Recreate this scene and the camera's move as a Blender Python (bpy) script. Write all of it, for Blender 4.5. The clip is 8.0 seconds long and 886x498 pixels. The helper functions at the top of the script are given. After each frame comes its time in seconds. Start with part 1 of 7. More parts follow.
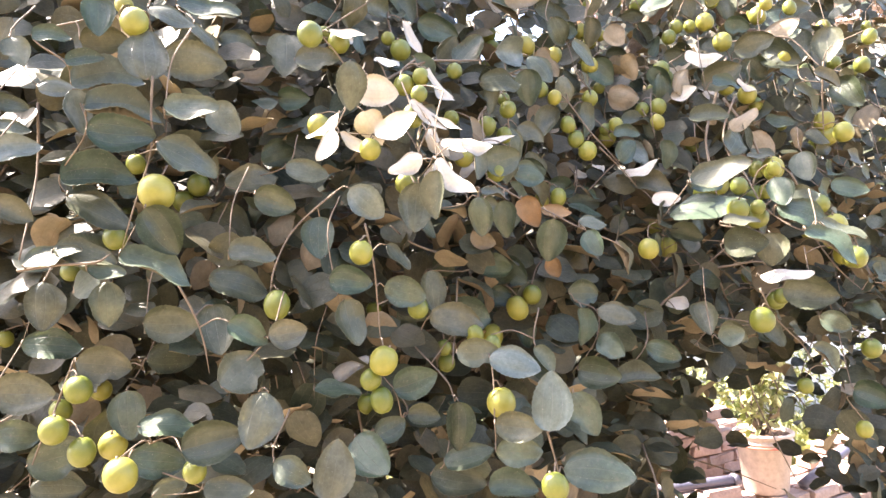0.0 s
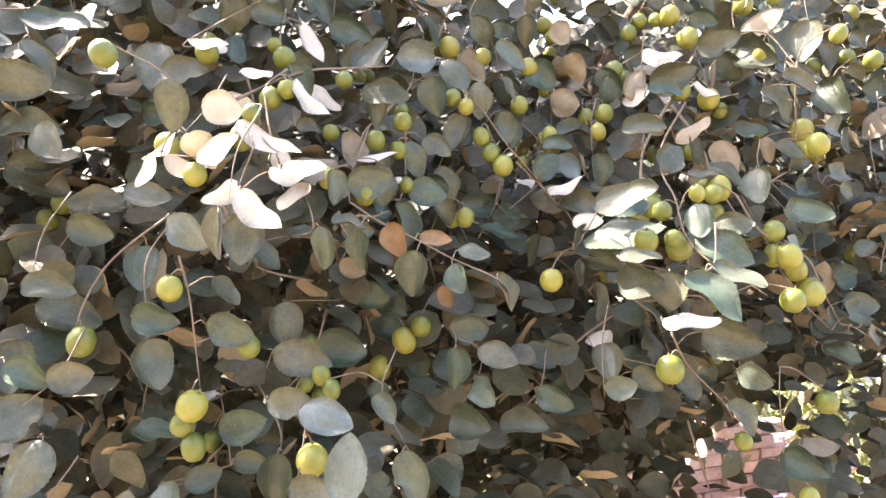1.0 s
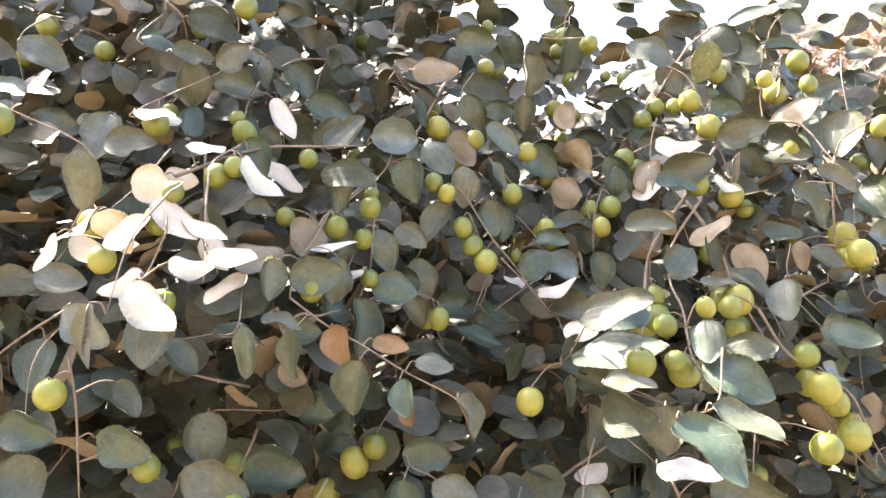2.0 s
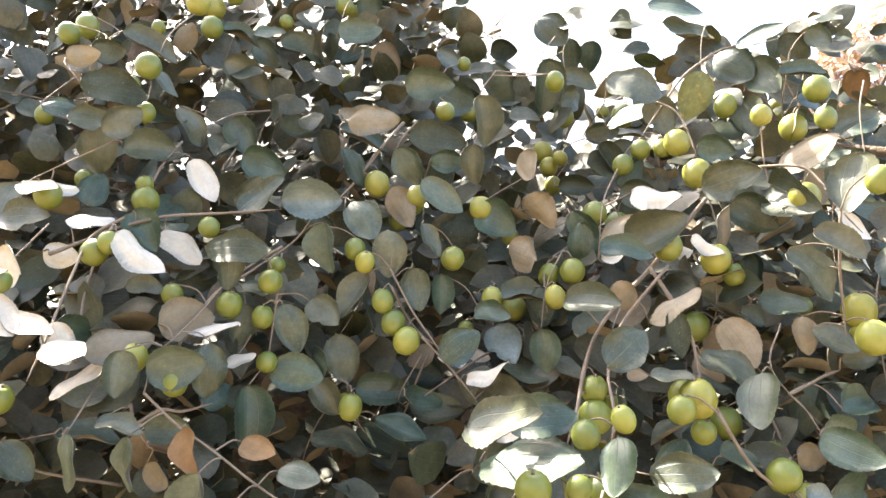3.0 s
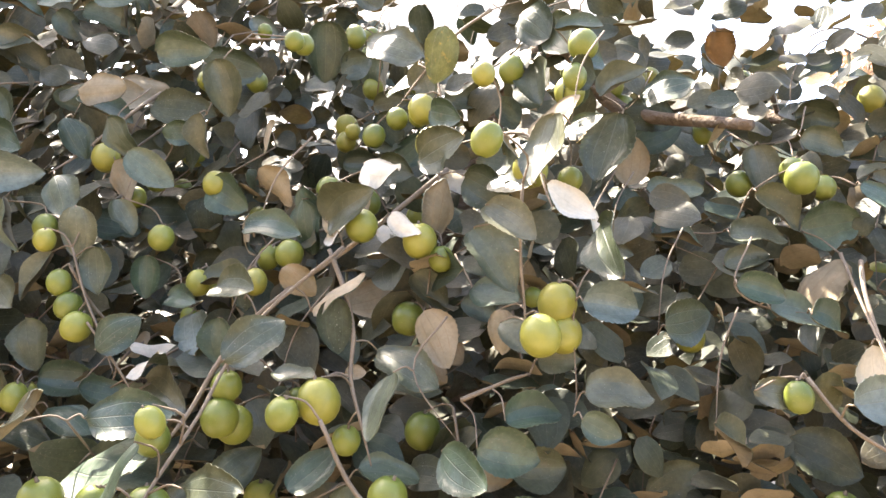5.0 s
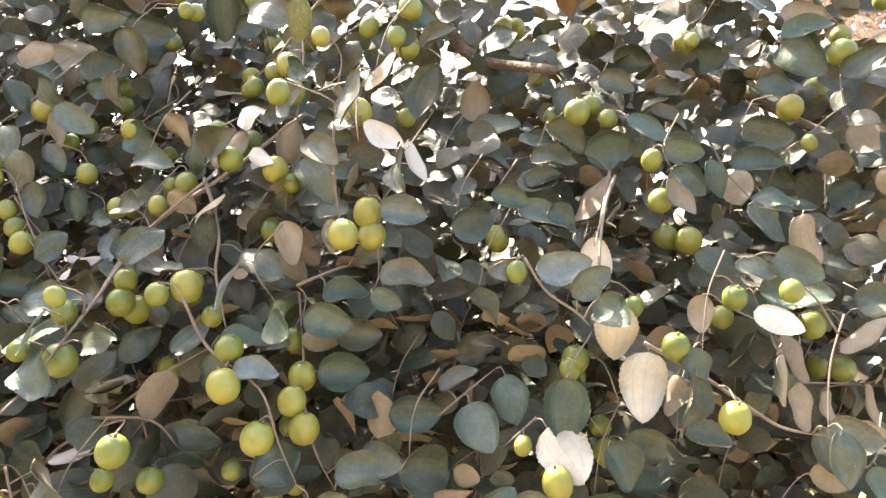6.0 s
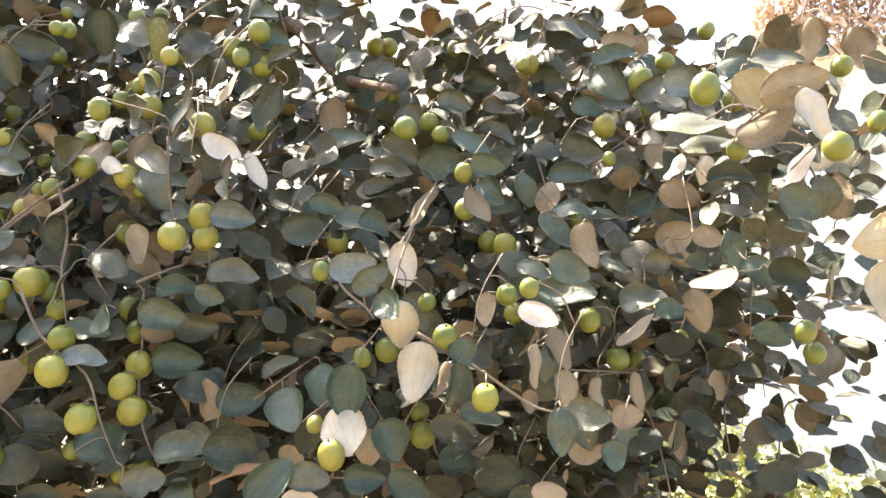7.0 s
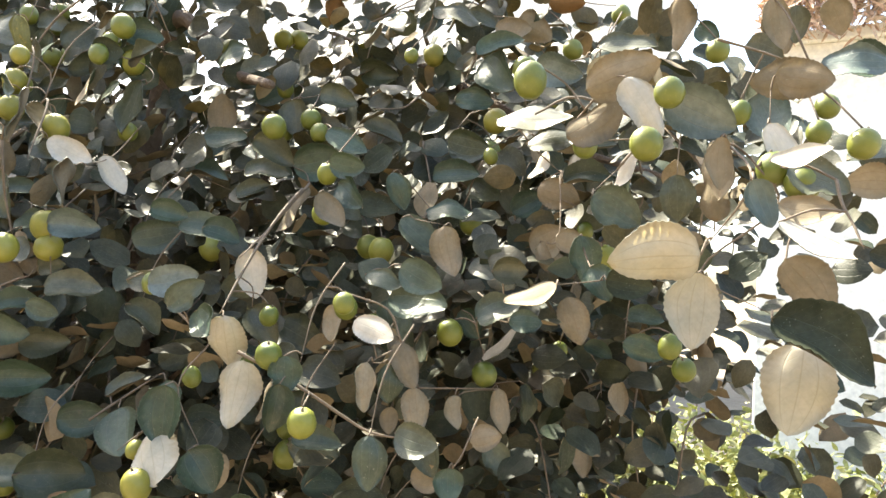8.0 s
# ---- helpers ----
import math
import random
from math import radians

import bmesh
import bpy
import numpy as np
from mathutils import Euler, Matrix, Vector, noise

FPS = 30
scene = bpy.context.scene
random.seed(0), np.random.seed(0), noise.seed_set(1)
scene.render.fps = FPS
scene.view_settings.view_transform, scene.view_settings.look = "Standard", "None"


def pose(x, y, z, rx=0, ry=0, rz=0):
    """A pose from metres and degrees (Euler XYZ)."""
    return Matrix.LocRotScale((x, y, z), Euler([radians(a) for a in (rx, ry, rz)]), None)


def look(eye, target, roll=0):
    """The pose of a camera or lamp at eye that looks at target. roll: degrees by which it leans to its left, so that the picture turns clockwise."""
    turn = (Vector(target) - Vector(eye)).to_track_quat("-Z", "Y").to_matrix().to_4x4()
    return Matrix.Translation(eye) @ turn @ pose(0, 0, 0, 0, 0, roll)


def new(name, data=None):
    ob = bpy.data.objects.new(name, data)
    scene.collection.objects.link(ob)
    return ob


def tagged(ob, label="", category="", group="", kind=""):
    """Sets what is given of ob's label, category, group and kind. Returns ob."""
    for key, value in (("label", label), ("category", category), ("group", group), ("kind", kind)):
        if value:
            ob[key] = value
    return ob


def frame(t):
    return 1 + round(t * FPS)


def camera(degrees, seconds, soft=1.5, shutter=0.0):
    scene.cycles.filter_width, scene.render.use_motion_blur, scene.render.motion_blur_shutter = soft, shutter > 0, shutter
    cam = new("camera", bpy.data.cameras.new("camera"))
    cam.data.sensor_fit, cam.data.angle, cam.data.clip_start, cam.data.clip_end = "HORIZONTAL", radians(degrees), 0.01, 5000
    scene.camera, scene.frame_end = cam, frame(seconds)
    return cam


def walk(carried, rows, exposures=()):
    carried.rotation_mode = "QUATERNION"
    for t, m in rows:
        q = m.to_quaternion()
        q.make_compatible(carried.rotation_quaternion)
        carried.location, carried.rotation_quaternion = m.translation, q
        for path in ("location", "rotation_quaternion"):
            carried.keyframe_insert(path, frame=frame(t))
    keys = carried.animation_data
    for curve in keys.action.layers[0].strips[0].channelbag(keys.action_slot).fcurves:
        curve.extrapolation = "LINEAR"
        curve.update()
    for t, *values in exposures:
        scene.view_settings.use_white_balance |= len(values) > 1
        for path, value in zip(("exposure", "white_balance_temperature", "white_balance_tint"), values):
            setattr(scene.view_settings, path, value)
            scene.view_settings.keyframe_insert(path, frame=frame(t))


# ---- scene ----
cam = camera(65.4, 8.0)
PATH = [
    (0, (0.009, -0.003, 1.445), (-0.005, 1.995, 1.528), -2.6),
    (0.5, (0.127, 0.08, 1.464), (-0.03, 2.074, 1.498), -0.6),
    (1, (0.284, 0.098, 1.499), (0.0, 2.077, 1.535), -0.9),
    (1.5, (0.337, 0.154, 1.522), (-0.021, 2.116, 1.678), -0.2),
    (1.7, (0.34, 0.184, 1.526), (-0.044, 2.136, 1.736), 1.1),
    (2.8, (0.494, 0.365, 1.589), (-0.133, 2.237, 1.907), 3.4),
    (3, (0.539, 0.391, 1.617), (-0.203, 2.223, 1.924), 3.2),
    (3.5, (0.563, 0.447, 1.654), (-0.233, 2.257, 1.955), 2.5),
    (4, (0.539, 0.488, 1.638), (-0.231, 2.306, 1.96), 2.3),
    (4.5, (0.662, 0.565, 1.642), (-0.212, 2.338, 1.948), 1.9),
    (5, (0.853, 0.631, 1.643), (-0.08, 2.379, 1.917), 4.8),
    (5.2, (0.912, 0.632, 1.644), (0.005, 2.389, 1.939), 3.5),
    (6.3, (1.179, 0.523, 1.603), (0.213, 2.273, 1.661), 3.4),
    (6.5, (1.22, 0.517, 1.608), (0.295, 2.289, 1.693), 2.8),
    (7, (1.318, 0.56, 1.613), (0.423, 2.344, 1.736), 3.8),
    (7.5, (1.415, 0.646, 1.638), (0.513, 2.428, 1.735), 5.7),
    (8, (1.461, 0.703, 1.646), (0.504, 2.457, 1.741), 3.3),
]
walk(cam, [(t, look(eye, target, roll)) for t, eye, target, roll in PATH], [(0.0, 3.3, 6850, 18), (1.5, 3.39, 6850, 18), (3.0, 3.2, 6850, 10), (4.5, 3.15, 6950, 11), (5.2, 3.22, 7000, 13), (6.5, 3.05, 7150, 13), (7.0, 2.9, 7150, 12), (8.0, 2.46, 6950, 5)])

# ---- light ----
SUN_TURN, SUN_HEIGHT = -70.0, 54.0
sun_way = Vector((math.sin(radians(SUN_TURN)) * math.cos(radians(SUN_HEIGHT)), math.cos(radians(SUN_TURN)) * math.cos(radians(SUN_HEIGHT)), math.sin(radians(SUN_HEIGHT))))
world = bpy.data.worlds.new("sky")
scene.world = world
world.use_nodes = True
sky = world.node_tree.nodes.new("ShaderNodeTexSky")
sky.sky_type, sky.sun_disc = "NISHITA", False
sky.sun_elevation, sky.sun_rotation, sky.dust_density = radians(SUN_HEIGHT), radians(SUN_TURN), 3.5
world.node_tree.links.new(sky.outputs["Color"], world.node_tree.nodes["Background"].inputs["Color"])
world.node_tree.nodes["Background"].inputs["Strength"].default_value = 0.14
sun = new("sun", bpy.data.lights.new("sun", "SUN"))
sun.data.energy, sun.data.angle, sun.data.color = 4.5, radians(0.5), (1.0, 0.94, 0.84)
sun.matrix_world = Matrix.Translation((0, 0, 9)) @ sun_way.to_track_quat("Z", "Y").to_matrix().to_4x4()


# ---- materials ----
def material(name, rough=0.6, spec=0.4):
    mat = bpy.data.materials.new(name)
    mat.use_nodes = True
    nodes, links = mat.node_tree.nodes, mat.node_tree.links
    shader = nodes["Principled BSDF"]
    shader.inputs["Roughness"].default_value = rough
    shader.inputs["Specular IOR Level"].default_value = spec
    return mat, nodes, links, shader


def ramp(nodes, links, source, stops):
    """A colour ramp on source; stops: (place, (r, g, b))."""
    node = nodes.new("ShaderNodeValToRGB")
    while len(node.color_ramp.elements) < len(stops):
        node.color_ramp.elements.new(0.5)
    for element, (place, colour) in zip(node.color_ramp.elements, stops):
        element.position, element.color = place, (*colour, 1)
    links.new(source, node.inputs["Fac"])
    return node.outputs["Color"]


def noise_of(nodes, links, scale, detail=4.0, vector=None, rough=0.6):
    node = nodes.new("ShaderNodeTexNoise")
    node.inputs["Scale"].default_value, node.inputs["Detail"].default_value, node.inputs["Roughness"].default_value = scale, detail, rough
    if vector is not None:
        links.new(vector, node.inputs["Vector"])
    return node.outputs["Fac"]


def mixed(nodes, links, kind, factor, a, b):
    """The colour a mixed with b; each a socket or a colour."""
    node = nodes.new("ShaderNodeMix")
    node.data_type, node.blend_type, node.clamp_factor = "RGBA", kind, True
    for socket, value in (("Factor", factor), ("A", a), ("B", b)):
        target = [s for s in node.inputs if s.name == socket and s.type == ("VALUE" if socket == "Factor" else "RGBA")][0]
        if hasattr(value, "is_output"):
            links.new(value, target)
        else:
            target.default_value = value if socket == "Factor" else (*value, 1)
    return [s for s in node.outputs if s.type == "RGBA"][0]


def maths(nodes, links, operation, a, b=0.0):
    node = nodes.new("ShaderNodeMath")
    node.operation = operation
    for k, value in enumerate((a, b)):
        if hasattr(value, "is_output"):
            links.new(value, node.inputs[k])
        else:
            node.inputs[k].default_value = value
    return node.outputs[0]


def relief(nodes, links, shader, height, strength, distance):
    node = nodes.new("ShaderNodeBump")
    node.inputs["Strength"].default_value, node.inputs["Distance"].default_value = strength, distance
    links.new(height, node.inputs["Height"])
    links.new(node.outputs["Normal"], shader.inputs["Normal"])


def veins(nodes, links):
    """1 on the three nerves of a ber leaf and its fine side nerves, by the leaf's own u (across) and v (along)."""
    uv = nodes.new("ShaderNodeUVMap").outputs["UV"]
    sep = nodes.new("ShaderNodeSeparateXYZ")
    links.new(uv, sep.inputs[0])
    u, v = sep.outputs[0], sep.outputs[1]
    across = maths(nodes, links, "ABSOLUTE", maths(nodes, links, "SUBTRACT", u, 0.5))
    mid = maths(nodes, links, "SUBTRACT", 1.0, maths(nodes, links, "MULTIPLY", across, 60.0))
    side = maths(nodes, links, "SUBTRACT", 1.0, maths(nodes, links, "MULTIPLY", maths(nodes, links, "ABSOLUTE", maths(nodes, links, "SUBTRACT", across, 0.235)), 70.0))
    rung = maths(nodes, links, "FRACT", maths(nodes, links, "ADD", maths(nodes, links, "MULTIPLY", v, 7.0), maths(nodes, links, "MULTIPLY", across, -5.0)))
    fine = maths(nodes, links, "SUBTRACT", 0.3, maths(nodes, links, "MULTIPLY", maths(nodes, links, "ABSOLUTE", maths(nodes, links, "SUBTRACT", rung, 0.5)), 5.0))
    top = maths(nodes, links, "MAXIMUM", maths(nodes, links, "MAXIMUM", mid, side), fine)
    rim = maths(nodes, links, "MULTIPLY", maths(nodes, links, "SUBTRACT", across, 0.478), 40.0)
    return maths(nodes, links, "MAXIMUM", maths(nodes, links, "MAXIMUM", top, rim), 0.0), uv, v


def chance(nodes, islands):
    if islands:
        return nodes.new("ShaderNodeNewGeometry").outputs["Random Per Island"]
    return nodes.new("ShaderNodeObjectInfo").outputs["Random"]


def leaf_material(name, stops, nerve, rough, spec, thin, blotch, islands=False, nerve_mix=0.35, seep=(1.5, 1.28, 0.72), mottle=1.0):
    """Leaf skin: stops colour it leaf by leaf, nerve is the nerves' colour, blotch the colour of its stains, thin lets light through, seep tints that light, mottle is how uneven its colour is."""
    mat, nodes, links, shader = material(name, rough, spec)
    lines, uv, along = veins(nodes, links)
    random_leaf = chance(nodes, islands)
    place = nodes.new("ShaderNodeNewGeometry").outputs["Position"]
    base = ramp(nodes, links, random_leaf, stops)
    cloud = noise_of(nodes, links, 55.0, 3.0, place)
    base = mixed(nodes, links, "MULTIPLY", 0.8 * mottle, base, ramp(nodes, links, cloud, [(0.3, (0.62, 0.66, 0.62)), (0.7, (1.2, 1.16, 1.1))]))
    bloom = noise_of(nodes, links, 24.0, 2.0, place)
    base = mixed(nodes, links, "MULTIPLY", 0.7 * mottle, base, ramp(nodes, links, bloom, [(0.35, (0.68, 0.72, 0.66)), (0.65, (1.22, 1.2, 1.2))]))
    grime = noise_of(nodes, links, 260.0, 3.0, place)
    base = mixed(nodes, links, "MULTIPLY", 0.6 * mottle, base, ramp(nodes, links, grime, [(0.35, (0.76, 0.74, 0.7)), (0.65, (1.16, 1.15, 1.12))]))
    stain = maths(nodes, links, "MULTIPLY", ramp(nodes, links, noise_of(nodes, links, 130.0, 5.0, place), [(0.6, (0, 0, 0)), (0.74, (1, 1, 1))]), 0.5)
    base = mixed(nodes, links, "MIX", stain, base, blotch)
    base = mixed(nodes, links, "MIX", maths(nodes, links, "MULTIPLY", lines, nerve_mix), base, nerve)
    flecks = ramp(nodes, links, noise_of(nodes, links, 700.0, 1.0, place), [(0.70, (0, 0, 0)), (0.76, (1, 1, 1))])
    base = mixed(nodes, links, "MIX", maths(nodes, links, "MULTIPLY", flecks, 0.35), base, (0.36, 0.34, 0.29))
    links.new(base, shader.inputs["Base Color"])
    dust = ramp(nodes, links, noise_of(nodes, links, 90.0, 4.0, place), [(0.3, (rough - 0.1,) * 3), (0.75, (min(1.0, rough + 0.22),) * 3)])
    links.new(dust, shader.inputs["Roughness"])
    relief(nodes, links, shader, maths(nodes, links, "SUBTRACT", maths(nodes, links, "MULTIPLY", cloud, 0.6), lines), 0.35, 0.0012)
    glow = nodes.new("ShaderNodeBsdfTranslucent")
    links.new(mixed(nodes, links, "MULTIPLY", 1.0, base, seep), glow.inputs["Color"])
    mix = nodes.new("ShaderNodeMixShader")
    mix.inputs[0].default_value = thin
    links.new(shader.outputs[0], mix.inputs[1])
    links.new(glow.outputs[0], mix.inputs[2])
    links.new(mix.outputs[0], nodes["Material Output"].inputs["Surface"])
    return mat


GREENS = [(0.0, (0.040, 0.056, 0.030)), (0.2, (0.100, 0.106, 0.070)), (0.4, (0.056, 0.088, 0.056)), (0.6, (0.036, 0.062, 0.040)), (0.8, (0.110, 0.108, 0.070)), (1.0, (0.080, 0.112, 0.078))]
FELTS = [(0.0, (0.21, 0.178, 0.13)), (0.35, (0.31, 0.262, 0.195)), (0.7, (0.25, 0.205, 0.145)), (1.0, (0.18, 0.155, 0.115))]
PALE = [(0.0, (0.54, 0.49, 0.41)), (0.5, (0.62, 0.57, 0.49)), (1.0, (0.48, 0.425, 0.345))]
CREAM = [(0.0, (0.42, 0.39, 0.31)), (1.0, (0.48, 0.45, 0.37))]
RUST = [(0.0, (0.21, 0.125, 0.065)), (0.5, (0.26, 0.165, 0.085)), (1.0, (0.17, 0.10, 0.06))]
leaf_top = leaf_material("leaf_top", GREENS, (0.125, 0.13, 0.095), 0.42, 0.58, 0.18, (0.12, 0.105, 0.075))
# paler, bluer leaf_top: the sky's sheen on upturned leaves, put into the colour
leaf_sky_sheen = leaf_material("leaf_sky_sheen", [(0.0, (0.105, 0.142, 0.132)), (1.0, (0.150, 0.185, 0.178))], (0.17, 0.19, 0.17), 0.40, 0.62, 0.18, (0.12, 0.13, 0.11))
# darker, duller leaf_top: the shade on some leaves, put into the colour
leaf_shaded = leaf_material("leaf_shaded", [(0.0, (0.040, 0.047, 0.028)), (1.0, (0.050, 0.056, 0.034))], (0.07, 0.08, 0.05), 0.6, 0.25, 0.08, (0.06, 0.055, 0.035))
leaf_felt = leaf_material("leaf_felt", FELTS, (0.20, 0.135, 0.08), 0.9, 0.1, 0.10, (0.22, 0.14, 0.08), mottle=0.55)
leaf_pale = leaf_material("leaf_pale", PALE, (0.5, 0.42, 0.32), 0.9, 0.1, 0.15, (0.60, 0.50, 0.38), mottle=0.4)
leaf_cream = leaf_material("leaf_cream", CREAM, (0.30, 0.25, 0.16), 0.9, 0.1, 0.2, (0.38, 0.32, 0.2), mottle=0.4)
leaf_rust = leaf_material("leaf_rust", RUST, (0.22, 0.12, 0.06), 0.8, 0.2, 0.12, (0.20, 0.10, 0.05), mottle=0.55)
leaf_yellowing = leaf_material("leaf_yellowing", [(0.0, (0.105, 0.125, 0.048)), (1.0, (0.135, 0.15, 0.06))], (0.20, 0.20, 0.09), 0.5, 0.4, 0.12, (0.50, 0.32, 0.06))
DUSTY = [(0.0, (0.042, 0.052, 0.030)), (0.2, (0.110, 0.104, 0.068)), (0.4, (0.062, 0.086, 0.056)), (0.6, (0.094, 0.089, 0.056)), (0.75, (0.040, 0.062, 0.040)), (0.88, (0.118, 0.104, 0.066)), (1.0, (0.084, 0.112, 0.078))]
mass_top = leaf_material("mass_top", DUSTY, (0.125, 0.13, 0.095), 0.44, 0.56, 0.38, (0.12, 0.105, 0.075), islands=True, seep=(1.4, 1.24, 0.8))
mass_felt = leaf_material("mass_felt", FELTS, (0.20, 0.135, 0.08), 0.9, 0.1, 0.22, (0.22, 0.14, 0.08), islands=True, mottle=0.6)


def fruit_material(name, stops, blush):
    mat, nodes, links, shader = material(name, 0.40, 0.45)
    coords = nodes.new("ShaderNodeTexCoord").outputs["Object"]
    place = nodes.new("ShaderNodeNewGeometry").outputs["Position"]
    base = ramp(nodes, links, chance(nodes, False), stops)
    sep = nodes.new("ShaderNodeSeparateXYZ")
    links.new(coords, sep.inputs[0])
    low = ramp(nodes, links, maths(nodes, links, "ADD", sep.outputs[2], maths(nodes, links, "MULTIPLY", noise_of(nodes, links, 60.0, 2.0, place), 0.6)), [(0.1, (1, 1, 1)), (0.75, (0, 0, 0))])
    base = mixed(nodes, links, "MIX", maths(nodes, links, "MULTIPLY", low, 0.5), base, blush)
    specks = ramp(nodes, links, noise_of(nodes, links, 420.0, 2.0, place), [(0.62, (0, 0, 0)), (0.72, (1, 1, 1))])
    base = mixed(nodes, links, "MIX", maths(nodes, links, "MULTIPLY", specks, 0.22), base, (0.28, 0.28, 0.07))
    base = mixed(nodes, links, "MULTIPLY", 0.6, base, ramp(nodes, links, noise_of(nodes, links, 110.0, 4.0, place), [(0.3, (0.78, 0.8, 0.7)), (0.7, (1.15, 1.12, 1.0))]))
    links.new(base, shader.inputs["Base Color"])
    shader.inputs["Subsurface Weight"].default_value = 0.06
    shader.inputs["Subsurface Radius"].default_value = (0.006, 0.006, 0.002)
    relief(nodes, links, shader, noise_of(nodes, links, 150.0, 3.0, place), 0.12, 0.001)
    return mat


fruit_green = fruit_material("fruit_green", [(0.0, (0.074, 0.106, 0.018)), (0.5, (0.112, 0.140, 0.022)), (1.0, (0.155, 0.175, 0.030))], (0.17, 0.17, 0.034))
fruit_ripe = fruit_material("fruit_ripe", [(0.0, (0.19, 0.21, 0.038)), (0.5, (0.225, 0.225, 0.042)), (1.0, (0.215, 0.205, 0.036))], (0.215, 0.20, 0.04))


def plain_material(name, dark, light, rough=0.85, scale=8.0, fine=80.0, bump=0.4, spec=0.3, by_object=0.0, depth=0.01):
    """A surface mottled between two colours at two scales, with fine relief."""
    mat, nodes, links, shader = material(name, rough, spec)
    place = nodes.new("ShaderNodeNewGeometry").outputs["Position"]
    broad, grain = noise_of(nodes, links, scale, 5.0, place), noise_of(nodes, links, fine, 5.0, place)
    base = ramp(nodes, links, broad, [(0.3, dark), (0.7, light)])
    base = mixed(nodes, links, "MULTIPLY", 0.5, base, ramp(nodes, links, grain, [(0.25, (0.6, 0.6, 0.6)), (0.75, (1.25, 1.25, 1.25))]))
    if by_object:
        base = mixed(nodes, links, "MULTIPLY", by_object, base, ramp(nodes, links, chance(nodes, False), [(0.0, (0.55, 0.55, 0.6)), (0.5, (1.0, 0.95, 0.9)), (1.0, (1.3, 1.15, 1.05))]))
    links.new(base, shader.inputs["Base Color"])
    relief(nodes, links, shader, grain, bump, depth)
    return mat


bark = plain_material("bark", (0.10, 0.075, 0.055), (0.22, 0.17, 0.13), 0.9, 18.0, 160.0, 0.8, 0.2)
twig_bark = plain_material("twig_bark", (0.12, 0.093, 0.067), (0.21, 0.165, 0.12), 0.75, 40.0, 400.0, 0.5, 0.3, depth=0.002)
sand = plain_material("sand", (0.19, 0.155, 0.115), (0.30, 0.255, 0.195), 0.95, 0.9, 14.0, 0.6, 0.1, depth=0.03)
clay = plain_material("clay", (0.30, 0.215, 0.185), (0.43, 0.335, 0.295), 0.9, 9.0, 70.0, 0.7, 0.2, by_object=0.6)
bucket_plastic = plain_material("bucket_plastic", (0.42, 0.335, 0.29), (0.53, 0.44, 0.385), 0.5, 5.0, 40.0, 0.1, 0.5, depth=0.002)
bucket_band = plain_material("bucket_band", (0.48, 0.12, 0.09), (0.56, 0.18, 0.12), 0.5, 5.0, 40.0, 0.1, 0.5, depth=0.002)
soil = plain_material("soil", (0.10, 0.06, 0.04), (0.22, 0.14, 0.09), 0.95, 20.0, 120.0, 1.0, 0.1)
pipe_steel = plain_material("pipe_steel", (0.06, 0.06, 0.085), (0.12, 0.115, 0.155), 0.45, 6.0, 60.0, 0.2, 0.5, depth=0.002)
plaster = plain_material("plaster", (0.80, 0.77, 0.71), (0.88, 0.86, 0.81), 0.9, 0.7, 25.0, 0.3, 0.2)
tan_render = plain_material("tan_render", (0.31, 0.25, 0.18), (0.41, 0.34, 0.255), 0.92, 0.8, 30.0, 0.4, 0.2)
dry_stem = plain_material("dry_stem", (0.26, 0.16, 0.12), (0.42, 0.29, 0.23), 0.85, 20.0, 150.0, 0.5, 0.2, depth=0.004)
straw = leaf_material("straw", [(0.0, (0.60, 0.43, 0.35)), (0.5, (0.70, 0.57, 0.47)), (1.0, (0.54, 0.35, 0.29))], (0.5, 0.35, 0.25), 0.9, 0.1, 0.1, (0.25, 0.13, 0.09), islands=True)
shrub_leaf = leaf_material("shrub_leaf", [(0.0, (0.20, 0.24, 0.09)), (0.5, (0.36, 0.39, 0.19)), (1.0, (0.52, 0.51, 0.34))], (0.30, 0.32, 0.16), 0.5, 0.3, 0.38, (0.34, 0.29, 0.15), islands=True, seep=(1.25, 1.2, 0.8))
litter_leaf = leaf_material("litter_leaf", [(0.0, (0.30, 0.20, 0.11)), (0.5, (0.42, 0.32, 0.20)), (1.0, (0.24, 0.15, 0.08))], (0.2, 0.12, 0.07), 0.9, 0.1, 0.05, (0.2, 0.12, 0.07), islands=True)


# ---- helpers of this scene ----
def part(name, mesh, parent=None, label="", smooth=True):
    """Link a mesh as one object, under parent if there is one."""
    if smooth:
        mesh.polygons.foreach_set("use_smooth", np.ones(len(mesh.polygons), dtype=bool))
    ob = new(name, mesh)
    if parent is not None:
        ob.parent = parent
    return tagged(ob, label)


def thing(name, place, label, category, group="", kind=""):
    """An empty at a thing's base."""
    ob = new(name)
    ob.empty_display_size = 0.1
    ob.location = place
    ob.matrix_world = Matrix.Translation(place)
    return tagged(ob, label, category, group, kind)


def to_mesh(bm, name, *mats):
    mesh = bpy.data.meshes.new(name)
    bmesh.ops.recalc_face_normals(bm, faces=bm.faces)
    bm.to_mesh(mesh)
    bm.free()
    for m in mats:
        mesh.materials.append(m)
    return mesh


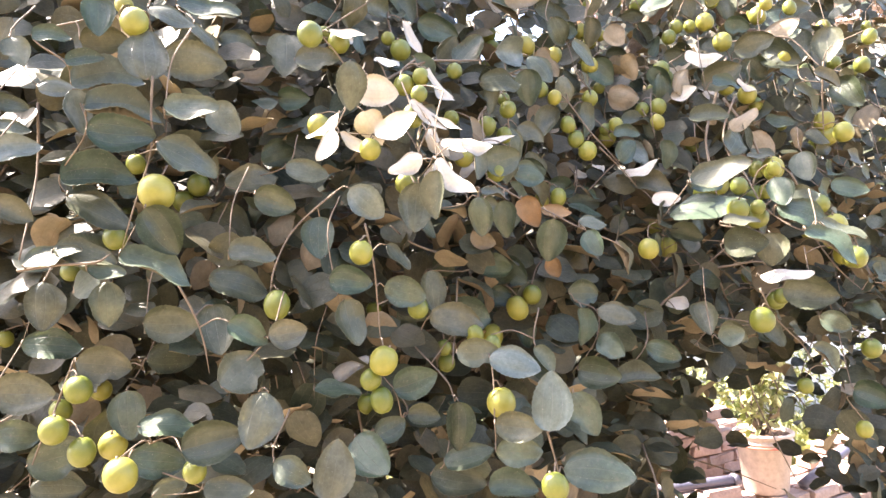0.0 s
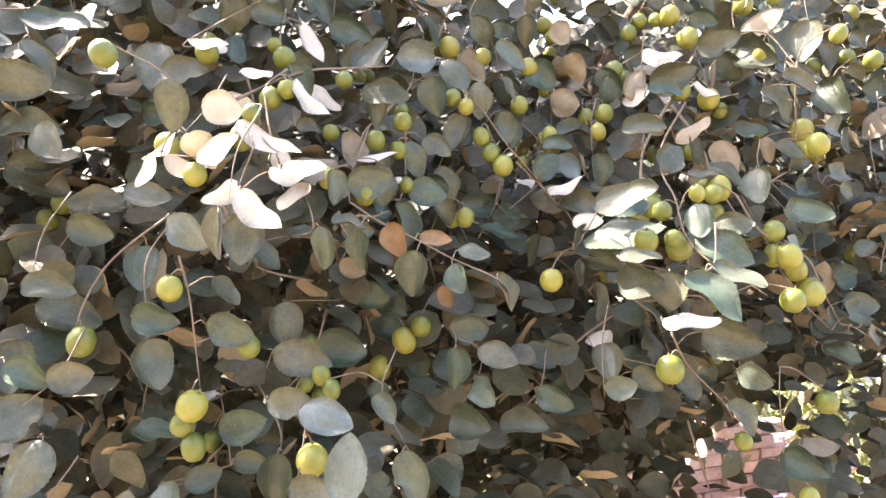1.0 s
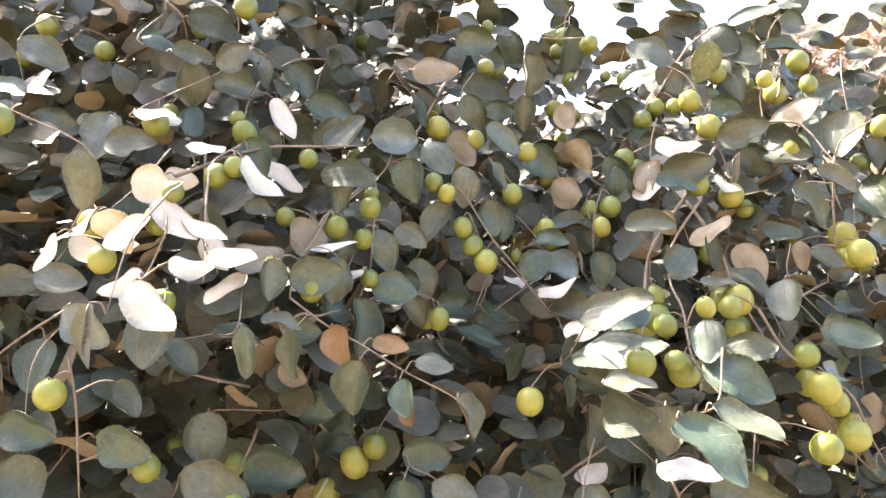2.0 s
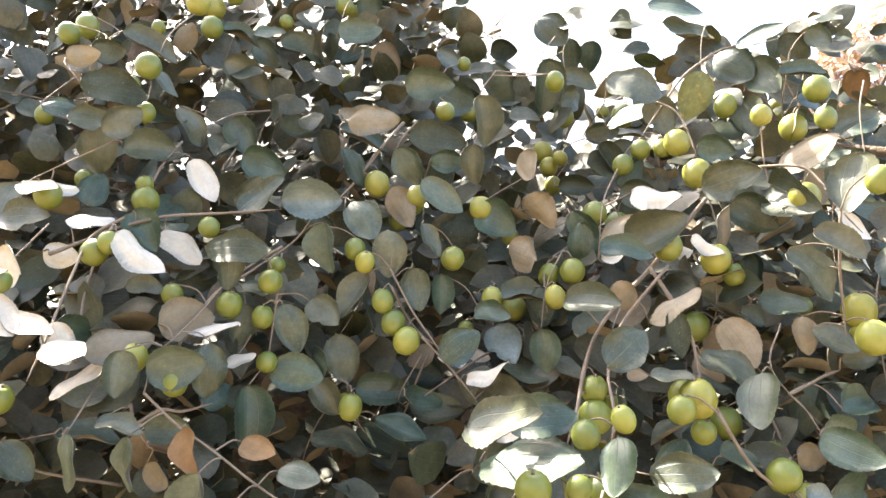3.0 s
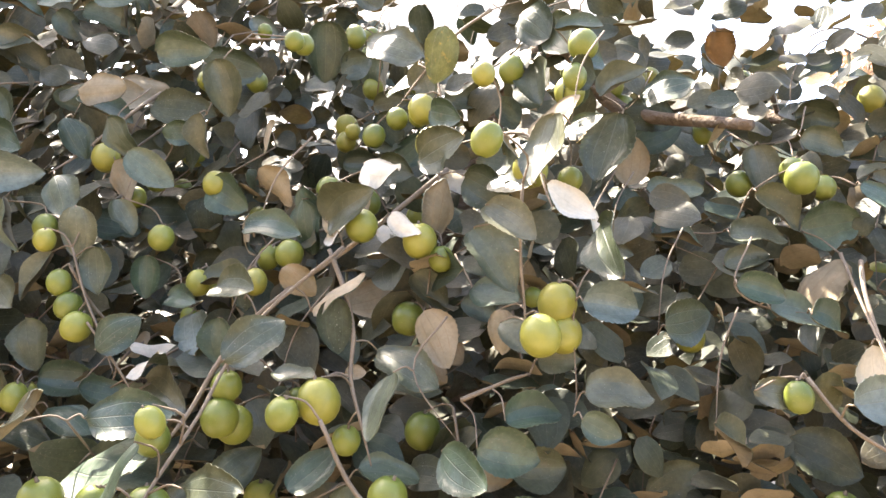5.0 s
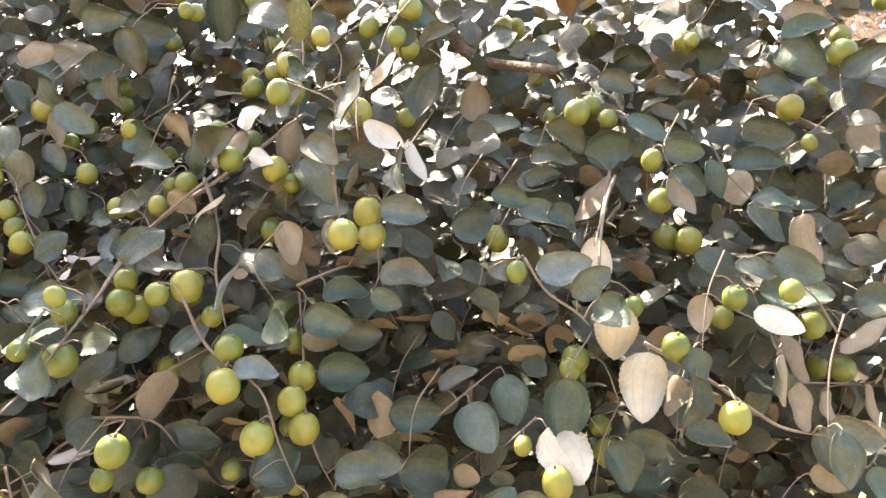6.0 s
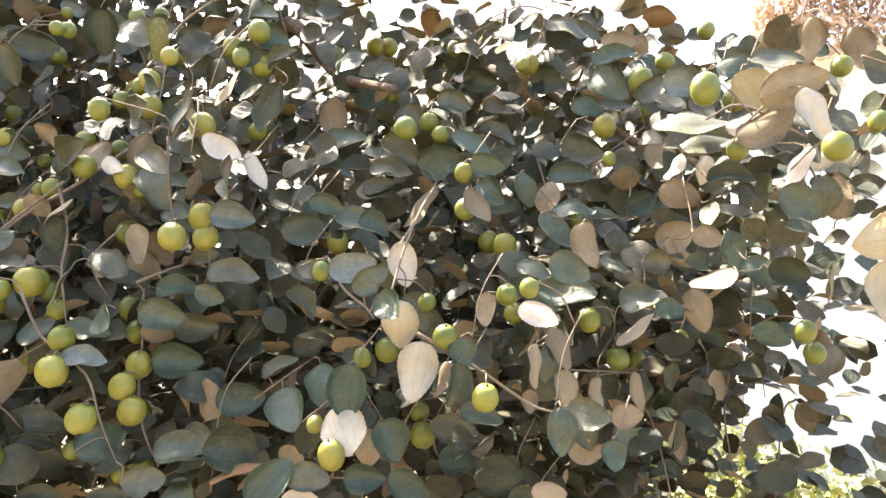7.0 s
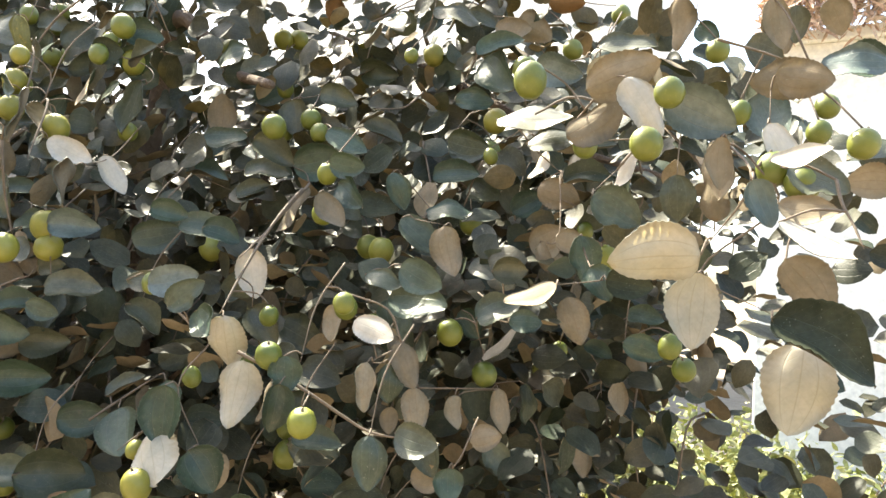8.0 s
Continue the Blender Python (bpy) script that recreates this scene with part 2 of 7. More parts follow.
def smooth_path(points, steps=5):
    """A Catmull-Rom curve through points."""
    pts = [Vector(p) for p in points]
    pts = [pts[0] * 2 - pts[1]] + pts + [pts[-1] * 2 - pts[-2]]
    line = []
    for a, b, c, d in zip(pts, pts[1:], pts[2:], pts[3:]):
        for k in range(steps):
            t = k / steps
            line.append(0.5 * (2 * b + (c - a) * t + (2 * a - 5 * b + 4 * c - d) * t * t + (3 * b - a - 3 * c + d) * t ** 3))
    return line + [pts[-2]]


def tube(bm, line, radii, sides=6):
    """A closed tube along line."""
    rings, turn = [], None
    for k, p in enumerate(line):
        way = (line[min(k + 1, len(line) - 1)] - line[max(k - 1, 0)]).normalized()
        if turn is None:
            turn = way.orthogonal().normalized()
        turn = (turn - way * turn.dot(way)).normalized()
        other = way.cross(turn)
        rings.append([bm.verts.new(p + radii[k] * (math.cos(a) * turn + math.sin(a) * other)) for a in (2 * math.pi * s / sides for s in range(sides))])
    for a, b in zip(rings, rings[1:]):
        for s in range(sides):
            bm.faces.new((a[s], a[(s + 1) % sides], b[(s + 1) % sides], b[s]))
    bm.faces.new(rings[0][::-1])
    bm.faces.new(rings[-1])


def box_mesh(name, size, mat, bevel=0.0, rng=None, worn=0.0):
    bm = bmesh.new()
    bmesh.ops.create_cube(bm, size=1)
    for v in bm.verts:
        v.co = Vector(v.co[k] * size[k] for k in range(3))
    if bevel:
        bmesh.ops.bevel(bm, geom=bm.edges[:], offset=bevel, segments=1, affect="EDGES")
    if worn:
        for v in bm.verts:
            v.co += Vector(rng.uniform(-worn, worn) for _ in range(3))
    return to_mesh(bm, name, mat)


def leaf_shape(stations, columns, seed, cup=0.12, droop=0.15, wave=0.03, teeth=0.012, thick=0.012, blunt=0.8, notch=0.0, rim=True):
    """Points, faces, uv and side (0 top, 1 under) of a ber leaf one long and one wide, from its base at the origin along +y, its top towards +z."""
    r = random.Random(seed)
    phase, lean = r.uniform(0, 6.3), r.uniform(-0.06, 0.06)
    # each side swells and nips in its own way, with uneven teeth
    swell = [(r.uniform(-0.05, 0.05), r.uniform(3, 7), r.uniform(0, 6.3)) for _ in (0, 1)]
    saw = [[r.uniform(0.3, 1.7) for _ in range(stations + 1)] for _ in (0, 1)]
    points, uvs = [], []
    for layer in (0, 1):
        for i in range(stations + 1):
            v = i / stations
            width = 0.5 * max(0.0, math.sin(math.pi * v ** blunt)) ** (0.60 + 0.07 * v)
            for j in range(columns + 1):
                u = 2 * j / columns - 1
                bite = 1 - notch * math.exp(-((v - 0.62) / 0.09) ** 2) if u > 0 else 1
                side = 1 if u > 0 else 0
                amount, pace, start = swell[side]
                tooth = 1 + teeth * (2 if i % 2 else -2) * saw[side][i] if abs(u) > 0.99 and 0 < i < stations else 1
                x = u * width * bite * tooth * (1 + amount * math.sin(pace * v + start)) + lean * math.sin(math.pi * v)
                z = cup * (u * u - 0.3) * width - droop * (v - 0.25) ** 2 + wave * abs(u) * math.sin(9 * v + phase + (1.5 if u > 0 else 0))
                points.append((x, v, z - (thick * min(1, width * 6) if layer and (rim or abs(u) < 0.99) else 0)))
                uvs.append((0.5 + u / 2, v))
    faces, sides = [], []
    row, layer_size = columns + 1, (stations + 1) * (columns + 1)
    for i in range(stations):
        for j in range(columns):
            a = i * row + j
            faces.append((a, a + 1, a + 1 + row, a + row)), sides.append(0)
            b = a + layer_size
            faces.append((b, b + row, b + 1 + row, b + 1)), sides.append(1)
        for j, flip in ((0, True), (columns, False)) if rim else ():
            a = i * row + j
            q = (a, a + row, a + row + layer_size, a + layer_size)
            faces.append(q[::-1] if flip else q), sides.append(0)
    return points, faces, uvs, sides


def leaf_mesh(name, mats, *args, **kw):
    points, faces, uvs, sides = leaf_shape(*args, **kw)
    mesh = bpy.data.meshes.new(name)
    mesh.from_pydata(points, [], faces)
    layer = mesh.uv_layers.new(name="UVMap")
    layer.data.foreach_set("uv", np.array([uvs[v] for f in faces for v in f], dtype=np.float32).ravel())
    for m in mats:
        mesh.materials.append(m)
    mesh.polygons.foreach_set("material_index", np.array(sides, dtype=np.int32))
    mesh.update()
    return mesh


def leaf_mass(name, mats, shapes, poses):
    """Many leaves in one mesh. poses: (place, 3x3 of right, along, up, length, width), shapes: a few of leaf_shape()."""
    co, quads, uv, mat_index, start = [], [], [], [], 0
    for k, (place, turn, length, width) in enumerate(poses):
        points, faces, uvs, sides = shapes[k % len(shapes)]
        co.append(points * (width, length, length) @ turn.T + place)
        quads.append(faces + start)
        uv.append(uvs)
        mat_index.append(sides)
        start += len(points)
    co, quads = np.concatenate(co).astype(np.float32), np.concatenate(quads).astype(np.int32)
    mesh = bpy.data.meshes.new(name)
    mesh.vertices.add(len(co))
    mesh.vertices.foreach_set("co", co.ravel())
    mesh.loops.add(quads.size)
    mesh.loops.foreach_set("vertex_index", quads.ravel())
    mesh.polygons.add(len(quads))
    mesh.polygons.foreach_set("loop_start", np.arange(0, quads.size, 4, dtype=np.int32))
    mesh.polygons.foreach_set("loop_total", np.full(len(quads), 4, dtype=np.int32))
    mesh.uv_layers.new(name="UVMap").data.foreach_set("uv", np.concatenate(uv).astype(np.float32).ravel())
    for m in mats:
        mesh.materials.append(m)
    mesh.polygons.foreach_set("material_index", np.concatenate(mat_index).astype(np.int32))
    mesh.update(calc_edges=True)
    mesh.validate()
    return mesh


def packed(shape):
    points, faces, uvs, sides = shape
    return np.array(points), np.array(faces), np.array([uvs[v] for f in faces for v in f]), np.array(sides)


def turned(along, up):
    """Rows to columns right, along, up, from an along and a rough up."""
    along = along / np.linalg.norm(along)
    up = up - along * (up @ along)
    up = up / (np.linalg.norm(up) + 1e-9)
    return np.stack([np.cross(along, up), along, up], 1)


# ---- the ground ----
def build_ground():
    rng = np.random.default_rng(3)
    n, reach = 90, 600.0
    line = np.sign(np.linspace(-1, 1, n)) * np.abs(np.linspace(-1, 1, n)) ** 3.2 * reach
    points = [(x, y, 0.025 * noise.noise(Vector((x * 0.8, y * 0.8, 0))) + 0.008 * noise.noise(Vector((x * 5, y * 5, 3)))) for y in line for x in line]
    faces = [(j * n + i, j * n + i + 1, (j + 1) * n + i + 1, (j + 1) * n + i) for j in range(n - 1) for i in range(n - 1)]
    mesh = bpy.data.meshes.new("ground")
    mesh.from_pydata(points, [], faces)
    mesh.materials.append(sand)
    tagged(part("ground", mesh), "dry pale sandy ground in full sun", "ground", kind="structure")
    shapes = [packed(leaf_shape(4, 2, s, cup=0.5, droop=0.3, wave=0.1, rim=False)) for s in range(4)]
    poses = []
    for _ in range(1500):
        place = np.array([rng.uniform(-2.5, 3.5), rng.uniform(0.6, 5.0), 0.035])
        along = np.array([*rng.normal(size=2), rng.normal() * 0.2])
        poses.append((place, turned(along, np.array([*rng.normal(size=2) * 0.3, 1.0])), rng.uniform(0.04, 0.06), rng.uniform(0.03, 0.045)))
    tagged(part("leaf_litter", leaf_mass("leaf_litter", [litter_leaf, litter_leaf], shapes, poses)), "dry brown fallen leaves scattered on sandy ground", "leaf litter", kind="stuff")


build_ground()


# ---- the house and the thatched shed behind ----
def build_house():
    house = thing("house", (-4.9, 13.5, 0), "tall cream plastered house with flat roof", "house")
    part("wall", box_mesh("wall", (7.0, 6.0, 9.6), plaster, 0.02), house, smooth=False).location = Vector((0, 0, 4.8))
    roof = part("roof", box_mesh("roof", (7.1, 6.1, 0.2), plaster, 0.02), house, smooth=False)
    roof.location = Vector((0, 0, 9.7))


def build_wall():
    rng = np.random.default_rng(8)
    wall = thing("compound_wall", (4.35, 6.6, 0), "high whitewashed compound wall", "wall", kind="structure")
    part("wall", box_mesh("wall", (6.6, 0.22, 3.6), plaster, 0.01), wall, smooth=False).location = Vector((0, 0, 1.8))
    part("coping", box_mesh("coping", (6.7, 0.34, 0.09), plaster, 0.01), wall, smooth=False).location = Vector((0, 0, 3.645))
    creeper = thing("dry_creeper", (4.35, 6.6, 3.7), "dried pinkish-brown creeper heaped along the top of a wall", "creeper")
    shapes = [packed(leaf_shape(3, 2, s, cup=0.0, droop=0.5, wave=0.02, rim=False)) for s in range(4)]
    poses = []
    for _ in range(14000):
        x = rng.uniform(-3.3, 3.3)
        crest = 0.75 + 0.25 * noise.noise(Vector((x * 1.3, 0, 0))) - 0.5 * max(0, -2.6 - x)
        z = rng.random() ** 0.8 * crest - 0.12 * rng.random()
        place = np.array([x, -0.22 + rng.normal() * 0.14 - 0.1 * (z < 0.1), z])
        along = np.array([rng.normal() * 0.8, -0.4 + rng.normal() * 0.6, rng.normal() * 0.7 - 0.35])
        poses.append((place, turned(along, rng.normal(size=3)), rng.uniform(0.06, 0.20), rng.uniform(0.012, 0.035)))
    tagged(part("tangle", leaf_mass("tangle", [straw, straw], shapes, poses), creeper), kind="stuff")
    # its woody stems, looped along the coping
    for _ in range(46):
        x, z = rng.uniform(-3.2, 3.0), rng.uniform(0.02, 0.35)
        points = [Vector((x + k * rng.uniform(0.08, 0.16), -0.3 + rng.normal() * 0.1, max(-0.05, z + rng.normal() * 0.13 + 0.25 * math.sin(k * 0.9)))) for k in range(5)]
        bm = bmesh.new()
        line = smooth_path(points, 4)
        tube(bm, line, [0.011 - 0.007 * k / len(line) for k in range(len(line))], 6)
        part("stem", to_mesh(bm, "stem", dry_stem), creeper)


def build_bounce_wall():
    """An unseen wall, added to block low sky and bounce warm light on the tree."""
    wall = thing("bounce_wall", (0, -3.4, 0), "unseen tan wall added to block low sky and bounce warm light", "wall", kind="structure")
    part("wall", box_mesh("wall", (22.0, 0.25, 3.4), tan_render, 0.02), wall, smooth=False).location = Vector((0, 0, 1.7))


build_house()
build_wall()
build_bounce_wall()


# ---- shrubs in the sun ----
def build_shrub(place, size, count, seed, label, leaf=0.045, name="shrub", group=""):
    rng = np.random.default_rng(seed)
    shrub = thing(name, place, label, "shrub", group)
    bm = bmesh.new()
    tips = []
    for _ in range(9):
        way = Vector((rng.normal() * 0.5, rng.normal() * 0.5, 1.0)).normalized()
        top = Vector((way.x * size[0], way.y * size[0], size[1] * rng.uniform(0.55, 0.95)))
        line = smooth_path([(0, 0, 0), top * 0.5 + Vector((rng.normal() * 0.04, rng.normal() * 0.04, 0)), top], 4)
        tube(bm, line, [0.012 * size[1] * (1 - 0.75 * k / len(line)) + 0.002 for k in range(len(line))], 5)
        tips += line[3:]
    tagged(part("stem", to_mesh(bm, "stem", bark), shrub), kind="stuff")
    shapes = [packed(leaf_shape(4, 2, s, rim=False)) for s in range(4)]
    poses = []
    for _ in range(count):
        tip = tips[rng.integers(len(tips))]
        place_leaf = np.array(tip) + rng.normal(size=3) * (size[0] * 0.22, size[0] * 0.22, size[1] * 0.13)
        place_leaf[2] = max(0.03, place_leaf[2])
        poses.append((place_leaf, turned(rng.normal(size=3) + (0, 0, 0.2), rng.normal(size=3) + (0, 0, 0.8)), leaf * rng.uniform(0.7, 1.3), leaf * rng.uniform(0.35, 0.6)))
    tagged(part("leafage", leaf_mass("leafage", [shrub_leaf, shrub_leaf], shapes, poses), shrub), kind="stuff")
    return shrub


for k, (x, y, w, h) in enumerate([(1.75, 5.2, 0.7, 0.8), (2.5, 6.2, 0.9, 1.0), (0.9, 6.4, 0.8, 0.7), (3.4, 5.4, 0.8, 0.9), (-2.2, 5.0, 1.0, 1.9), (-3.4, 6.5, 1.3, 2.4), (-0.7, 7.0, 1.0, 1.3), (2.2, 4.2, 0.45, 0.45), (1.0, 5.4, 0.55, 0.85), (0.45, 5.8, 0.6, 0.9), (1.45, 4.9, 0.5, 0.7), (3.0, 4.6, 0.5, 0.6)]):
    build_shrub((x, y, 0), (w, h), 1300, 20 + k, "sunlit yellow-green garden shrub on sandy ground", 0.07, group="shrubs in the garden")


def build_weeds():
    """Low dry weeds between the shrubs."""
    rng = np.random.default_rng(41)
    shapes = [packed(leaf_shape(3, 2, s, cup=0.0, droop=0.4, rim=False)) for s in range(3)]
    poses = []
    for _ in range(5000):
        x, y = rng.uniform(-0.5, 3.6), rng.uniform(4.0, 6.3)
        tuft = 0.12 + 0.4 * max(0, noise.noise(Vector((x * 1.7, y * 1.7, 4))))
        along = np.array([rng.normal() * 0.5, rng.normal() * 0.5, 1.0])
        poses.append((np.array([x, y, -0.01]), turned(along, rng.normal(size=3)), tuft * rng.uniform(0.6, 1.5), rng.uniform(0.012, 0.03)))
    tagged(part("weeds", leaf_mass("weeds", [shrub_leaf, shrub_leaf], shapes, poses)), "sunlit yellow-green weeds on sandy ground", "weeds", kind="stuff")


build_weeds()


# ---- bricks, bucket and pipes ----
def build_bricks():
    """A low platform of bricks, a taller heap behind it that steps down, and a short pile beside."""
    rng = random.Random(5)
    stack = thing("brick_stack", (1.35, 3.5, 0), "loose stack of weathered red clay bricks", "bricks")
    stack.rotation_euler = (0, 0, 0.5)
    meshes = [box_mesh("brick", (0.205, 0.098, 0.054), clay, 0.007, rng, 0.004) for _ in range(5)]

    def course(row, deep, cells, turn=0.0):
        for c in cells:
            brick = part("brick", meshes[rng.randrange(5)], stack, smooth=False)
            brick.location = Vector((c * 0.216 + (0.11 if row % 2 else 0) + rng.uniform(-0.012, 0.012), deep + rng.uniform(-0.012, 0.012), 0.029 + row * 0.058))
            brick.rotation_euler = (rng.uniform(-0.02, 0.02), rng.uniform(-0.02, 0.02), turn + rng.uniform(-0.09, 0.09))
            brick.matrix_parent_inverse.identity()

    for row in range(6):
        for deep in (-0.25, -0.13, -0.01):
            course(row, deep, range(-2, 3))
    course(6, -0.13, (-2, -1))
    for row in range(13):
        course(row, 0.16, range(-3 if row < 8 else -2 if row < 10 else -1, 2 if row < 9 else 1 if row < 12 else 0))
        if row < 10:
            course(row, 0.28, range(-3, 2))
    for row in range(8):
        for deep in (-0.29, -0.17, -0.05):
            course(row, deep, (3, 4))
    return stack


def build_bucket():
    base = Vector((1.50, 3.40, 0.347))
    bucket = thing("planted_bucket", base, "pale plastic paint bucket used as a plant pot", "bucket")
    profile = [(0.0, 0.0), (0.098, 0.0), (0.102, 0.01), (0.125, 0.235), (0.134, 0.237), (0.134, 0.247), (0.127, 0.25), (0.128, 0.268), (0.138, 0.27), (0.139, 0.284), (0.133, 0.288), (0.126, 0.284), (0.12, 0.20), (0.0, 0.20)]
    bm = bmesh.new()
    rings = [[bm.verts.new((max(r, 0.0005) * math.cos(2 * math.pi * s / 32), max(r, 0.0005) * math.sin(2 * math.pi * s / 32), z)) for s in range(32)] for r, z in profile]
    for a, b in zip(rings, rings[1:]):
        for s in range(32):
            bm.faces.new((a[s], a[(s + 1) % 32], b[(s + 1) % 32], b[s]))
    mesh = to_mesh(bm, "shell", bucket_plastic, bucket_band)
    part("shell", mesh, bucket)
    bm = bmesh.new()
    tube(bm, [Vector((0.136 * math.cos(a), 0.136 * math.sin(a), 0.228)) for a in (2 * math.pi * s / 32 for s in range(33))], [0.005] * 33, 6)
    part("rim_band", to_mesh(bm, "rim_band", bucket_band), bucket, "faded red rim band")
    bm = bmesh.new()
    bmesh.ops.create_circle(bm, cap_ends=True, segments=24, radius=0.124)
    for v in bm.verts:
        v.co.z = 0.270
    bmesh.ops.poke(bm, faces=bm.faces[:])
    part("soil", to_mesh(bm, "soil", soil), bucket, "dry brown soil")
    build_shrub(base + Vector((0, 0, 0.25)), (0.16, 0.5), 340, 77, "leafy young plant growing in a bucket", 0.05, "potted_plant")


def build_pipes():
    for name, a, b, r in (("steel_pipe", (0.92, 3.22, 0.428), (1.33, 3.33, 0.428), 0.022), ("plastic_pipe", (1.655, 3.36, 0.375), (2.1, 3.6, 0.54), 0.025)):
        pipe = thing(name, a, "grey pipe lying across a stack of bricks" if name == "steel_pipe" else "grey pipe leaning beside a bucket", "pipe")
        bm = bmesh.new()
        way = Vector(b) - Vector(a)
        tube(bm, [way * t for t in (0, 0.3, 0.6, 1)], [r] * 4, 14)
        part("barrel", to_mesh(bm, "barrel", pipe_steel), pipe)
        bm = bmesh.new()
        tube(bm, [way * t for t in (0.94, 1.005)], [r * 1.25] * 2, 14)
        part("coupling", to_mesh(bm, "coupling", pipe_steel), pipe)


build_bricks()
build_bucket()
build_pipes()


# ---- the ber tree ----
tree = thing("ber_tree", (0.2, 1.85, 0), "fruiting ber tree with drooping leafy sprays", "tree")
ORIGIN = Vector((0.2, 1.85, 0))
leaf_places = []


def limb(name, points, thick, thin, label=""):
    line = smooth_path([Vector(p) - ORIGIN for p in points], 6)
    bm = bmesh.new()
    radii = [thick + (thin - thick) * k / (len(line) - 1) for k in range(len(line))]
    tube(bm, line, [r * (1 + 0.12 * noise.noise(p * 14)) for r, p in zip(radii, line)], 10)
    ob = part(name, to_mesh(bm, name, bark), tree, label)
    ob.location, ob.matrix_parent_inverse = (0, 0, 0), Matrix()
    return ob


limb("trunk", [(0.2, 1.85, -0.05), (0.18, 1.83, 0.35), (0.23, 1.8, 0.8), (0.15, 1.75, 1.2)], 0.065, 0.042, "rough grey-brown trunk")
limb("limb", [(0.15, 1.75, 1.15), (-0.05, 1.6, 1.4), (-0.22, 1.35, 1.6), (-0.278, 1.2, 1.72), (-0.28, 1.15, 1.85), (-0.28, 1.13, 2.0), (-0.2, 1.1, 2.2)], 0.03, 0.010)
limb("limb", [(0.15, 1.75, 1.15), (0.3, 1.75, 1.5), (0.4, 1.9, 1.95), (0.47, 2.0, 2.12), (0.56, 2.0, 2.16), (0.81, 1.85, 2.06), (0.9, 1.72, 1.99), (1.02, 1.68, 1.92), (1.12, 1.68, 1.86), (1.3, 1.7, 1.8)], 0.022, 0.004)
limb("limb", [(0.2, 1.76, 1.2), (0.3, 1.6, 1.6), (0.45, 1.5, 1.95), (0.56, 1.44, 2.04), (0.64, 1.48, 1.96), (0.8, 1.4, 1.9)], 0.022, 0.006)
limb("limb", [(0.1, 1.72, 1.2), (-0.2, 1.5, 1.5), (-0.5, 1.2, 1.84), (-0.45, 1.18, 1.93), (-0.35, 1.15, 2.05)], 0.024, 0.010)
limb("limb", [(0.56, 2.0, 2.16), (0.52, 1.85, 2.17), (0.5, 1.62, 2.16)], 0.006, 0.003)
limb("limb", [(0.81, 1.85, 2.06), (0.8, 1.8, 2.1), (0.82, 1.75, 2.16)], 0.005, 0.003)

leaf_kinds = {"g": (leaf_top, leaf_felt), "s": (leaf_sky_sheen, leaf_felt), "b": (leaf_top, leaf_felt), "d": (leaf_shaded, leaf_felt), "y": (leaf_yellowing, leaf_felt), "t": (leaf_top, leaf_felt), "w": (leaf_top, leaf_pale), "o": (leaf_rust, leaf_rust), "c": (leaf_top, leaf_cream)}
leaf_labels = {"s": "leaf with sky sheen painted pale blue-grey", "y": "yellowing leaf", "t": "leaf showing its tan felted underside", "w": "leaf turned over to its white underside", "o": "dry rust-brown leaf", "c": "leaf turned over to its cream underside"}
leaf_meshes = {}
for pair in set(leaf_kinds.values()):
    leaf_meshes[pair] = [leaf_mesh("leaf", pair, 24, 4, 40 + s, teeth=0.011, cup=(0.10, 0.3, -0.12, 0.2, 0.05, 0.4, 0.15, 0.55)[s], droop=(0.1, 0.25, 0.2, -0.1, 0.35, 0.15, 0.2, 0.4)[s], wave=(0.02, 0.05, 0.03, 0.04, 0.06, 0.02, 0.04, 0.045)[s], blunt=(0.8, 0.74, 0.86, 0.8, 0.9, 0.76, 0.82, 0.78)[s], notch=(0, 0, 0, 0, 0.08, 0, 0.25, 0)[s]) for s in range(8)]


def fruit_mesh(seed, mat):
    r = random.Random(seed)
    bm = bmesh.new()
    rings, n = [], 16
    for k in range(11):
        a = math.pi * k / 10
        z, w = math.cos(a), math.sin(a) ** 0.9
        z -= 0.16 * max(0, 1 - w / 0.34) ** 1.5 * (1 if z > 0 else -0.35)
        bulge = 1 + 0.05 * math.sin(a * 1.0 + r.uniform(-0.4, 0.4))
        rings.append([bm.verts.new((0.5 * w * bulge * math.cos(2 * math.pi * s / n) * (1 + 0.02 * r.uniform(-1, 1)), 0.5 * w * bulge * math.sin(2 * math.pi * s / n), 0.5 * z)) for s in range(n)] if 0 < k < 10 else [bm.verts.new((0, 0, 0.5 * z))])
    for a, b in zip(rings, rings[1:]):
        for s in range(n):
            q = [a[s % len(a)], a[(s + 1) % len(a)], b[(s + 1) % len(b)], b[s % len(b)]]
            bm.faces.new(list(dict.fromkeys(q)))
    tube(bm, [Vector((0, 0, 0.40)), Vector((0.01, 0, 0.47)), Vector((0.02, 0.01, 0.55))], [0.07, 0.05, 0.04], 6)
    mesh = to_mesh(bm, "fruit", mat, twig_bark)
    for p in mesh.polygons:
        if p.center.z > 0.36 and p.center.xy.length < 0.09:
            p.material_index = 1
    return mesh


fruit_meshes = {"f": [fruit_mesh(s, fruit_green) for s in range(4)], "F": [fruit_mesh(s + 9, fruit_ripe) for s in range(4)]}
pick = random.Random(11)


def nearest(p, line):
    return min(line, key=lambda q: (q - p).length)


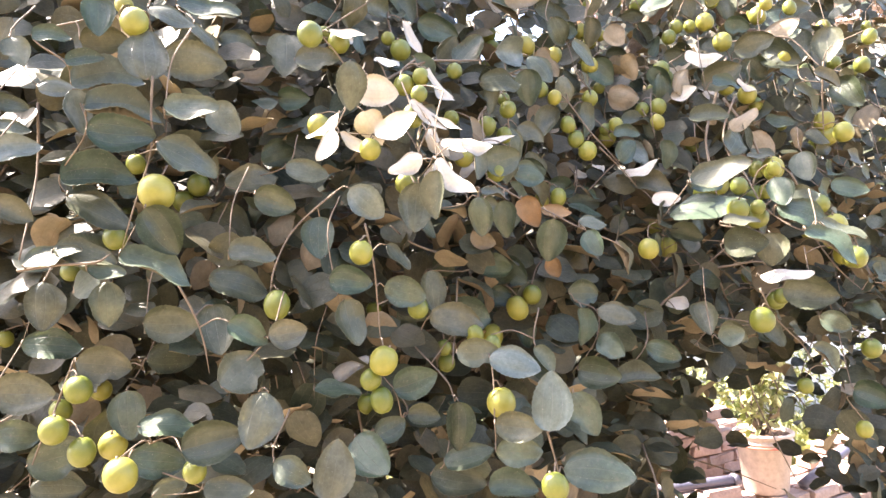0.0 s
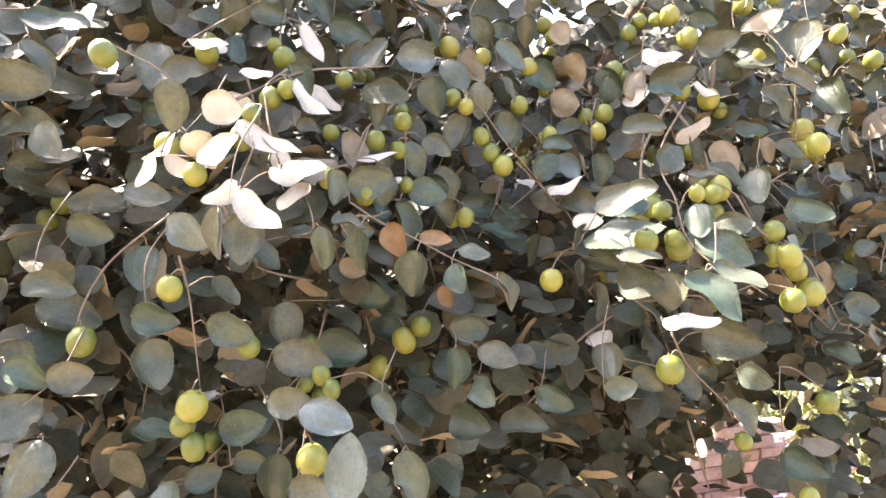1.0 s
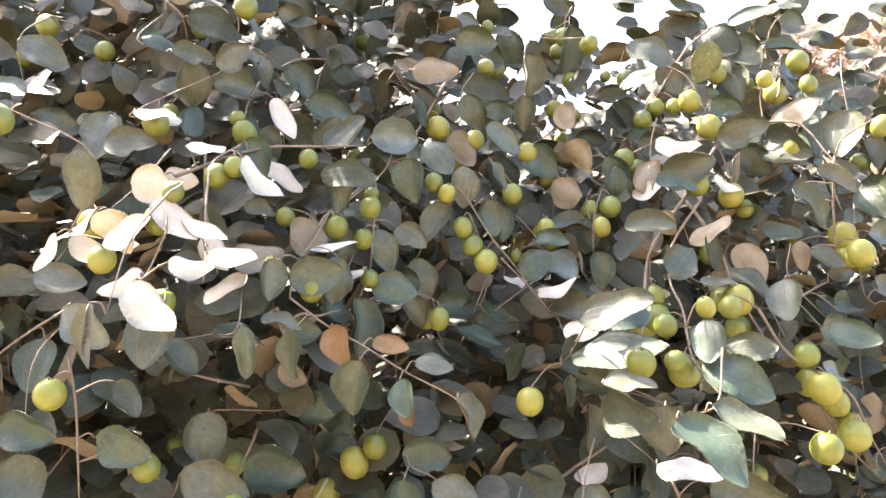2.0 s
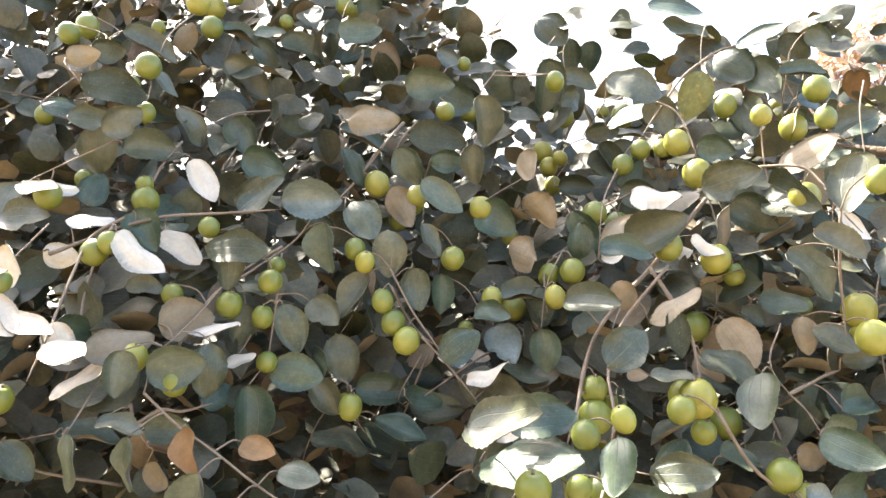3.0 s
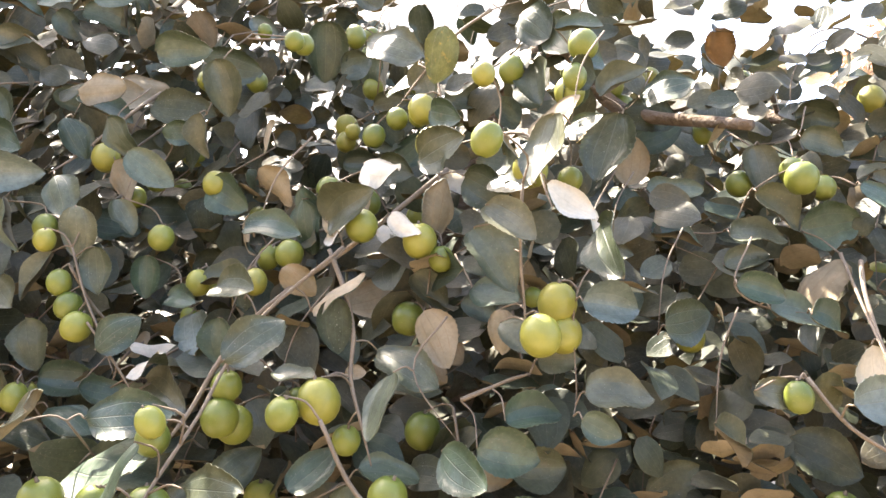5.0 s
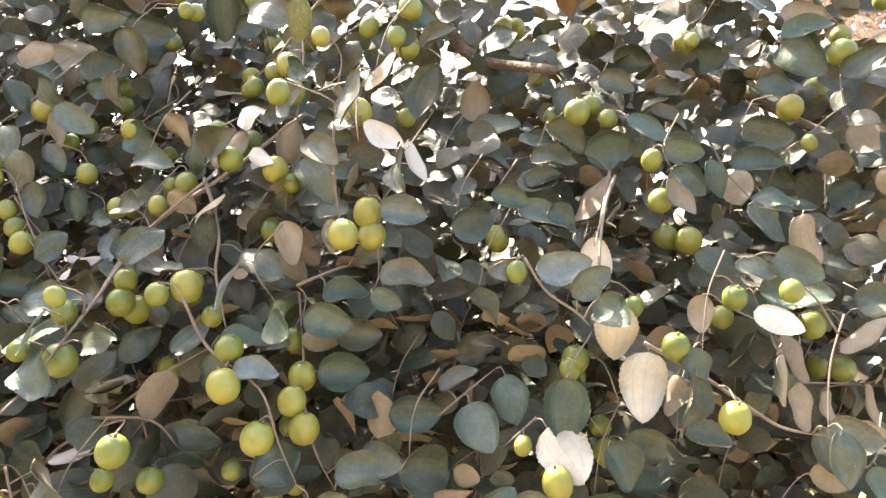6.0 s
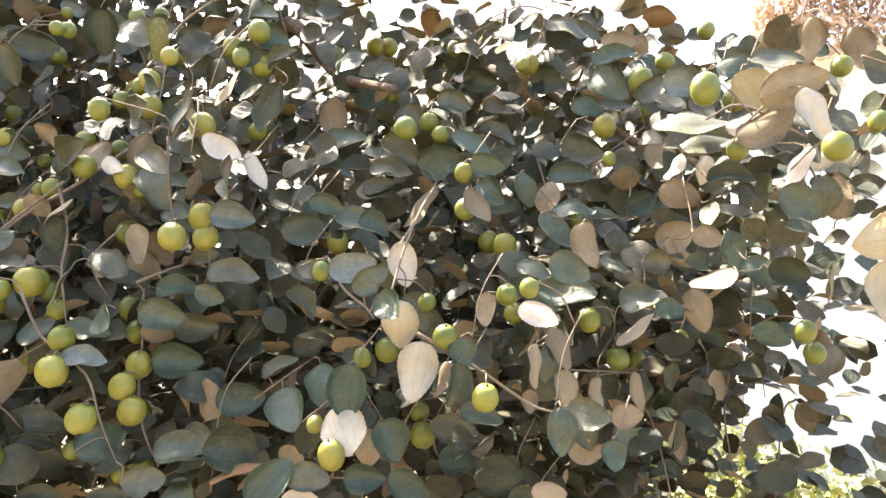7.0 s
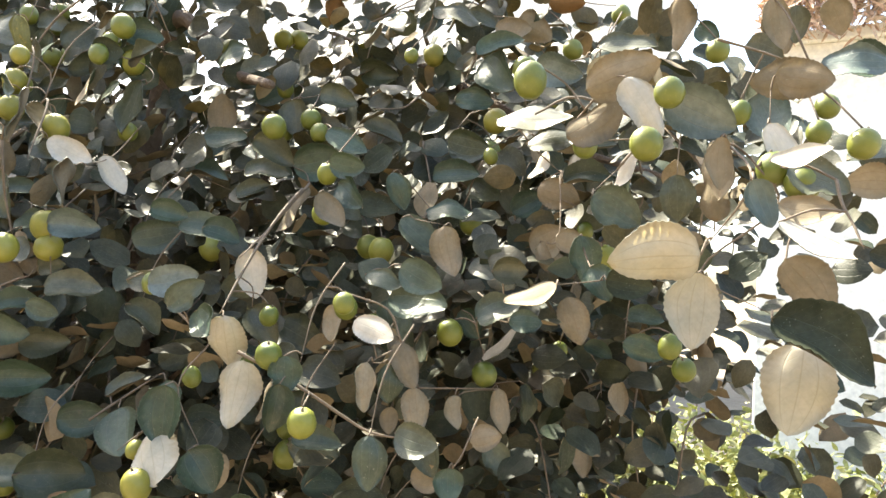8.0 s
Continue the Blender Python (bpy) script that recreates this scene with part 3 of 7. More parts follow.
def spray(thick, path, leaves, fruits):
    """A twig along path, thick millimetres through, with its leaves (kind, base, length and width in millimetres, turn) and fruits (kind, middle, width and height)."""
    line = smooth_path([Vector(p) - ORIGIN for p in path], 5)
    bm = bmesh.new()
    count = len(line)
    tube(bm, line, [thick / 2000 * (1.12 - 0.45 * k / count) * min(1.0, (count - k) / 5 + 0.15) * (1 + 0.25 * noise.noise(p * 60)) for k, p in enumerate(line)], 6)
    ends = [(Vector(l[1]) - ORIGIN, 0.0007) for l in leaves] + [(Vector(f[1]) - ORIGIN + Vector((0, 0, f[3] / 1900)), 0.0008) for f in fruits]
    for end, r in ends:
        root = nearest(end, line)
        bend = (root + end) / 2 + Vector((0, 0.002, 0.004)) + Vector((0, 0.5, 0.1)) * max(0, (root - end).length - 0.03)
        tube(bm, smooth_path([root, bend, end], 3), [r * (1.3 - 0.05 * k) for k in range(7)], 5)
    twig = part("twig", to_mesh(bm, "twig", twig_bark), tree)
    twig.location, twig.matrix_parent_inverse = (0, 0, 0), Matrix()
    for kind, base, length, width, rx, ry, rz in leaves:
        ob = part("leaf", pick.choice(leaf_meshes[leaf_kinds[kind]][:4 if kind in "wct" else 8]), twig, leaf_labels.get(kind, ""))
        ob.matrix_parent_inverse = Matrix()
        ob.matrix_basis = Matrix.Translation(-ORIGIN) @ pose(*base, rx, ry, rz) @ Matrix.Diagonal((width / 1000, length / 1000, length / 1000, 1))
        leaf_places.append(Vector(base) + pose(0, 0, 0, rx, ry, rz).to_3x3() @ Vector((0, length / 2000, 0)))
    for kind, middle, width, height in fruits:
        ob = part("fruit", pick.choice(fruit_meshes[kind]), twig, "yellow ripe ber fruit" if kind == "F" else "")
        ob.matrix_parent_inverse = Matrix()
        wide, tall = 1.03 * width / 1000, 1.05 * height / 1000
        ob.matrix_basis = Matrix.Translation(-ORIGIN) @ pose(*middle, pick.uniform(-22, 22), pick.uniform(-22, 22), pick.uniform(0, 360)) @ Matrix.Diagonal((wide, wide, max(tall, 1.1 * wide), 1))
        leaf_places.append(Vector(middle))


# the sprays that hang foremost, from the first part of the walk to the last
spray(4, [(-.075, .873, 1.695), (-.056, .891, 1.71), (-.033, .913, 1.728), (-.002, .943, 1.746), (.039, .983, 1.757), (.084, 1.024, 1.769)],
      [("w", (-.019, .961, 1.736), 59, 38, -138, -29, 78),
       ("s", (.094, 1.01, 1.778), 69, 45, 154, 79, 101),
       ("w", (-.072, .883, 1.731), 46, 30, 166, -32, 150),
       ("b", (.035, 1.017, 1.763), 66, 42, 57, 31, -21),
       ("w", (-.093, .88, 1.699), 36, 27, -83, -83, 31),
       ("b", (-.028, .924, 1.749), 49, 37, -71, 33, -134)],
      [("f", (.03, .975, 1.74), 21, 22)])
spray(3.6, [(.533, 1.299, 2.024), (.499, 1.281, 1.99), (.474, 1.269, 1.949), (.447, 1.254, 1.899)],
      [("b", (.561, 1.319, 2.04), 67, 43, 31, 50, -76)],
      [("f", (.448, 1.256, 1.887), 23, 24), ("f", (.429, 1.242, 1.864), 24, 23), ("f", (.474, 1.258, 1.888), 20, 23)])
spray(5, [(.528, 1.235, 1.82), (.501, 1.198, 1.774), (.47, 1.154, 1.722), (.446, 1.119, 1.686), (.426, 1.087, 1.648), (.419, 1.064, 1.613), (.417, 1.043, 1.576), (.412, 1.02, 1.542)],
      [("b", (.448, 1.148, 1.75), 67, 47, 129, 67, 15),
       ("b", (.396, 1.074, 1.679), 60, 38, -4, 59, -114),
       ("t", (.438, 1.106, 1.698), 39, 29, -58, -50, 6),
       ("w", (.513, 1.161, 1.759), 38, 24, -131, -37, 64),
       ("w", (.469, 1.204, 1.75), 54, 35, 178, -51, 138)],
      [("f", (.431, 1.061, 1.569), 29, 29), ("f", (.489, 1.15, 1.745), 28, 26), ("f", (.428, 1.067, 1.594), 24, 25)])
spray(4, [(.473, 1.127, 1.719), (.497, 1.123, 1.682), (.514, 1.118, 1.647), (.522, 1.109, 1.61), (.54, 1.103, 1.577), (.557, 1.098, 1.546)],
      [("b", (.521, 1.146, 1.634), 65, 42, -24, 41, -106),
       ("d", (.498, 1.108, 1.675), 48, 31, -83, 9, -137)],
      [("F", (.521, 1.071, 1.592), 31, 35), ("f", (.525, 1.107, 1.56), 22, 23), ("f", (.506, 1.092, 1.594), 23, 27)])
spray(2.6, [(.465, 1.263, 1.952), (.491, 1.257, 1.933), (.507, 1.247, 1.898), (.52, 1.23, 1.847), (.528, 1.219, 1.816), (.537, 1.206, 1.78), (.542, 1.193, 1.749)],
      [("b", (.522, 1.186, 1.815), 66, 43, 146, 70, 29),
       ("b", (.517, 1.207, 1.873), 44, 32, -132, 63, 117),
       ("g", (.459, 1.271, 1.959), 56, 42, -84, 27, 177),
       ("g", (.552, 1.226, 1.81), 59, 43, -108, 55, 164)],
      [("F", (.536, 1.178, 1.736), 30, 29), ("F", (.516, 1.219, 1.843), 31, 33), ("F", (.493, 1.234, 1.886), 29, 32), ("f", (.554, 1.189, 1.721), 22, 24)])
spray(4.5, [(.154, 1.179, 1.918), (.144, 1.145, 1.877), (.134, 1.104, 1.823), (.126, 1.075, 1.791)],
      [("t", (.174, 1.117, 1.814), 56, 36, -82, -31, 5),
       ("b", (.149, 1.067, 1.786), 56, 42, -66, 33, -153),
       ("d", (.175, 1.151, 1.889), 76, 49, 1, 76, -63)],
      [("F", (.152, 1.121, 1.82), 29, 33), ("f", (.169, 1.153, 1.781), 23, 23)])
spray(3, [(-.065, 1.021, 1.857), (-.063, .995, 1.824), (-.055, .97, 1.787), (-.051, .955, 1.765)],
      [("w", (-.041, 1.016, 1.832), 58, 37, -103, -27, 67)],
      [("f", (-.045, .957, 1.768), 27, 26), ("f", (-.063, .97, 1.79), 18, 17)])
spray(2.2, [(.066, .962, 1.674), (.064, .936, 1.646), (.063, .914, 1.626), (.061, .896, 1.611)],
      [("t", (.048, .899, 1.632), 60, 45, 122, -77, -139),
       ("g", (.051, .859, 1.607), 42, 30, -84, -3, -129),
       ("g", (.095, .919, 1.618), 52, 35, -85, 1, -135)],
      [("f", (.077, .898, 1.579), 22, 21), ("F", (.035, .888, 1.6), 24, 23)])
spray(2.2, [(.105, 1.005, 1.717), (.106, 1.002, 1.672), (.106, .998, 1.627), (.106, .996, 1.598)],
      [("g", (.11, .994, 1.593), 56, 41, -41, 82, -105),
       ("g", (.103, .972, 1.578), 67, 43, -79, 4, -120),
       ("g", (.108, 1.01, 1.662), 55, 36, -89, 24, -141),
       ("b", (.123, 1.038, 1.669), 46, 34, -55, 53, -145)],
      [("f", (.098, .991, 1.647), 21, 24), ("f", (.107, .993, 1.601), 20, 19)])
spray(3, [(.21, 1.06, 1.689), (.224, 1.079, 1.655), (.238, 1.093, 1.636), (.25, 1.103, 1.628)],
      [("w", (.248, 1.111, 1.616), 44, 28, -177, -24, 146)],
      [("f", (.215, 1.061, 1.65), 24, 27), ("f", (.203, 1.056, 1.672), 22, 26)])
spray(3, [(.106, 1.003, 1.723), (.095, .984, 1.708), (.086, .965, 1.691)],
      [("g", (.078, .951, 1.718), 48, 31, -93, 5, -137),
       ("d", (.064, .933, 1.71), 64, 41, 17, 68, -58)],
      [("f", (.105, .989, 1.684), 23, 24), ("f", (.101, 1.003, 1.703), 17, 17)])
spray(3, [(.539, 1.244, 1.85), (.579, 1.225, 1.849), (.62, 1.205, 1.842), (.638, 1.193, 1.823), (.653, 1.175, 1.788), (.67, 1.158, 1.759)],
      [("b", (.592, 1.228, 1.83), 70, 52, -87, 56, 130),
       ("t", (.606, 1.251, 1.852), 69, 44, 128, -54, 123),
       ("w", (.65, 1.192, 1.789), 55, 35, -127, -55, 87)],
      [("F", (.626, 1.214, 1.809), 31, 29), ("F", (.583, 1.188, 1.897), 21, 23)])
spray(3, [(.016, 1.204, 1.949), (-.012, 1.155, 1.941), (-.031, 1.122, 1.929), (-.047, 1.091, 1.916), (-.06, 1.064, 1.894)],
      [("b", (-.084, 1.03, 1.907), 57, 37, -76, 43, -99),
       ("g", (-.062, 1.101, 1.914), 59, 44, -78, 33, -147),
       ("g", (-.025, 1.155, 1.928), 53, 34, -112, 76, -161)],
      [])
spray(3, [(.649, 1.14, 1.777), (.648, 1.148, 1.722), (.651, 1.156, 1.683), (.653, 1.161, 1.658)],
      [("b", (.605, 1.147, 1.743), 65, 42, -64, 31, -135),
       ("g", (.624, 1.126, 1.757), 52, 34, -47, 47, -131),
       ("b", (.626, 1.168, 1.666), 46, 30, -43, 50, -132),
       ("t", (.619, 1.184, 1.678), 40, 26, -92, -7, 15),
       ("b", (.609, 1.162, 1.726), 45, 29, 8, 51, -43)],
      [("F", (.673, 1.138, 1.656), 30, 28), ("f", (.663, 1.036, 1.781), 20, 24)])
spray(4, [(.602, 1.154, 1.599), (.619, 1.164, 1.609), (.638, 1.176, 1.62), (.65, 1.183, 1.625)],
      [("b", (.653, 1.19, 1.638), 36, 27, 53, 86, -26),
       ("b", (.646, 1.145, 1.589), 51, 33, 23, 48, -32),
       ("b", (.627, 1.138, 1.566), 57, 39, -69, 81, -118)],
      [])
spray(3, [(.05, .876, 1.56), (.053, .881, 1.541), (.063, .889, 1.523)],
      [("t", (.04, .913, 1.5), 36, 25, -82, -67, -10),
       ("g", (.046, .9, 1.536), 41, 30, 11, 80, -52),
       ("o", (.042, .907, 1.521), 36, 23, -2, 23, -44),
       ("b", (.053, .838, 1.547), 40, 26, -6, 29, -72)],
      [])
spray(3, [(.055, .879, 1.542), (.069, .894, 1.555), (.081, .907, 1.554), (.1, .925, 1.562)],
      [("g", (.083, .931, 1.558), 40, 30, 54, 46, 36)],
      [])
spray(2.5, [(.17, 1.052, 1.583), (.169, 1.061, 1.565), (.172, 1.073, 1.545), (.179, 1.087, 1.527)],
      [("b", (.14, 1.033, 1.584), 44, 31, -81, 38, -140),
       ("g", (.169, 1.072, 1.577), 61, 39, -1, 76, -61),
       ("b", (.158, 1.102, 1.532), 73, 47, -26, 34, -80),
       ("b", (.199, 1.067, 1.551), 60, 39, -17, 28, -91)],
      [("f", (.18, 1.044, 1.559), 23, 28), ("F", (.159, 1.07, 1.559), 23, 23)])
spray(3.6, [(.303, 1.062, 1.344), (.323, 1.062, 1.38), (.373, 1.072, 1.418), (.438, 1.085, 1.466), (.47, 1.091, 1.49), (.531, 1.104, 1.528)],
      [("b", (.489, 1.085, 1.518), 51, 33, 51, 30, -2),
       ("b", (.541, 1.105, 1.54), 54, 34, -5, 41, -46),
       ("g", (.52, 1.123, 1.522), 47, 31, -83, -11, -132),
       ("w", (.349, 1.045, 1.381), 54, 35, 163, -11, 154)],
      [])
spray(3, [(.425, 1.094, 1.46), (.445, 1.104, 1.404), (.46, 1.112, 1.363), (.472, 1.118, 1.322)],
      [("b", (.478, 1.077, 1.414), 78, 50, 8, 37, -33),
       ("b", (.437, 1.123, 1.35), 80, 51, 1, 37, -39),
       ("g", (.451, 1.102, 1.387), 60, 39, 3, 35, -36),
       ("b", (.494, 1.098, 1.329), 56, 36, -5, 47, -45)],
      [("f", (.506, 1.057, 1.388), 26, 27)])
spray(3, [(.581, 1.184, 1.59), (.609, 1.165, 1.521), (.628, 1.15, 1.47), (.653, 1.141, 1.428), (.685, 1.137, 1.394)],
      [("t", (.609, 1.16, 1.541), 43, 28, -142, -84, 94),
       ("g", (.636, 1.157, 1.507), 60, 43, 11, 83, -38),
       ("b", (.639, 1.182, 1.547), 55, 37, 27, 86, -23),
       ("b", (.699, 1.115, 1.415), 62, 40, 12, 49, -40),
       ("b", (.705, 1.149, 1.434), 51, 38, -21, 67, -110)],
      [("F", (.651, 1.123, 1.453), 30, 29), ("f", (.545, 1.198, 1.564), 31, 31), ("F", (.616, 1.157, 1.5), 29, 33), ("F", (.634, 1.121, 1.479), 28, 31), ("f", (.588, 1.173, 1.537), 23, 29)])
spray(3, [(.854, 1.199, 1.641), (.881, 1.192, 1.61), (.914, 1.189, 1.591), (.928, 1.187, 1.579)],
      [("b", (.821, 1.184, 1.629), 39, 25, -8, 74, -68),
       ("s", (.881, 1.164, 1.626), 53, 34, 46, 69, -21),
       ("b", (.92, 1.156, 1.606), 43, 28, 91, 49, 25),
       ("g", (.936, 1.178, 1.605), 43, 32, -51, 53, -156)],
      [("f", (.849, 1.194, 1.627), 19, 23)])
spray(3.6, [(.976, 1.195, 1.568), (1.004, 1.212, 1.552), (1.036, 1.23, 1.533), (1.067, 1.249, 1.511), (1.091, 1.262, 1.498), (1.127, 1.283, 1.493)],
      [("c", (.979, 1.201, 1.56), 64, 44, -96, 4, 19),
       ("t", (1.003, 1.215, 1.541), 39, 25, -100, 1, -24),
       ("b", (1.021, 1.206, 1.542), 47, 30, -86, -7, -124),
       ("b", (1.12, 1.307, 1.495), 44, 31, -80, 21, -170),
       ("b", (1.123, 1.25, 1.505), 45, 34, -23, 69, -113)],
      [("F", (1.054, 1.201, 1.511), 25, 28), ("f", (1.001, 1.21, 1.566), 24, 23)])
spray(3, [(.882, 1.395, 1.762), (.898, 1.312, 1.698), (.908, 1.256, 1.659)],
      [("g", (.848, 1.401, 1.786), 68, 51, 118, 73, 59),
       ("t", (.884, 1.391, 1.757), 74, 47, -121, 23, -45),
       ("w", (.899, 1.281, 1.671), 57, 36, -90, -11, 37)],
      [])
spray(2.6, [(.881, 1.184, 1.489), (.87, 1.174, 1.476), (.857, 1.162, 1.461)],
      [("c", (.898, 1.166, 1.485), 64, 48, -139, -33, 33)],
      [("F", (.875, 1.168, 1.464), 16, 19)])
spray(2.6, [(.773, 1.188, 1.475), (.791, 1.218, 1.5), (.809, 1.245, 1.523)],
      [("b", (.8, 1.203, 1.49), 61, 46, -45, 23, -145),
       ("b", (.82, 1.245, 1.518), 55, 41, -52, 13, -150),
       ("b", (.757, 1.217, 1.496), 48, 31, 37, 22, -37)],
      [])
spray(2.5, [(-.117, .79, 1.55), (-.144, .775, 1.526), (-.167, .76, 1.498), (-.181, .745, 1.461), (-.183, .733, 1.43)],
      [("s", (-.097, .759, 1.549), 50, 37, -100, 47, 179),
       ("g", (-.137, .788, 1.522), 52, 39, -71, -2, -169)],
      [("f", (-.176, .734, 1.424), 26, 31)])
spray(2.3, [(-.081, .753, 1.509), (-.074, .76, 1.468), (-.072, .768, 1.418), (-.071, .776, 1.37)],
      [("g", (-.065, .777, 1.438), 50, 37, -86, 72, -173),
       ("g", (-.062, .791, 1.486), 40, 26, -56, 22, -113)],
      [("F", (-.066, .749, 1.358), 29, 31), ("F", (-.085, .742, 1.476), 24, 24), ("f", (-.082, .758, 1.337), 22, 22), ("f", (-.071, .76, 1.314), 23, 29), ("f", (-.029, .802, 1.411), 23, 23)])
spray(2.4, [(-.276, .672, 1.658), (-.279, .673, 1.621), (-.279, .674, 1.596), (-.284, .674, 1.571), (-.3, .675, 1.527), (-.313, .676, 1.488)],
      [("g", (-.28, .668, 1.654), 64, 48, 73, 1, 24),
       ("g", (-.259, .635, 1.583), 63, 41, -43, 51, -100)],
      [])
spray(2.3, [(-.261, .683, 1.45), (-.248, .69, 1.418), (-.241, .695, 1.389), (-.239, .701, 1.359)],
      [("g", (-.241, .724, 1.427), 58, 43, -64, 8, -161),
       ("b", (-.208, .671, 1.412), 44, 28, -65, 54, -136)],
      [])
spray(2.3, [(-.389, .722, 1.375), (-.409, .719, 1.323), (-.424, .717, 1.289), (-.435, .716, 1.261)],
      [("g", (-.382, .713, 1.374), 55, 40, -64, 78, -128),
       ("g", (-.435, .712, 1.27), 65, 45, 33, 76, -26),
       ("g", (-.434, .716, 1.248), 53, 37, -37, 73, -98)],
      [("f", (-.394, .692, 1.31), 26, 25), ("f", (-.377, .708, 1.347), 26, 24), ("f", (-.371, .701, 1.285), 25, 29)])
spray(3, [(-.023, .911, 1.739), (-.042, .891, 1.715), (-.034, .87, 1.679), (-.017, .844, 1.639), (.003, .817, 1.602), (.012, .801, 1.578)],
      [("w", (.006, .816, 1.606), 51, 33, -170, -40, 83),
       ("w", (-.007, .832, 1.627), 42, 27, -103, -27, 48),
       ("w", (-.008, .889, 1.719), 60, 39, -123, -40, 99),
       ("t", (.006, .855, 1.604), 63, 40, 155, -47, 161),
       ("g", (-.021, .843, 1.617), 51, 38, -12, 87, -15),
       ("w", (-.005, .784, 1.632), 44, 28, -151, -34, 103)],
      [("f", (-.039, .894, 1.7), 25, 23), ("f", (-.016, .89, 1.709), 21, 21)])
spray(2.3, [(-.036, .845, 1.362), (-.013, .824, 1.339), (.003, .808, 1.321), (.009, .795, 1.303)],
      [("g", (-.017, .835, 1.4), 68, 44, -31, 69, -120),
       ("g", (.013, .775, 1.306), 54, 34, -78, -3, -169)],
      [("f", (.037, .844, 1.374), 20, 24)])
spray(2.3, [(.104, .723, 1.28), (.112, .729, 1.246), (.116, .732, 1.227)],
      [("s", (.102, .696, 1.286), 61, 43, 80, 5, -9),
       ("g", (.121, .741, 1.237), 76, 49, -7, 52, -108)],
      [("f", (.107, .708, 1.228), 26, 25)])
spray(2.4, [(.434, .948, 1.411), (.452, .951, 1.372), (.49, .955, 1.331), (.505, .957, 1.307)],
      [("g", (.471, .961, 1.41), 71, 48, -80, 77, 162),
       ("b", (.493, .931, 1.334), 45, 29, -48, 20, -146)],
      [("f", (.43, .938, 1.368), 31, 29)])
spray(3, [(.491, 1.123, 1.721), (.451, 1.078, 1.657), (.444, 1.047, 1.612), (.454, 1.016, 1.576), (.458, .975, 1.526), (.477, .937, 1.494), (.497, .905, 1.479), (.518, .868, 1.458)],
      [("b", (.466, .952, 1.564), 48, 35, -60, 14, 153),
       ("b", (.462, .941, 1.524), 70, 45, -37, 52, -147),
       ("b", (.444, 1.043, 1.616), 57, 42, 69, 43, 8),
       ("t", (.474, 1.11, 1.662), 60, 38, 137, -25, 115),
       ("b", (.479, 1.064, 1.61), 39, 25, -1, 28, -85),
       ("g", (.487, .978, 1.534), 52, 33, 32, 71, -72)],
      [("f", (.434, .994, 1.558), 23, 22), ("f", (.451, .983, 1.512), 31, 30), ("F", (.469, .96, 1.576), 18, 22), ("f", (.438, .948, 1.522), 19, 19)])
spray(2.4, [(.25, 1.059, 1.636), (.285, 1.068, 1.601), (.312, 1.076, 1.57)],
      [("w", (.326, 1.058, 1.551), 43, 28, -169, -66, 63),
       ("w", (.293, 1.087, 1.597), 57, 36, 168, -28, 78),
       ("b", (.304, 1.089, 1.588), 68, 43, -33, 58, -134),
       ("b", (.323, 1.109, 1.595), 53, 34, -11, 33, -79)],
      [])
spray(2.8, [(-.405, .656, 1.47), (-.369, .66, 1.474), (-.333, .663, 1.475), (-.319, .665, 1.483)],
      [("b", (-.395, .648, 1.474), 53, 34, 26, 33, -46),
       ("b", (-.377, .667, 1.49), 59, 37, -16, 48, -73),
       ("g", (-.343, .703, 1.457), 46, 35, -75, 1, -154),
       ("b", (-.347, .673, 1.468), 36, 23, -12, 48, -72)],
      [])
spray(4, [(.897, 1.365, 1.751), (.898, 1.33, 1.718), (.905, 1.289, 1.678), (.915, 1.252, 1.639), (.927, 1.216, 1.601)],
      [("c", (.95, 1.198, 1.6), 57, 42, -69, -1, 22),
       ("g", (.909, 1.28, 1.606), 50, 37, -62, 33, -134)],
      [("f", (.949, 1.264, 1.599), 19, 22)])
spray(5, [(.438, 1.558, 1.909), (.492, 1.498, 1.809), (.512, 1.452, 1.755), (.569, 1.364, 1.643), (.632, 1.315, 1.567), (.701, 1.26, 1.491)],
      [("t", (.591, 1.408, 1.66), 36, 27, -79, -38, -2)],
      [])
spray(2, [(1.469, 1.178, 1.721), (1.472, 1.169, 1.706), (1.478, 1.161, 1.692), (1.483, 1.153, 1.678)],
      [("w", (1.432, 1.181, 1.734), 36, 23, 170, -43, 97),
       ("w", (1.44, 1.149, 1.692), 45, 29, -147, -24, 78)],
      [])
spray(2.4, [(1.377, 1.341, 1.874), (1.408, 1.355, 1.865), (1.435, 1.367, 1.856)],
      [("s", (1.407, 1.389, 1.835), 54, 40, -82, 28, 176)],
      [("f", (1.458, 1.362, 1.791), 19, 18), ("f", (1.464, 1.399, 1.822), 20, 20), ("f", (1.395, 1.366, 1.813), 18, 22)])
spray(2.8, [(.056, .921, 1.613), (.061, .957, 1.666), (.08, .989, 1.695), (.106, 1.029, 1.737), (.111, 1.056, 1.778)],
      [("w", (.046, .945, 1.631), 65, 42, 179, -22, 86),
       ("b", (.14, 1.025, 1.753), 55, 41, -98, 2, 172),
       ("g", (.079, .986, 1.66), 45, 33, -89, -5, -138),
       ("b", (.069, .979, 1.677), 36, 23, 4, 41, -46)],
      [("f", (.072, .969, 1.657), 25, 24), ("f", (.164, 1.057, 1.729), 22, 25), ("f", (.022, .941, 1.664), 20, 20)])
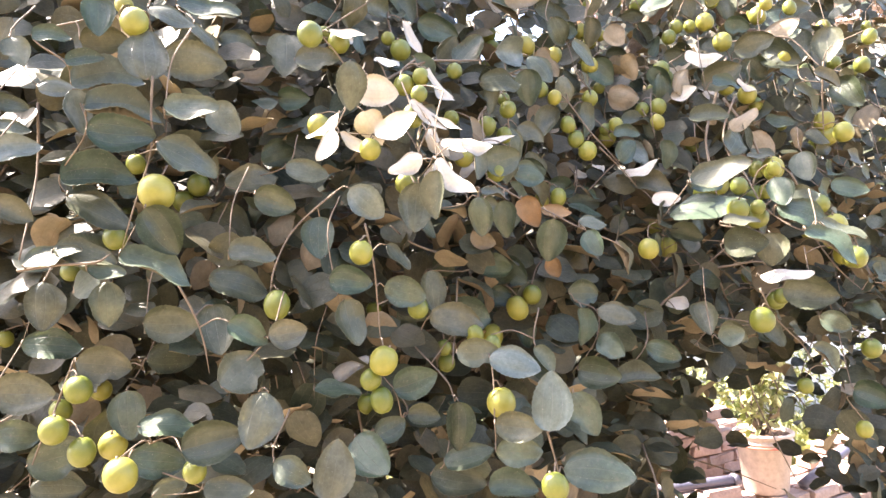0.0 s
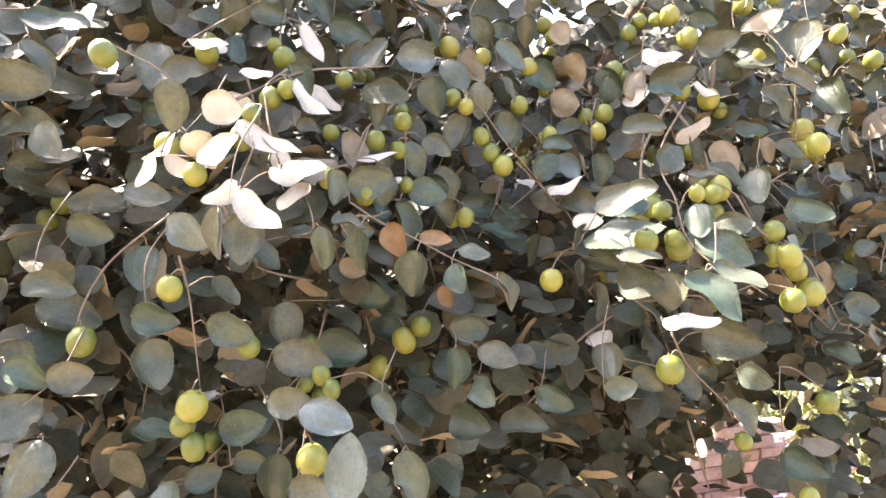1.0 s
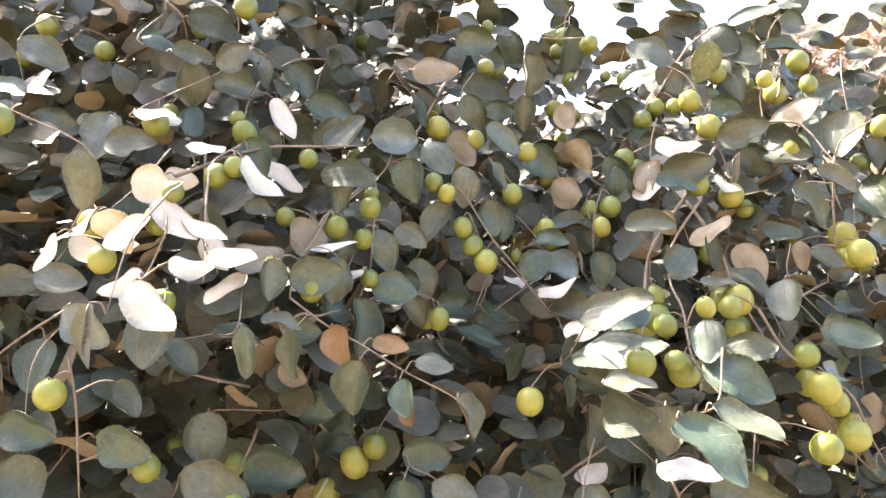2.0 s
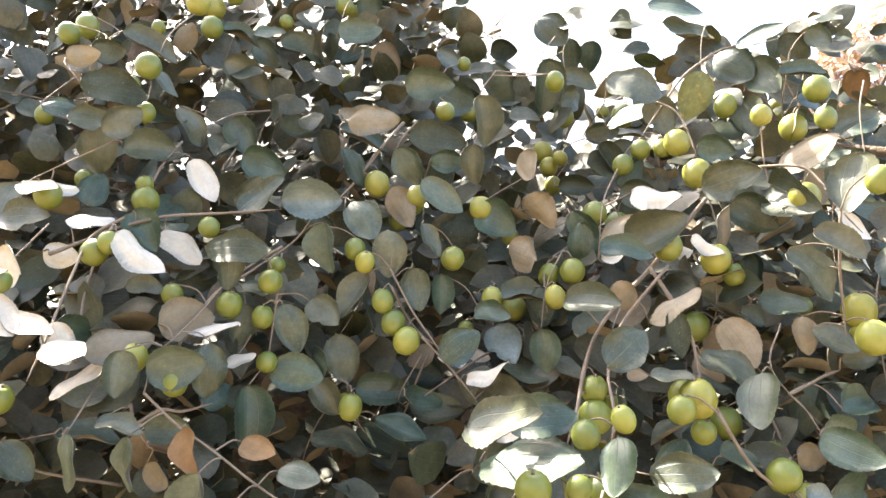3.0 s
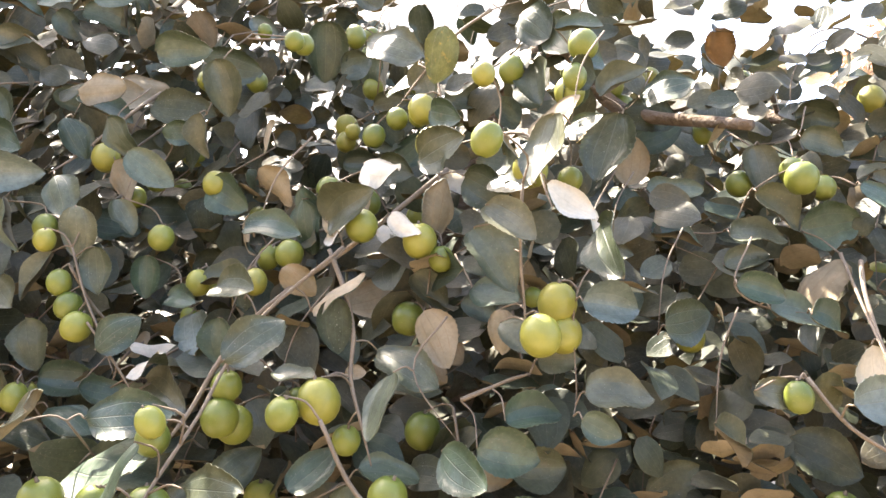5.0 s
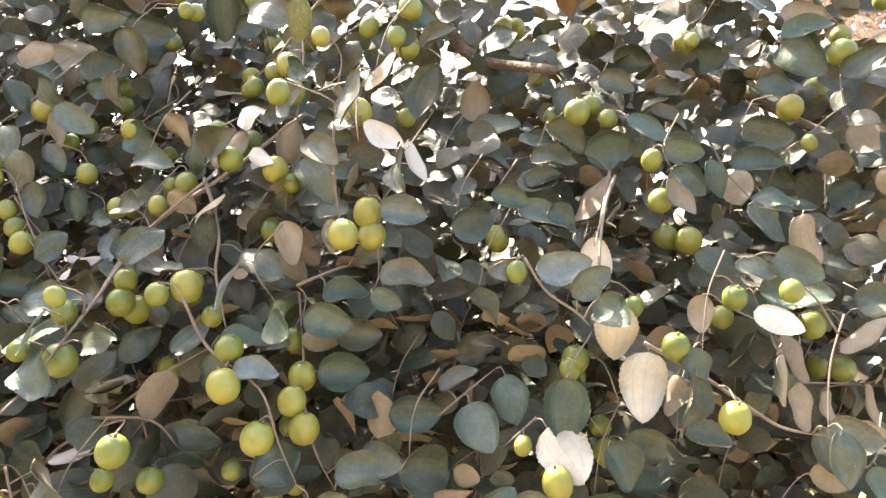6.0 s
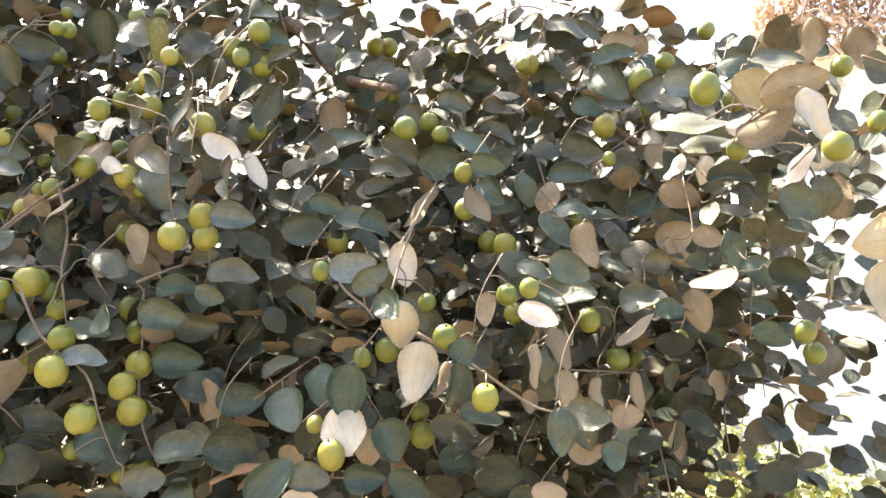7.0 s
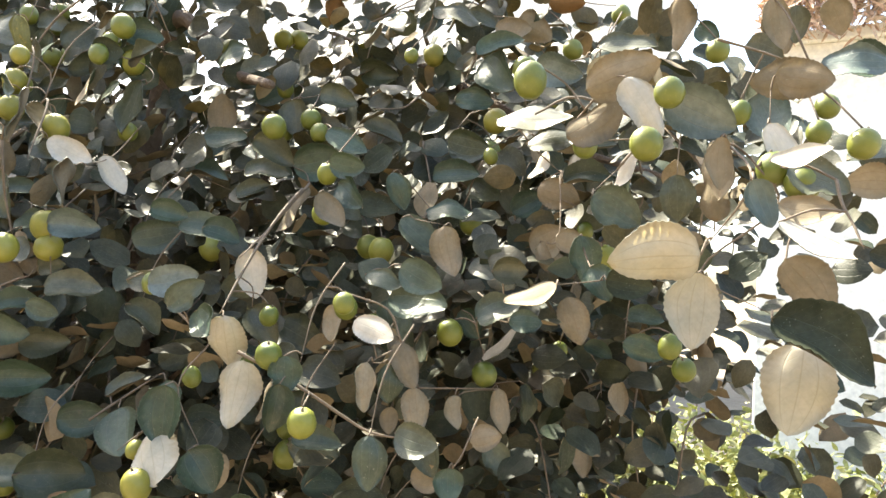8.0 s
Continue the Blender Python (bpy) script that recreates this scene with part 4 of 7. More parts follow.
spray(2.4, [(.207, 1.061, 1.708), (.237, 1.061, 1.662), (.263, 1.062, 1.631), (.296, 1.062, 1.589)],
      [("g", (.201, 1.061, 1.751), 53, 39, -96, 5, -150),
       ("b", (.231, 1.068, 1.71), 48, 33, -93, 13, -153),
       ("b", (.182, 1.058, 1.703), 58, 37, -69, -23, 165),
       ("g", (.278, 1.051, 1.612), 49, 37, 87, 48, 21)],
      [("F", (.232, 1.061, 1.631), 27, 29), ("F", (.183, 1.047, 1.713), 20, 23)])
spray(3, [(.538, 1.052, 1.581), (.571, 1.061, 1.532), (.631, 1.074, 1.497), (.654, 1.08, 1.449), (.677, 1.087, 1.407)],
      [("s", (.607, 1.06, 1.513), 47, 30, 1, 47, -42),
       ("b", (.65, 1.055, 1.419), 60, 44, 38, 62, 20),
       ("b", (.706, 1.071, 1.391), 45, 33, 19, 72, -19)],
      [("F", (.603, 1.054, 1.498), 31, 34), ("f", (.508, 1.045, 1.582), 23, 25), ("F", (.636, 1.071, 1.449), 31, 32), ("f", (.59, 1.071, 1.532), 27, 29)])
spray(2.4, [(.063, .877, 1.57), (.1, .882, 1.545), (.138, .887, 1.526), (.181, .893, 1.502), (.223, .898, 1.483), (.241, .901, 1.471)],
      [("b", (.06, .88, 1.588), 55, 41, 101, 75, 34),
       ("g", (.082, .845, 1.537), 47, 30, -94, -4, 160),
       ("g", (.145, .861, 1.512), 55, 38, -93, -13, 172),
       ("o", (.106, .881, 1.543), 43, 32, -85, 27, 171),
       ("o", (.137, .924, 1.531), 41, 26, -13, 48, -108),
       ("g", (.184, .863, 1.496), 38, 28, -71, 26, 167),
       ("b", (.231, .913, 1.482), 46, 29, -61, 14, -114),
       ("b", (.185, .913, 1.512), 40, 26, -8, 50, -86)],
      [])

# leaves and fruits that fill the front between them
spray(1.7, [(.018, 1.364, 2.298), (.008, 1.334, 2.253), (.008, 1.314, 2.193)],
      [("b", (.017, 1.3, 2.195), 57, 41, -117, 8, -152)],
      [("f", (-.005, 1.267, 2.152), 26, 24), ("F", (-.022, 1.324, 2.173), 22, 22)])
spray(1.7, [(.314, 1.748, 2.353), (.304, 1.718, 2.308), (.304, 1.698, 2.248)],
      [("g", (.311, 1.684, 2.25), 63, 47, -112, -14, -178)],
      [])
spray(1.7, [(-.262, 1.084, 2.157), (-.272, 1.054, 2.112), (-.272, 1.034, 2.052)],
      [("w", (-.258, 1.024, 2.056), 36, 23, -103, -30, 116)],
      [])
spray(1.7, [(-.088, 1.222, 2.088), (-.122, 1.205, 2.081), (-.084, 1.156, 2.061), (-.113, 1.12, 2.058)],
      [("b", (-.077, 1.21, 2.081), 77, 49, -33, 65, -77),
       ("g", (-.111, 1.193, 2.074), 51, 38, -106, 42, -160),
       ("b", (-.074, 1.143, 2.054), 45, 29, 33, 53, -30),
       ("b", (-.102, 1.108, 2.051), 56, 36, -5, 45, -49)],
      [("f", (-.098, 1.085, 2.04), 28, 28), ("f", (-.153, 1.047, 2.029), 17, 17), ("f", (-.069, 1.208, 2.105), 20, 19)])
spray(1.7, [(.173, 1.542, 2.255), (.163, 1.512, 2.21), (.163, 1.492, 2.15)],
      [("d", (.169, 1.476, 2.153), 53, 40, -154, 66, 108)],
      [("F", (-.114, 1.726, 2.373), 31, 35), ("f", (.12, 1.46, 2.193), 23, 27)])
spray(1.7, [(.3, 1.591, 2.285), (.29, 1.561, 2.24), (.29, 1.541, 2.18)],
      [("b", (.294, 1.525, 2.183), 63, 44, -114, 6, -169)],
      [])
spray(1.7, [(.041, 1.346, 2.154), (.031, 1.316, 2.109), (-.037, 1.317, 2.083)],
      [("t", (.04, 1.302, 2.102), 61, 45, -63, -32, 16),
       ("b", (-.028, 1.303, 2.076), 74, 47, 27, 47, -45)],
      [("f", (-.056, 1.375, 2.071), 31, 30)])
spray(1.7, [(.281, 1.446, 2.253), (.271, 1.416, 2.208), (.271, 1.396, 2.148)],
      [("b", (.275, 1.381, 2.15), 67, 50, -95, 44, 168)],
      [])
spray(1.7, [(.136, 1.373, 2.139), (.126, 1.343, 2.094), (.194, 1.392, 2.087)],
      [("s", (.132, 1.327, 2.087), 48, 30, -105, 65, -161),
       ("g", (.2, 1.376, 2.08), 78, 50, -114, 28, -172)],
      [])
spray(1.7, [(-.088, 1.165, 2.102), (-.098, 1.135, 2.057), (-.098, 1.115, 1.997)],
      [("b", (-.087, 1.103, 2.001), 78, 50, -92, 61, -128)],
      [("F", (-.163, 1.157, 2.115), 31, 35), ("f", (-.127, 1.157, 2.129), 24, 23)])
spray(1.7, [(.079, 1.184, 2.131), (.069, 1.154, 2.086), (.069, 1.134, 2.026)],
      [("g", (.078, 1.121, 2.029), 59, 38, 80, 79, 19)],
      [])
spray(1.7, [(-.13, .95, 1.962), (-.133, .904, 1.92), (-.102, .901, 1.888), (-.115, .939, 1.854)],
      [("b", (-.104, .95, 1.971), 67, 43, -25, 55, -55),
       ("b", (-.128, .93, 1.942), 41, 30, 130, 67, 108),
       ("t", (-.119, .894, 1.915), 35, 25, 52, -60, -90),
       ("d", (-.089, .891, 1.883), 70, 45, 28, 77, -11),
       ("g", (-.101, .929, 1.849), 56, 43, -108, 6, -137)],
      [("f", (-.196, .976, 2.002), 26, 31), ("f", (-.192, .949, 1.979), 24, 25), ("f", (-.154, .967, 1.8), 20, 19), ("f", (-.148, 1.009, 1.931), 24, 27)])
spray(1.7, [(.46, 1.366, 2.21), (.45, 1.336, 2.165), (.469, 1.313, 2.073)],
      [("g", (.451, 1.3, 2.107), 76, 49, -18, 53, -94),
       ("g", (.47, 1.297, 2.075), 62, 40, -33, 52, -103)],
      [])
spray(1.7, [(.578, 1.939, 2.242), (.568, 1.909, 2.197), (.568, 1.889, 2.137)],
      [("d", (.574, 1.873, 2.141), 88, 65, 157, 70, 110)],
      [])
spray(1.7, [(.241, 1.476, 2.14), (.231, 1.446, 2.095), (.231, 1.426, 2.035)],
      [("b", (.236, 1.41, 2.039), 64, 48, -121, 65, 144)],
      [])
spray(1.7, [(.326, 1.423, 2.141), (.316, 1.393, 2.096), (.33, 1.375, 2.023)],
      [("b", (.32, 1.357, 2.039), 59, 38, -37, 72, -108),
       ("g", (.334, 1.359, 2.027), 53, 35, -111, -13, -161)],
      [("f", (.321, 1.386, 1.985), 29, 28), ("f", (.287, 1.415, 2.078), 26, 24), ("f", (.295, 1.405, 2.046), 24, 27), ("f", (.309, 1.348, 2.045), 27, 33)])
spray(1.7, [(-.06, 1.015, 2.022), (-.07, .985, 1.977), (-.07, .965, 1.917)],
      [("b", (-.057, .954, 1.922), 41, 26, -50, 44, -68)],
      [("f", (-.069, .963, 1.873), 22, 21), ("f", (-.044, .936, 1.915), 26, 25), ("F", (-.061, 1.016, 2.035), 28, 31)])
spray(1.7, [(-.281, .901, 1.902), (-.291, .871, 1.857), (-.289, .899, 1.779)],
      [("b", (-.281, .859, 1.852), 57, 45, -39, 71, -84),
       ("b", (-.279, .887, 1.774), 55, 35, -56, 76, -125)],
      [("f", (-.326, .946, 1.914), 26, 27), ("f", (-.287, 1.005, 1.903), 24, 27), ("f", (-.381, .976, 1.887), 24, 27)])
spray(1.7, [(.323, 1.306, 2.078), (.313, 1.276, 2.033), (.325, 1.298, 1.974)],
      [("g", (.326, 1.265, 2.027), 76, 54, -108, 8, -133),
       ("b", (.338, 1.287, 1.969), 49, 37, 109, 57, 77)],
      [])
spray(1.7, [(.428, 1.521, 2.159), (.418, 1.491, 2.114), (.418, 1.471, 2.054)],
      [("t", (.426, 1.456, 2.057), 73, 54, -7, 22, 94)],
      [("f", (.514, 1.648, 2.095), 31, 35)])
spray(1.7, [(.178, 1.257, 2.025), (.168, 1.227, 1.98), (.153, 1.166, 1.967)],
      [("g", (.178, 1.214, 1.974), 76, 50, 179, 74, 143),
       ("g", (.164, 1.154, 1.961), 66, 43, 171, 69, 107)],
      [("f", (.201, 1.206, 1.939), 24, 26), ("f", (.205, 1.283, 1.967), 27, 25), ("f", (.186, 1.305, 2.051), 19, 19)])
spray(1.7, [(-.153, .936, 1.914), (-.163, .906, 1.869), (-.126, .91, 1.853)],
      [("b", (-.149, .896, 1.864), 46, 29, 14, 65, -23),
       ("b", (-.112, .9, 1.848), 52, 33, 27, 66, -13)],
      [])
spray(1.7, [(.067, 1.162, 1.927), (.108, 1.112, 1.9), (.09, 1.124, 1.899), (.117, 1.097, 1.862)],
      [("t", (.071, 1.165, 1.926), 77, 50, 161, -69, 138),
       ("t", (.08, 1.132, 1.917), 76, 49, -174, -68, 145),
       ("t", (.117, 1.098, 1.895), 65, 42, 164, -80, 116),
       ("b", (.099, 1.11, 1.894), 68, 43, -23, 44, -69),
       ("b", (.126, 1.083, 1.857), 51, 38, -73, 32, -98)],
      [])
spray(1.7, [(.618, 1.397, 2.08), (.534, 1.394, 2.063), (.579, 1.38, 2.041), (.569, 1.364, 1.984)],
      [("d", (.618, 1.38, 2.074), 49, 36, -124, 45, 150),
       ("g", (.534, 1.377, 2.056), 72, 54, -87, 48, 153),
       ("g", (.578, 1.363, 2.034), 66, 49, -87, 40, 159),
       ("g", (.568, 1.347, 1.978), 58, 43, -72, 16, 174)],
      [("f", (.548, 1.333, 1.964), 27, 32)])
spray(1.7, [(.747, 1.628, 2.155), (.737, 1.598, 2.11), (.783, 1.61, 2.041)],
      [("o", (.741, 1.582, 2.103), 54, 42, -65, -8, -3),
       ("b", (.787, 1.594, 2.034), 61, 39, 0, 60, -69)],
      [("f", (.769, 1.646, 2.049), 23, 28)])
spray(1.7, [(-.298, .853, 1.837), (-.308, .823, 1.792), (-.274, .786, 1.754), (-.329, .864, 1.742)],
      [("b", (-.303, .807, 1.786), 76, 48, -8, 46, -75),
       ("b", (-.269, .77, 1.748), 52, 33, -66, 35, -101),
       ("b", (-.323, .848, 1.736), 77, 57, -23, 44, -61)],
      [("F", (-.385, .851, 1.806), 21, 21)])
spray(1.7, [(.039, 1.283, 1.976), (.029, 1.253, 1.931), (.029, 1.233, 1.871)],
      [("g", (.044, 1.224, 1.877), 75, 48, -126, 88, -159)],
      [("f", (.102, 1.283, 1.901), 31, 32), ("f", (-.045, 1.401, 1.86), 26, 25), ("F", (-.055, 1.366, 1.85), 27, 29)])
spray(1.7, [(.626, 1.333, 2.031), (.619, 1.382, 1.964), (.629, 1.312, 1.96), (.632, 1.322, 1.951)],
      [("g", (.645, 1.334, 2.057), 38, 28, -108, 52, 140),
       ("b", (.61, 1.299, 1.991), 53, 34, -5, 51, -97),
       ("d", (.62, 1.366, 1.957), 40, 26, -11, 54, -102),
       ("b", (.63, 1.296, 1.953), 49, 46, 37, 70, -9),
       ("g", (.633, 1.306, 1.944), 46, 41, -104, 10, -118)],
      [("F", (.626, 1.314, 1.922), 31, 31), ("f", (.649, 1.279, 1.957), 29, 29)])
spray(1.7, [(-.013, 1.151, 1.956), (-.023, 1.121, 1.911), (-.023, 1.101, 1.851)],
      [("b", (-.023, 1.084, 1.855), 69, 44, -96, 69, -179)],
      [])
spray(1.7, [(-.083, .939, 1.833), (-.143, .885, 1.772), (-.138, .905, 1.771), (-.111, .941, 1.762)],
      [("g", (-.093, .96, 1.833), 63, 40, 48, 78, 5),
       ("b", (-.05, .895, 1.825), 47, 32, 110, 44, 67),
       ("w", (-.132, .873, 1.768), 48, 31, -168, -39, 93),
       ("w", (-.127, .893, 1.767), 38, 24, 158, -51, 162),
       ("b", (-.099, .929, 1.758), 45, 33, 78, 20, 57)],
      [("f", (-.123, .9, 1.763), 27, 26)])
spray(1.7, [(.397, 1.287, 1.963), (.361, 1.34, 1.938), (.386, 1.317, 1.92), (.397, 1.33, 1.893)],
      [("g", (.406, 1.241, 1.978), 74, 55, -35, 64, -122),
       ("b", (.398, 1.301, 1.937), 77, 49, 39, 40, -64),
       ("b", (.366, 1.324, 1.933), 48, 31, 154, 70, 74),
       ("d", (.391, 1.302, 1.914), 53, 34, -77, 35, -137),
       ("b", (.403, 1.315, 1.887), 61, 39, 61, 40, -10)],
      [("F", (.328, 1.34, 1.907), 20, 22)])
spray(1.7, [(.272, 1.198, 1.986), (.262, 1.168, 1.941), (.261, 1.157, 1.875), (.204, 1.158, 1.857)],
      [("g", (.269, 1.152, 1.936), 64, 41, -100, 21, -135),
       ("g", (.268, 1.141, 1.87), 49, 31, -104, -2, -176),
       ("b", (.211, 1.142, 1.852), 46, 30, 169, 75, 104)],
      [("f", (.18, 1.17, 1.806), 26, 25), ("f", (.349, 1.202, 1.964), 22, 21), ("f", (.354, 1.181, 1.958), 20, 19)])
spray(1.7, [(-.356, .705, 1.732), (-.404, .687, 1.711), (-.373, .691, 1.682), (-.372, .698, 1.664)],
      [("b", (-.336, .687, 1.746), 44, 33, -73, -1, -153),
       ("g", (-.359, .693, 1.706), 47, 32, 163, 71, 98),
       ("b", (-.396, .671, 1.705), 36, 23, 16, 65, -48),
       ("b", (-.365, .676, 1.677), 37, 24, 32, 60, -39),
       ("s", (-.364, .683, 1.658), 70, 45, 25, 58, -46)],
      [])
spray(1.7, [(.429, 1.377, 2.024), (.419, 1.347, 1.979), (.456, 1.336, 1.935)],
      [("g", (.431, 1.334, 1.973), 72, 53, 88, 50, 66),
       ("b", (.468, 1.323, 1.93), 60, 39, 70, 73, 16)],
      [("f", (.412, 1.363, 1.972), 31, 30), ("f", (.378, 1.394, 1.992), 18, 19)])
spray(1.7, [(-.2, .929, 1.788), (-.185, .908, 1.745), (-.274, .931, 1.736), (-.207, .906, 1.694)],
      [("g", (-.196, .912, 1.783), 68, 51, -68, -2, -167),
       ("b", (-.181, .891, 1.739), 60, 38, 22, 76, -60),
       ("t", (-.27, .914, 1.73), 57, 36, 171, -44, 110),
       ("b", (-.204, .89, 1.689), 43, 32, -158, 75, 100)],
      [])
spray(1.7, [(-.424, .727, 1.758), (-.434, .697, 1.713), (-.423, .725, 1.669)],
      [("b", (-.425, .682, 1.708), 37, 27, -67, 26, -157),
       ("s", (-.414, .71, 1.664), 36, 23, 22, 76, -41)],
      [])
spray(1.7, [(-.293, .76, 1.796), (-.303, .73, 1.751), (-.3, .752, 1.701)],
      [("b", (-.297, .714, 1.745), 50, 32, -22, 54, -82),
       ("g", (-.294, .736, 1.695), 70, 45, -174, 73, 116)],
      [("F", (-.299, .686, 1.719), 26, 25)])
spray(1.7, [(.743, 1.736, 2.143), (.733, 1.706, 2.098), (.733, 1.686, 2.038)],
      [("d", (.739, 1.67, 2.042), 68, 50, -155, 69, 137)],
      [])
spray(1.7, [(-.493, .805, 1.717), (-.503, .775, 1.672), (-.487, .75, 1.638)],
      [("b", (-.494, .76, 1.668), 36, 23, -43, 72, -97),
       ("b", (-.477, .735, 1.634), 36, 23, -13, 56, -67)],
      [])
spray(1.7, [(.531, 1.279, 2.068), (.521, 1.249, 2.023), (.521, 1.229, 1.963)],
      [("y", (.522, 1.213, 1.966), 60, 41, -111, -17, -170)],
      [])
spray(1.7, [(.196, 1.132, 1.902), (.186, 1.102, 1.857), (.218, 1.11, 1.818), (.227, 1.096, 1.765)],
      [("b", (.192, 1.086, 1.853), 51, 37, -111, 29, 178),
       ("b", (.224, 1.093, 1.815), 60, 38, -69, 56, -122),
       ("b", (.233, 1.08, 1.761), 41, 26, -71, 31, -110)],
      [("f", (.254, 1.126, 1.729), 25, 26), ("F", (.2, 1.134, 1.806), 25, 25)])
spray(1.7, [(.936, 1.74, 2.17), (.926, 1.71, 2.125), (.926, 1.69, 2.065)],
      [("d", (.929, 1.673, 2.068), 75, 54, -173, 69, 110)],
      [])
spray(1.7, [(.318, 1.21, 1.849), (.268, 1.186, 1.802), (.378, 1.208, 1.798), (.304, 1.211, 1.757)],
      [("t", (.306, 1.206, 1.873), 51, 38, -95, -42, -32),
       ("t", (.325, 1.181, 1.816), 53, 40, -41, -25, -23),
       ("g", (.266, 1.169, 1.797), 54, 47, -94, 59, -173),
       ("b", (.375, 1.191, 1.793), 51, 34, -109, 38, 151),
       ("t", (.301, 1.195, 1.752), 60, 45, -69, -69, -54)],
      [("F", (.268, 1.177, 1.799), 27, 26), ("F", (.302, 1.221, 1.681), 29, 28), ("f", (.293, 1.223, 1.772), 20, 19)])
spray(1.7, [(.015, 1.094, 1.827), (.005, 1.064, 1.782), (.039, 1.107, 1.762)],
      [("b", (.008, 1.047, 1.777), 48, 33, 109, 33, 30),
       ("d", (.041, 1.091, 1.757), 74, 47, 25, 76, -71)],
      [])
spray(1.7, [(.334, 1.367, 1.91), (.324, 1.337, 1.865), (.407, 1.333, 1.859), (.417, 1.279, 1.84)],
      [("b", (.331, 1.321, 1.861), 51, 32, 4, 88, -73),
       ("b", (.413, 1.318, 1.855), 56, 36, 107, 38, 55),
       ("g", (.423, 1.263, 1.836), 50, 37, -121, 74, 141)],
      [("F", (.295, 1.369, 1.927), 29, 28), ("F", (.309, 1.352, 1.899), 25, 28), ("F", (.305, 1.399, 1.883), 23, 28), ("f", (.427, 1.351, 1.796), 22, 26)])
spray(1.7, [(.682, 1.46, 1.998), (.672, 1.43, 1.953), (.644, 1.466, 1.949)],
      [("b", (.678, 1.414, 1.947), 63, 48, 43, 68, -62),
       ("d", (.65, 1.45, 1.943), 76, 49, 126, 86, 64)],
      [("f", (.626, 1.486, 1.995), 28, 34), ("f", (.638, 1.498, 1.971), 26, 25)])
spray(1.7, [(-.311, .856, 1.753), (-.321, .826, 1.708), (-.325, .82, 1.613)],
      [("g", (-.315, .79, 1.654), 64, 47, 11, 51, -63),
       ("g", (-.248, .765, 1.653), 49, 37, -75, 37, -173),
       ("g", (-.319, .804, 1.619), 71, 53, -57, 60, -119)],
      [("f", (-.364, .826, 1.599), 22, 21)])
spray(1.7, [(-.349, .669, 1.639), (-.333, .652, 1.601), (-.384, .695, 1.567), (-.377, .695, 1.547)],
      [("s", (-.348, .657, 1.644), 45, 29, -96, 17, -125),
       ("b", (-.334, .649, 1.626), 72, 46, -1, 47, -66),
       ("g", (-.325, .636, 1.598), 61, 39, -23, 83, -87),
       ("g", (-.376, .68, 1.563), 73, 47, 11, 59, -54),
       ("g", (-.369, .68, 1.544), 69, 44, -37, 47, -90)],
      [])
spray(1.7, [(.091, 1.259, 1.823), (.081, 1.229, 1.778), (.055, 1.168, 1.756)],
      [("g", (.097, 1.219, 1.775), 70, 52, 121, 80, 102),
       ("b", (.07, 1.159, 1.754), 70, 45, 3, 62, -28)],
      [("f", (.11, 1.279, 1.87), 29, 28), ("f", (.1, 1.337, 1.853), 25, 27)])
spray(1.7, [(1.099, 1.727, 2.173), (1.089, 1.697, 2.128), (1.089, 1.677, 2.068)],
      [("o", (1.095, 1.661, 2.071), 54, 40, 2, -44, -76)],
      [("f", (1.132, 1.672, 2), 28, 27), ("f", (1.186, 1.73, 2.068), 27, 26)])
spray(1.7, [(.225, 1.273, 1.902), (.215, 1.243, 1.857), (.215, 1.223, 1.797)],
      [("d", (.223, 1.207, 1.805), 68, 50, -73, 12, -158)],
      [])
spray(1.7, [(.645, 1.593, 2.027), (.635, 1.563, 1.982), (.635, 1.543, 1.922)],
      [("b", (.643, 1.528, 1.927), 75, 48, 94, 64, 24)],
      [("F", (.629, 1.603, 2.052), 31, 35), ("F", (.643, 1.627, 2.058), 31, 34)])
spray(1.7, [(.445, 1.456, 1.959), (.435, 1.426, 1.914), (.435, 1.406, 1.854)],
      [("w", (.436, 1.388, 1.86), 83, 53, -169, -48, 88)],
      [])
spray(1.7, [(1.016, 1.603, 2.082), (1.006, 1.573, 2.037), (1.076, 1.598, 2.028), (1.054, 1.574, 2.009)],
      [("b", (1.01, 1.557, 2.031), 51, 32, -48, 61, -115),
       ("t", (1.079, 1.582, 2.022), 63, 47, -19, -56, -12),
       ("t", (1.058, 1.557, 2.003), 53, 34, -99, -81, 20)],
      [("f", (1.101, 1.669, 1.923), 31, 35)])
spray(1.7, [(.99, 1.566, 2.118), (.98, 1.536, 2.073), (.98, 1.516, 2.013)],
      [("b", (.988, 1.502, 2.016), 68, 44, -3, 54, -63)],
      [("f", (.954, 1.508, 1.958), 19, 21)])
spray(1.7, [(-.086, .775, 1.667), (-.113, .777, 1.619), (-.11, .792, 1.619), (-.069, .783, 1.612)],
      [("g", (-.089, .748, 1.689), 55, 35, -106, 0, -165),
       ("w", (-.079, .768, 1.637), 47, 35, -45, -27, -1),
       ("w", (-.111, .759, 1.615), 40, 26, -100, 30, -29),
       ("w", (-.108, .775, 1.615), 45, 29, -130, -32, 75),
       ("w", (-.067, .766, 1.608), 53, 34, 136, -57, 128)],
      [("F", (-.074, .774, 1.594), 23, 22), ("f", (-.122, .693, 1.7), 24, 23)])
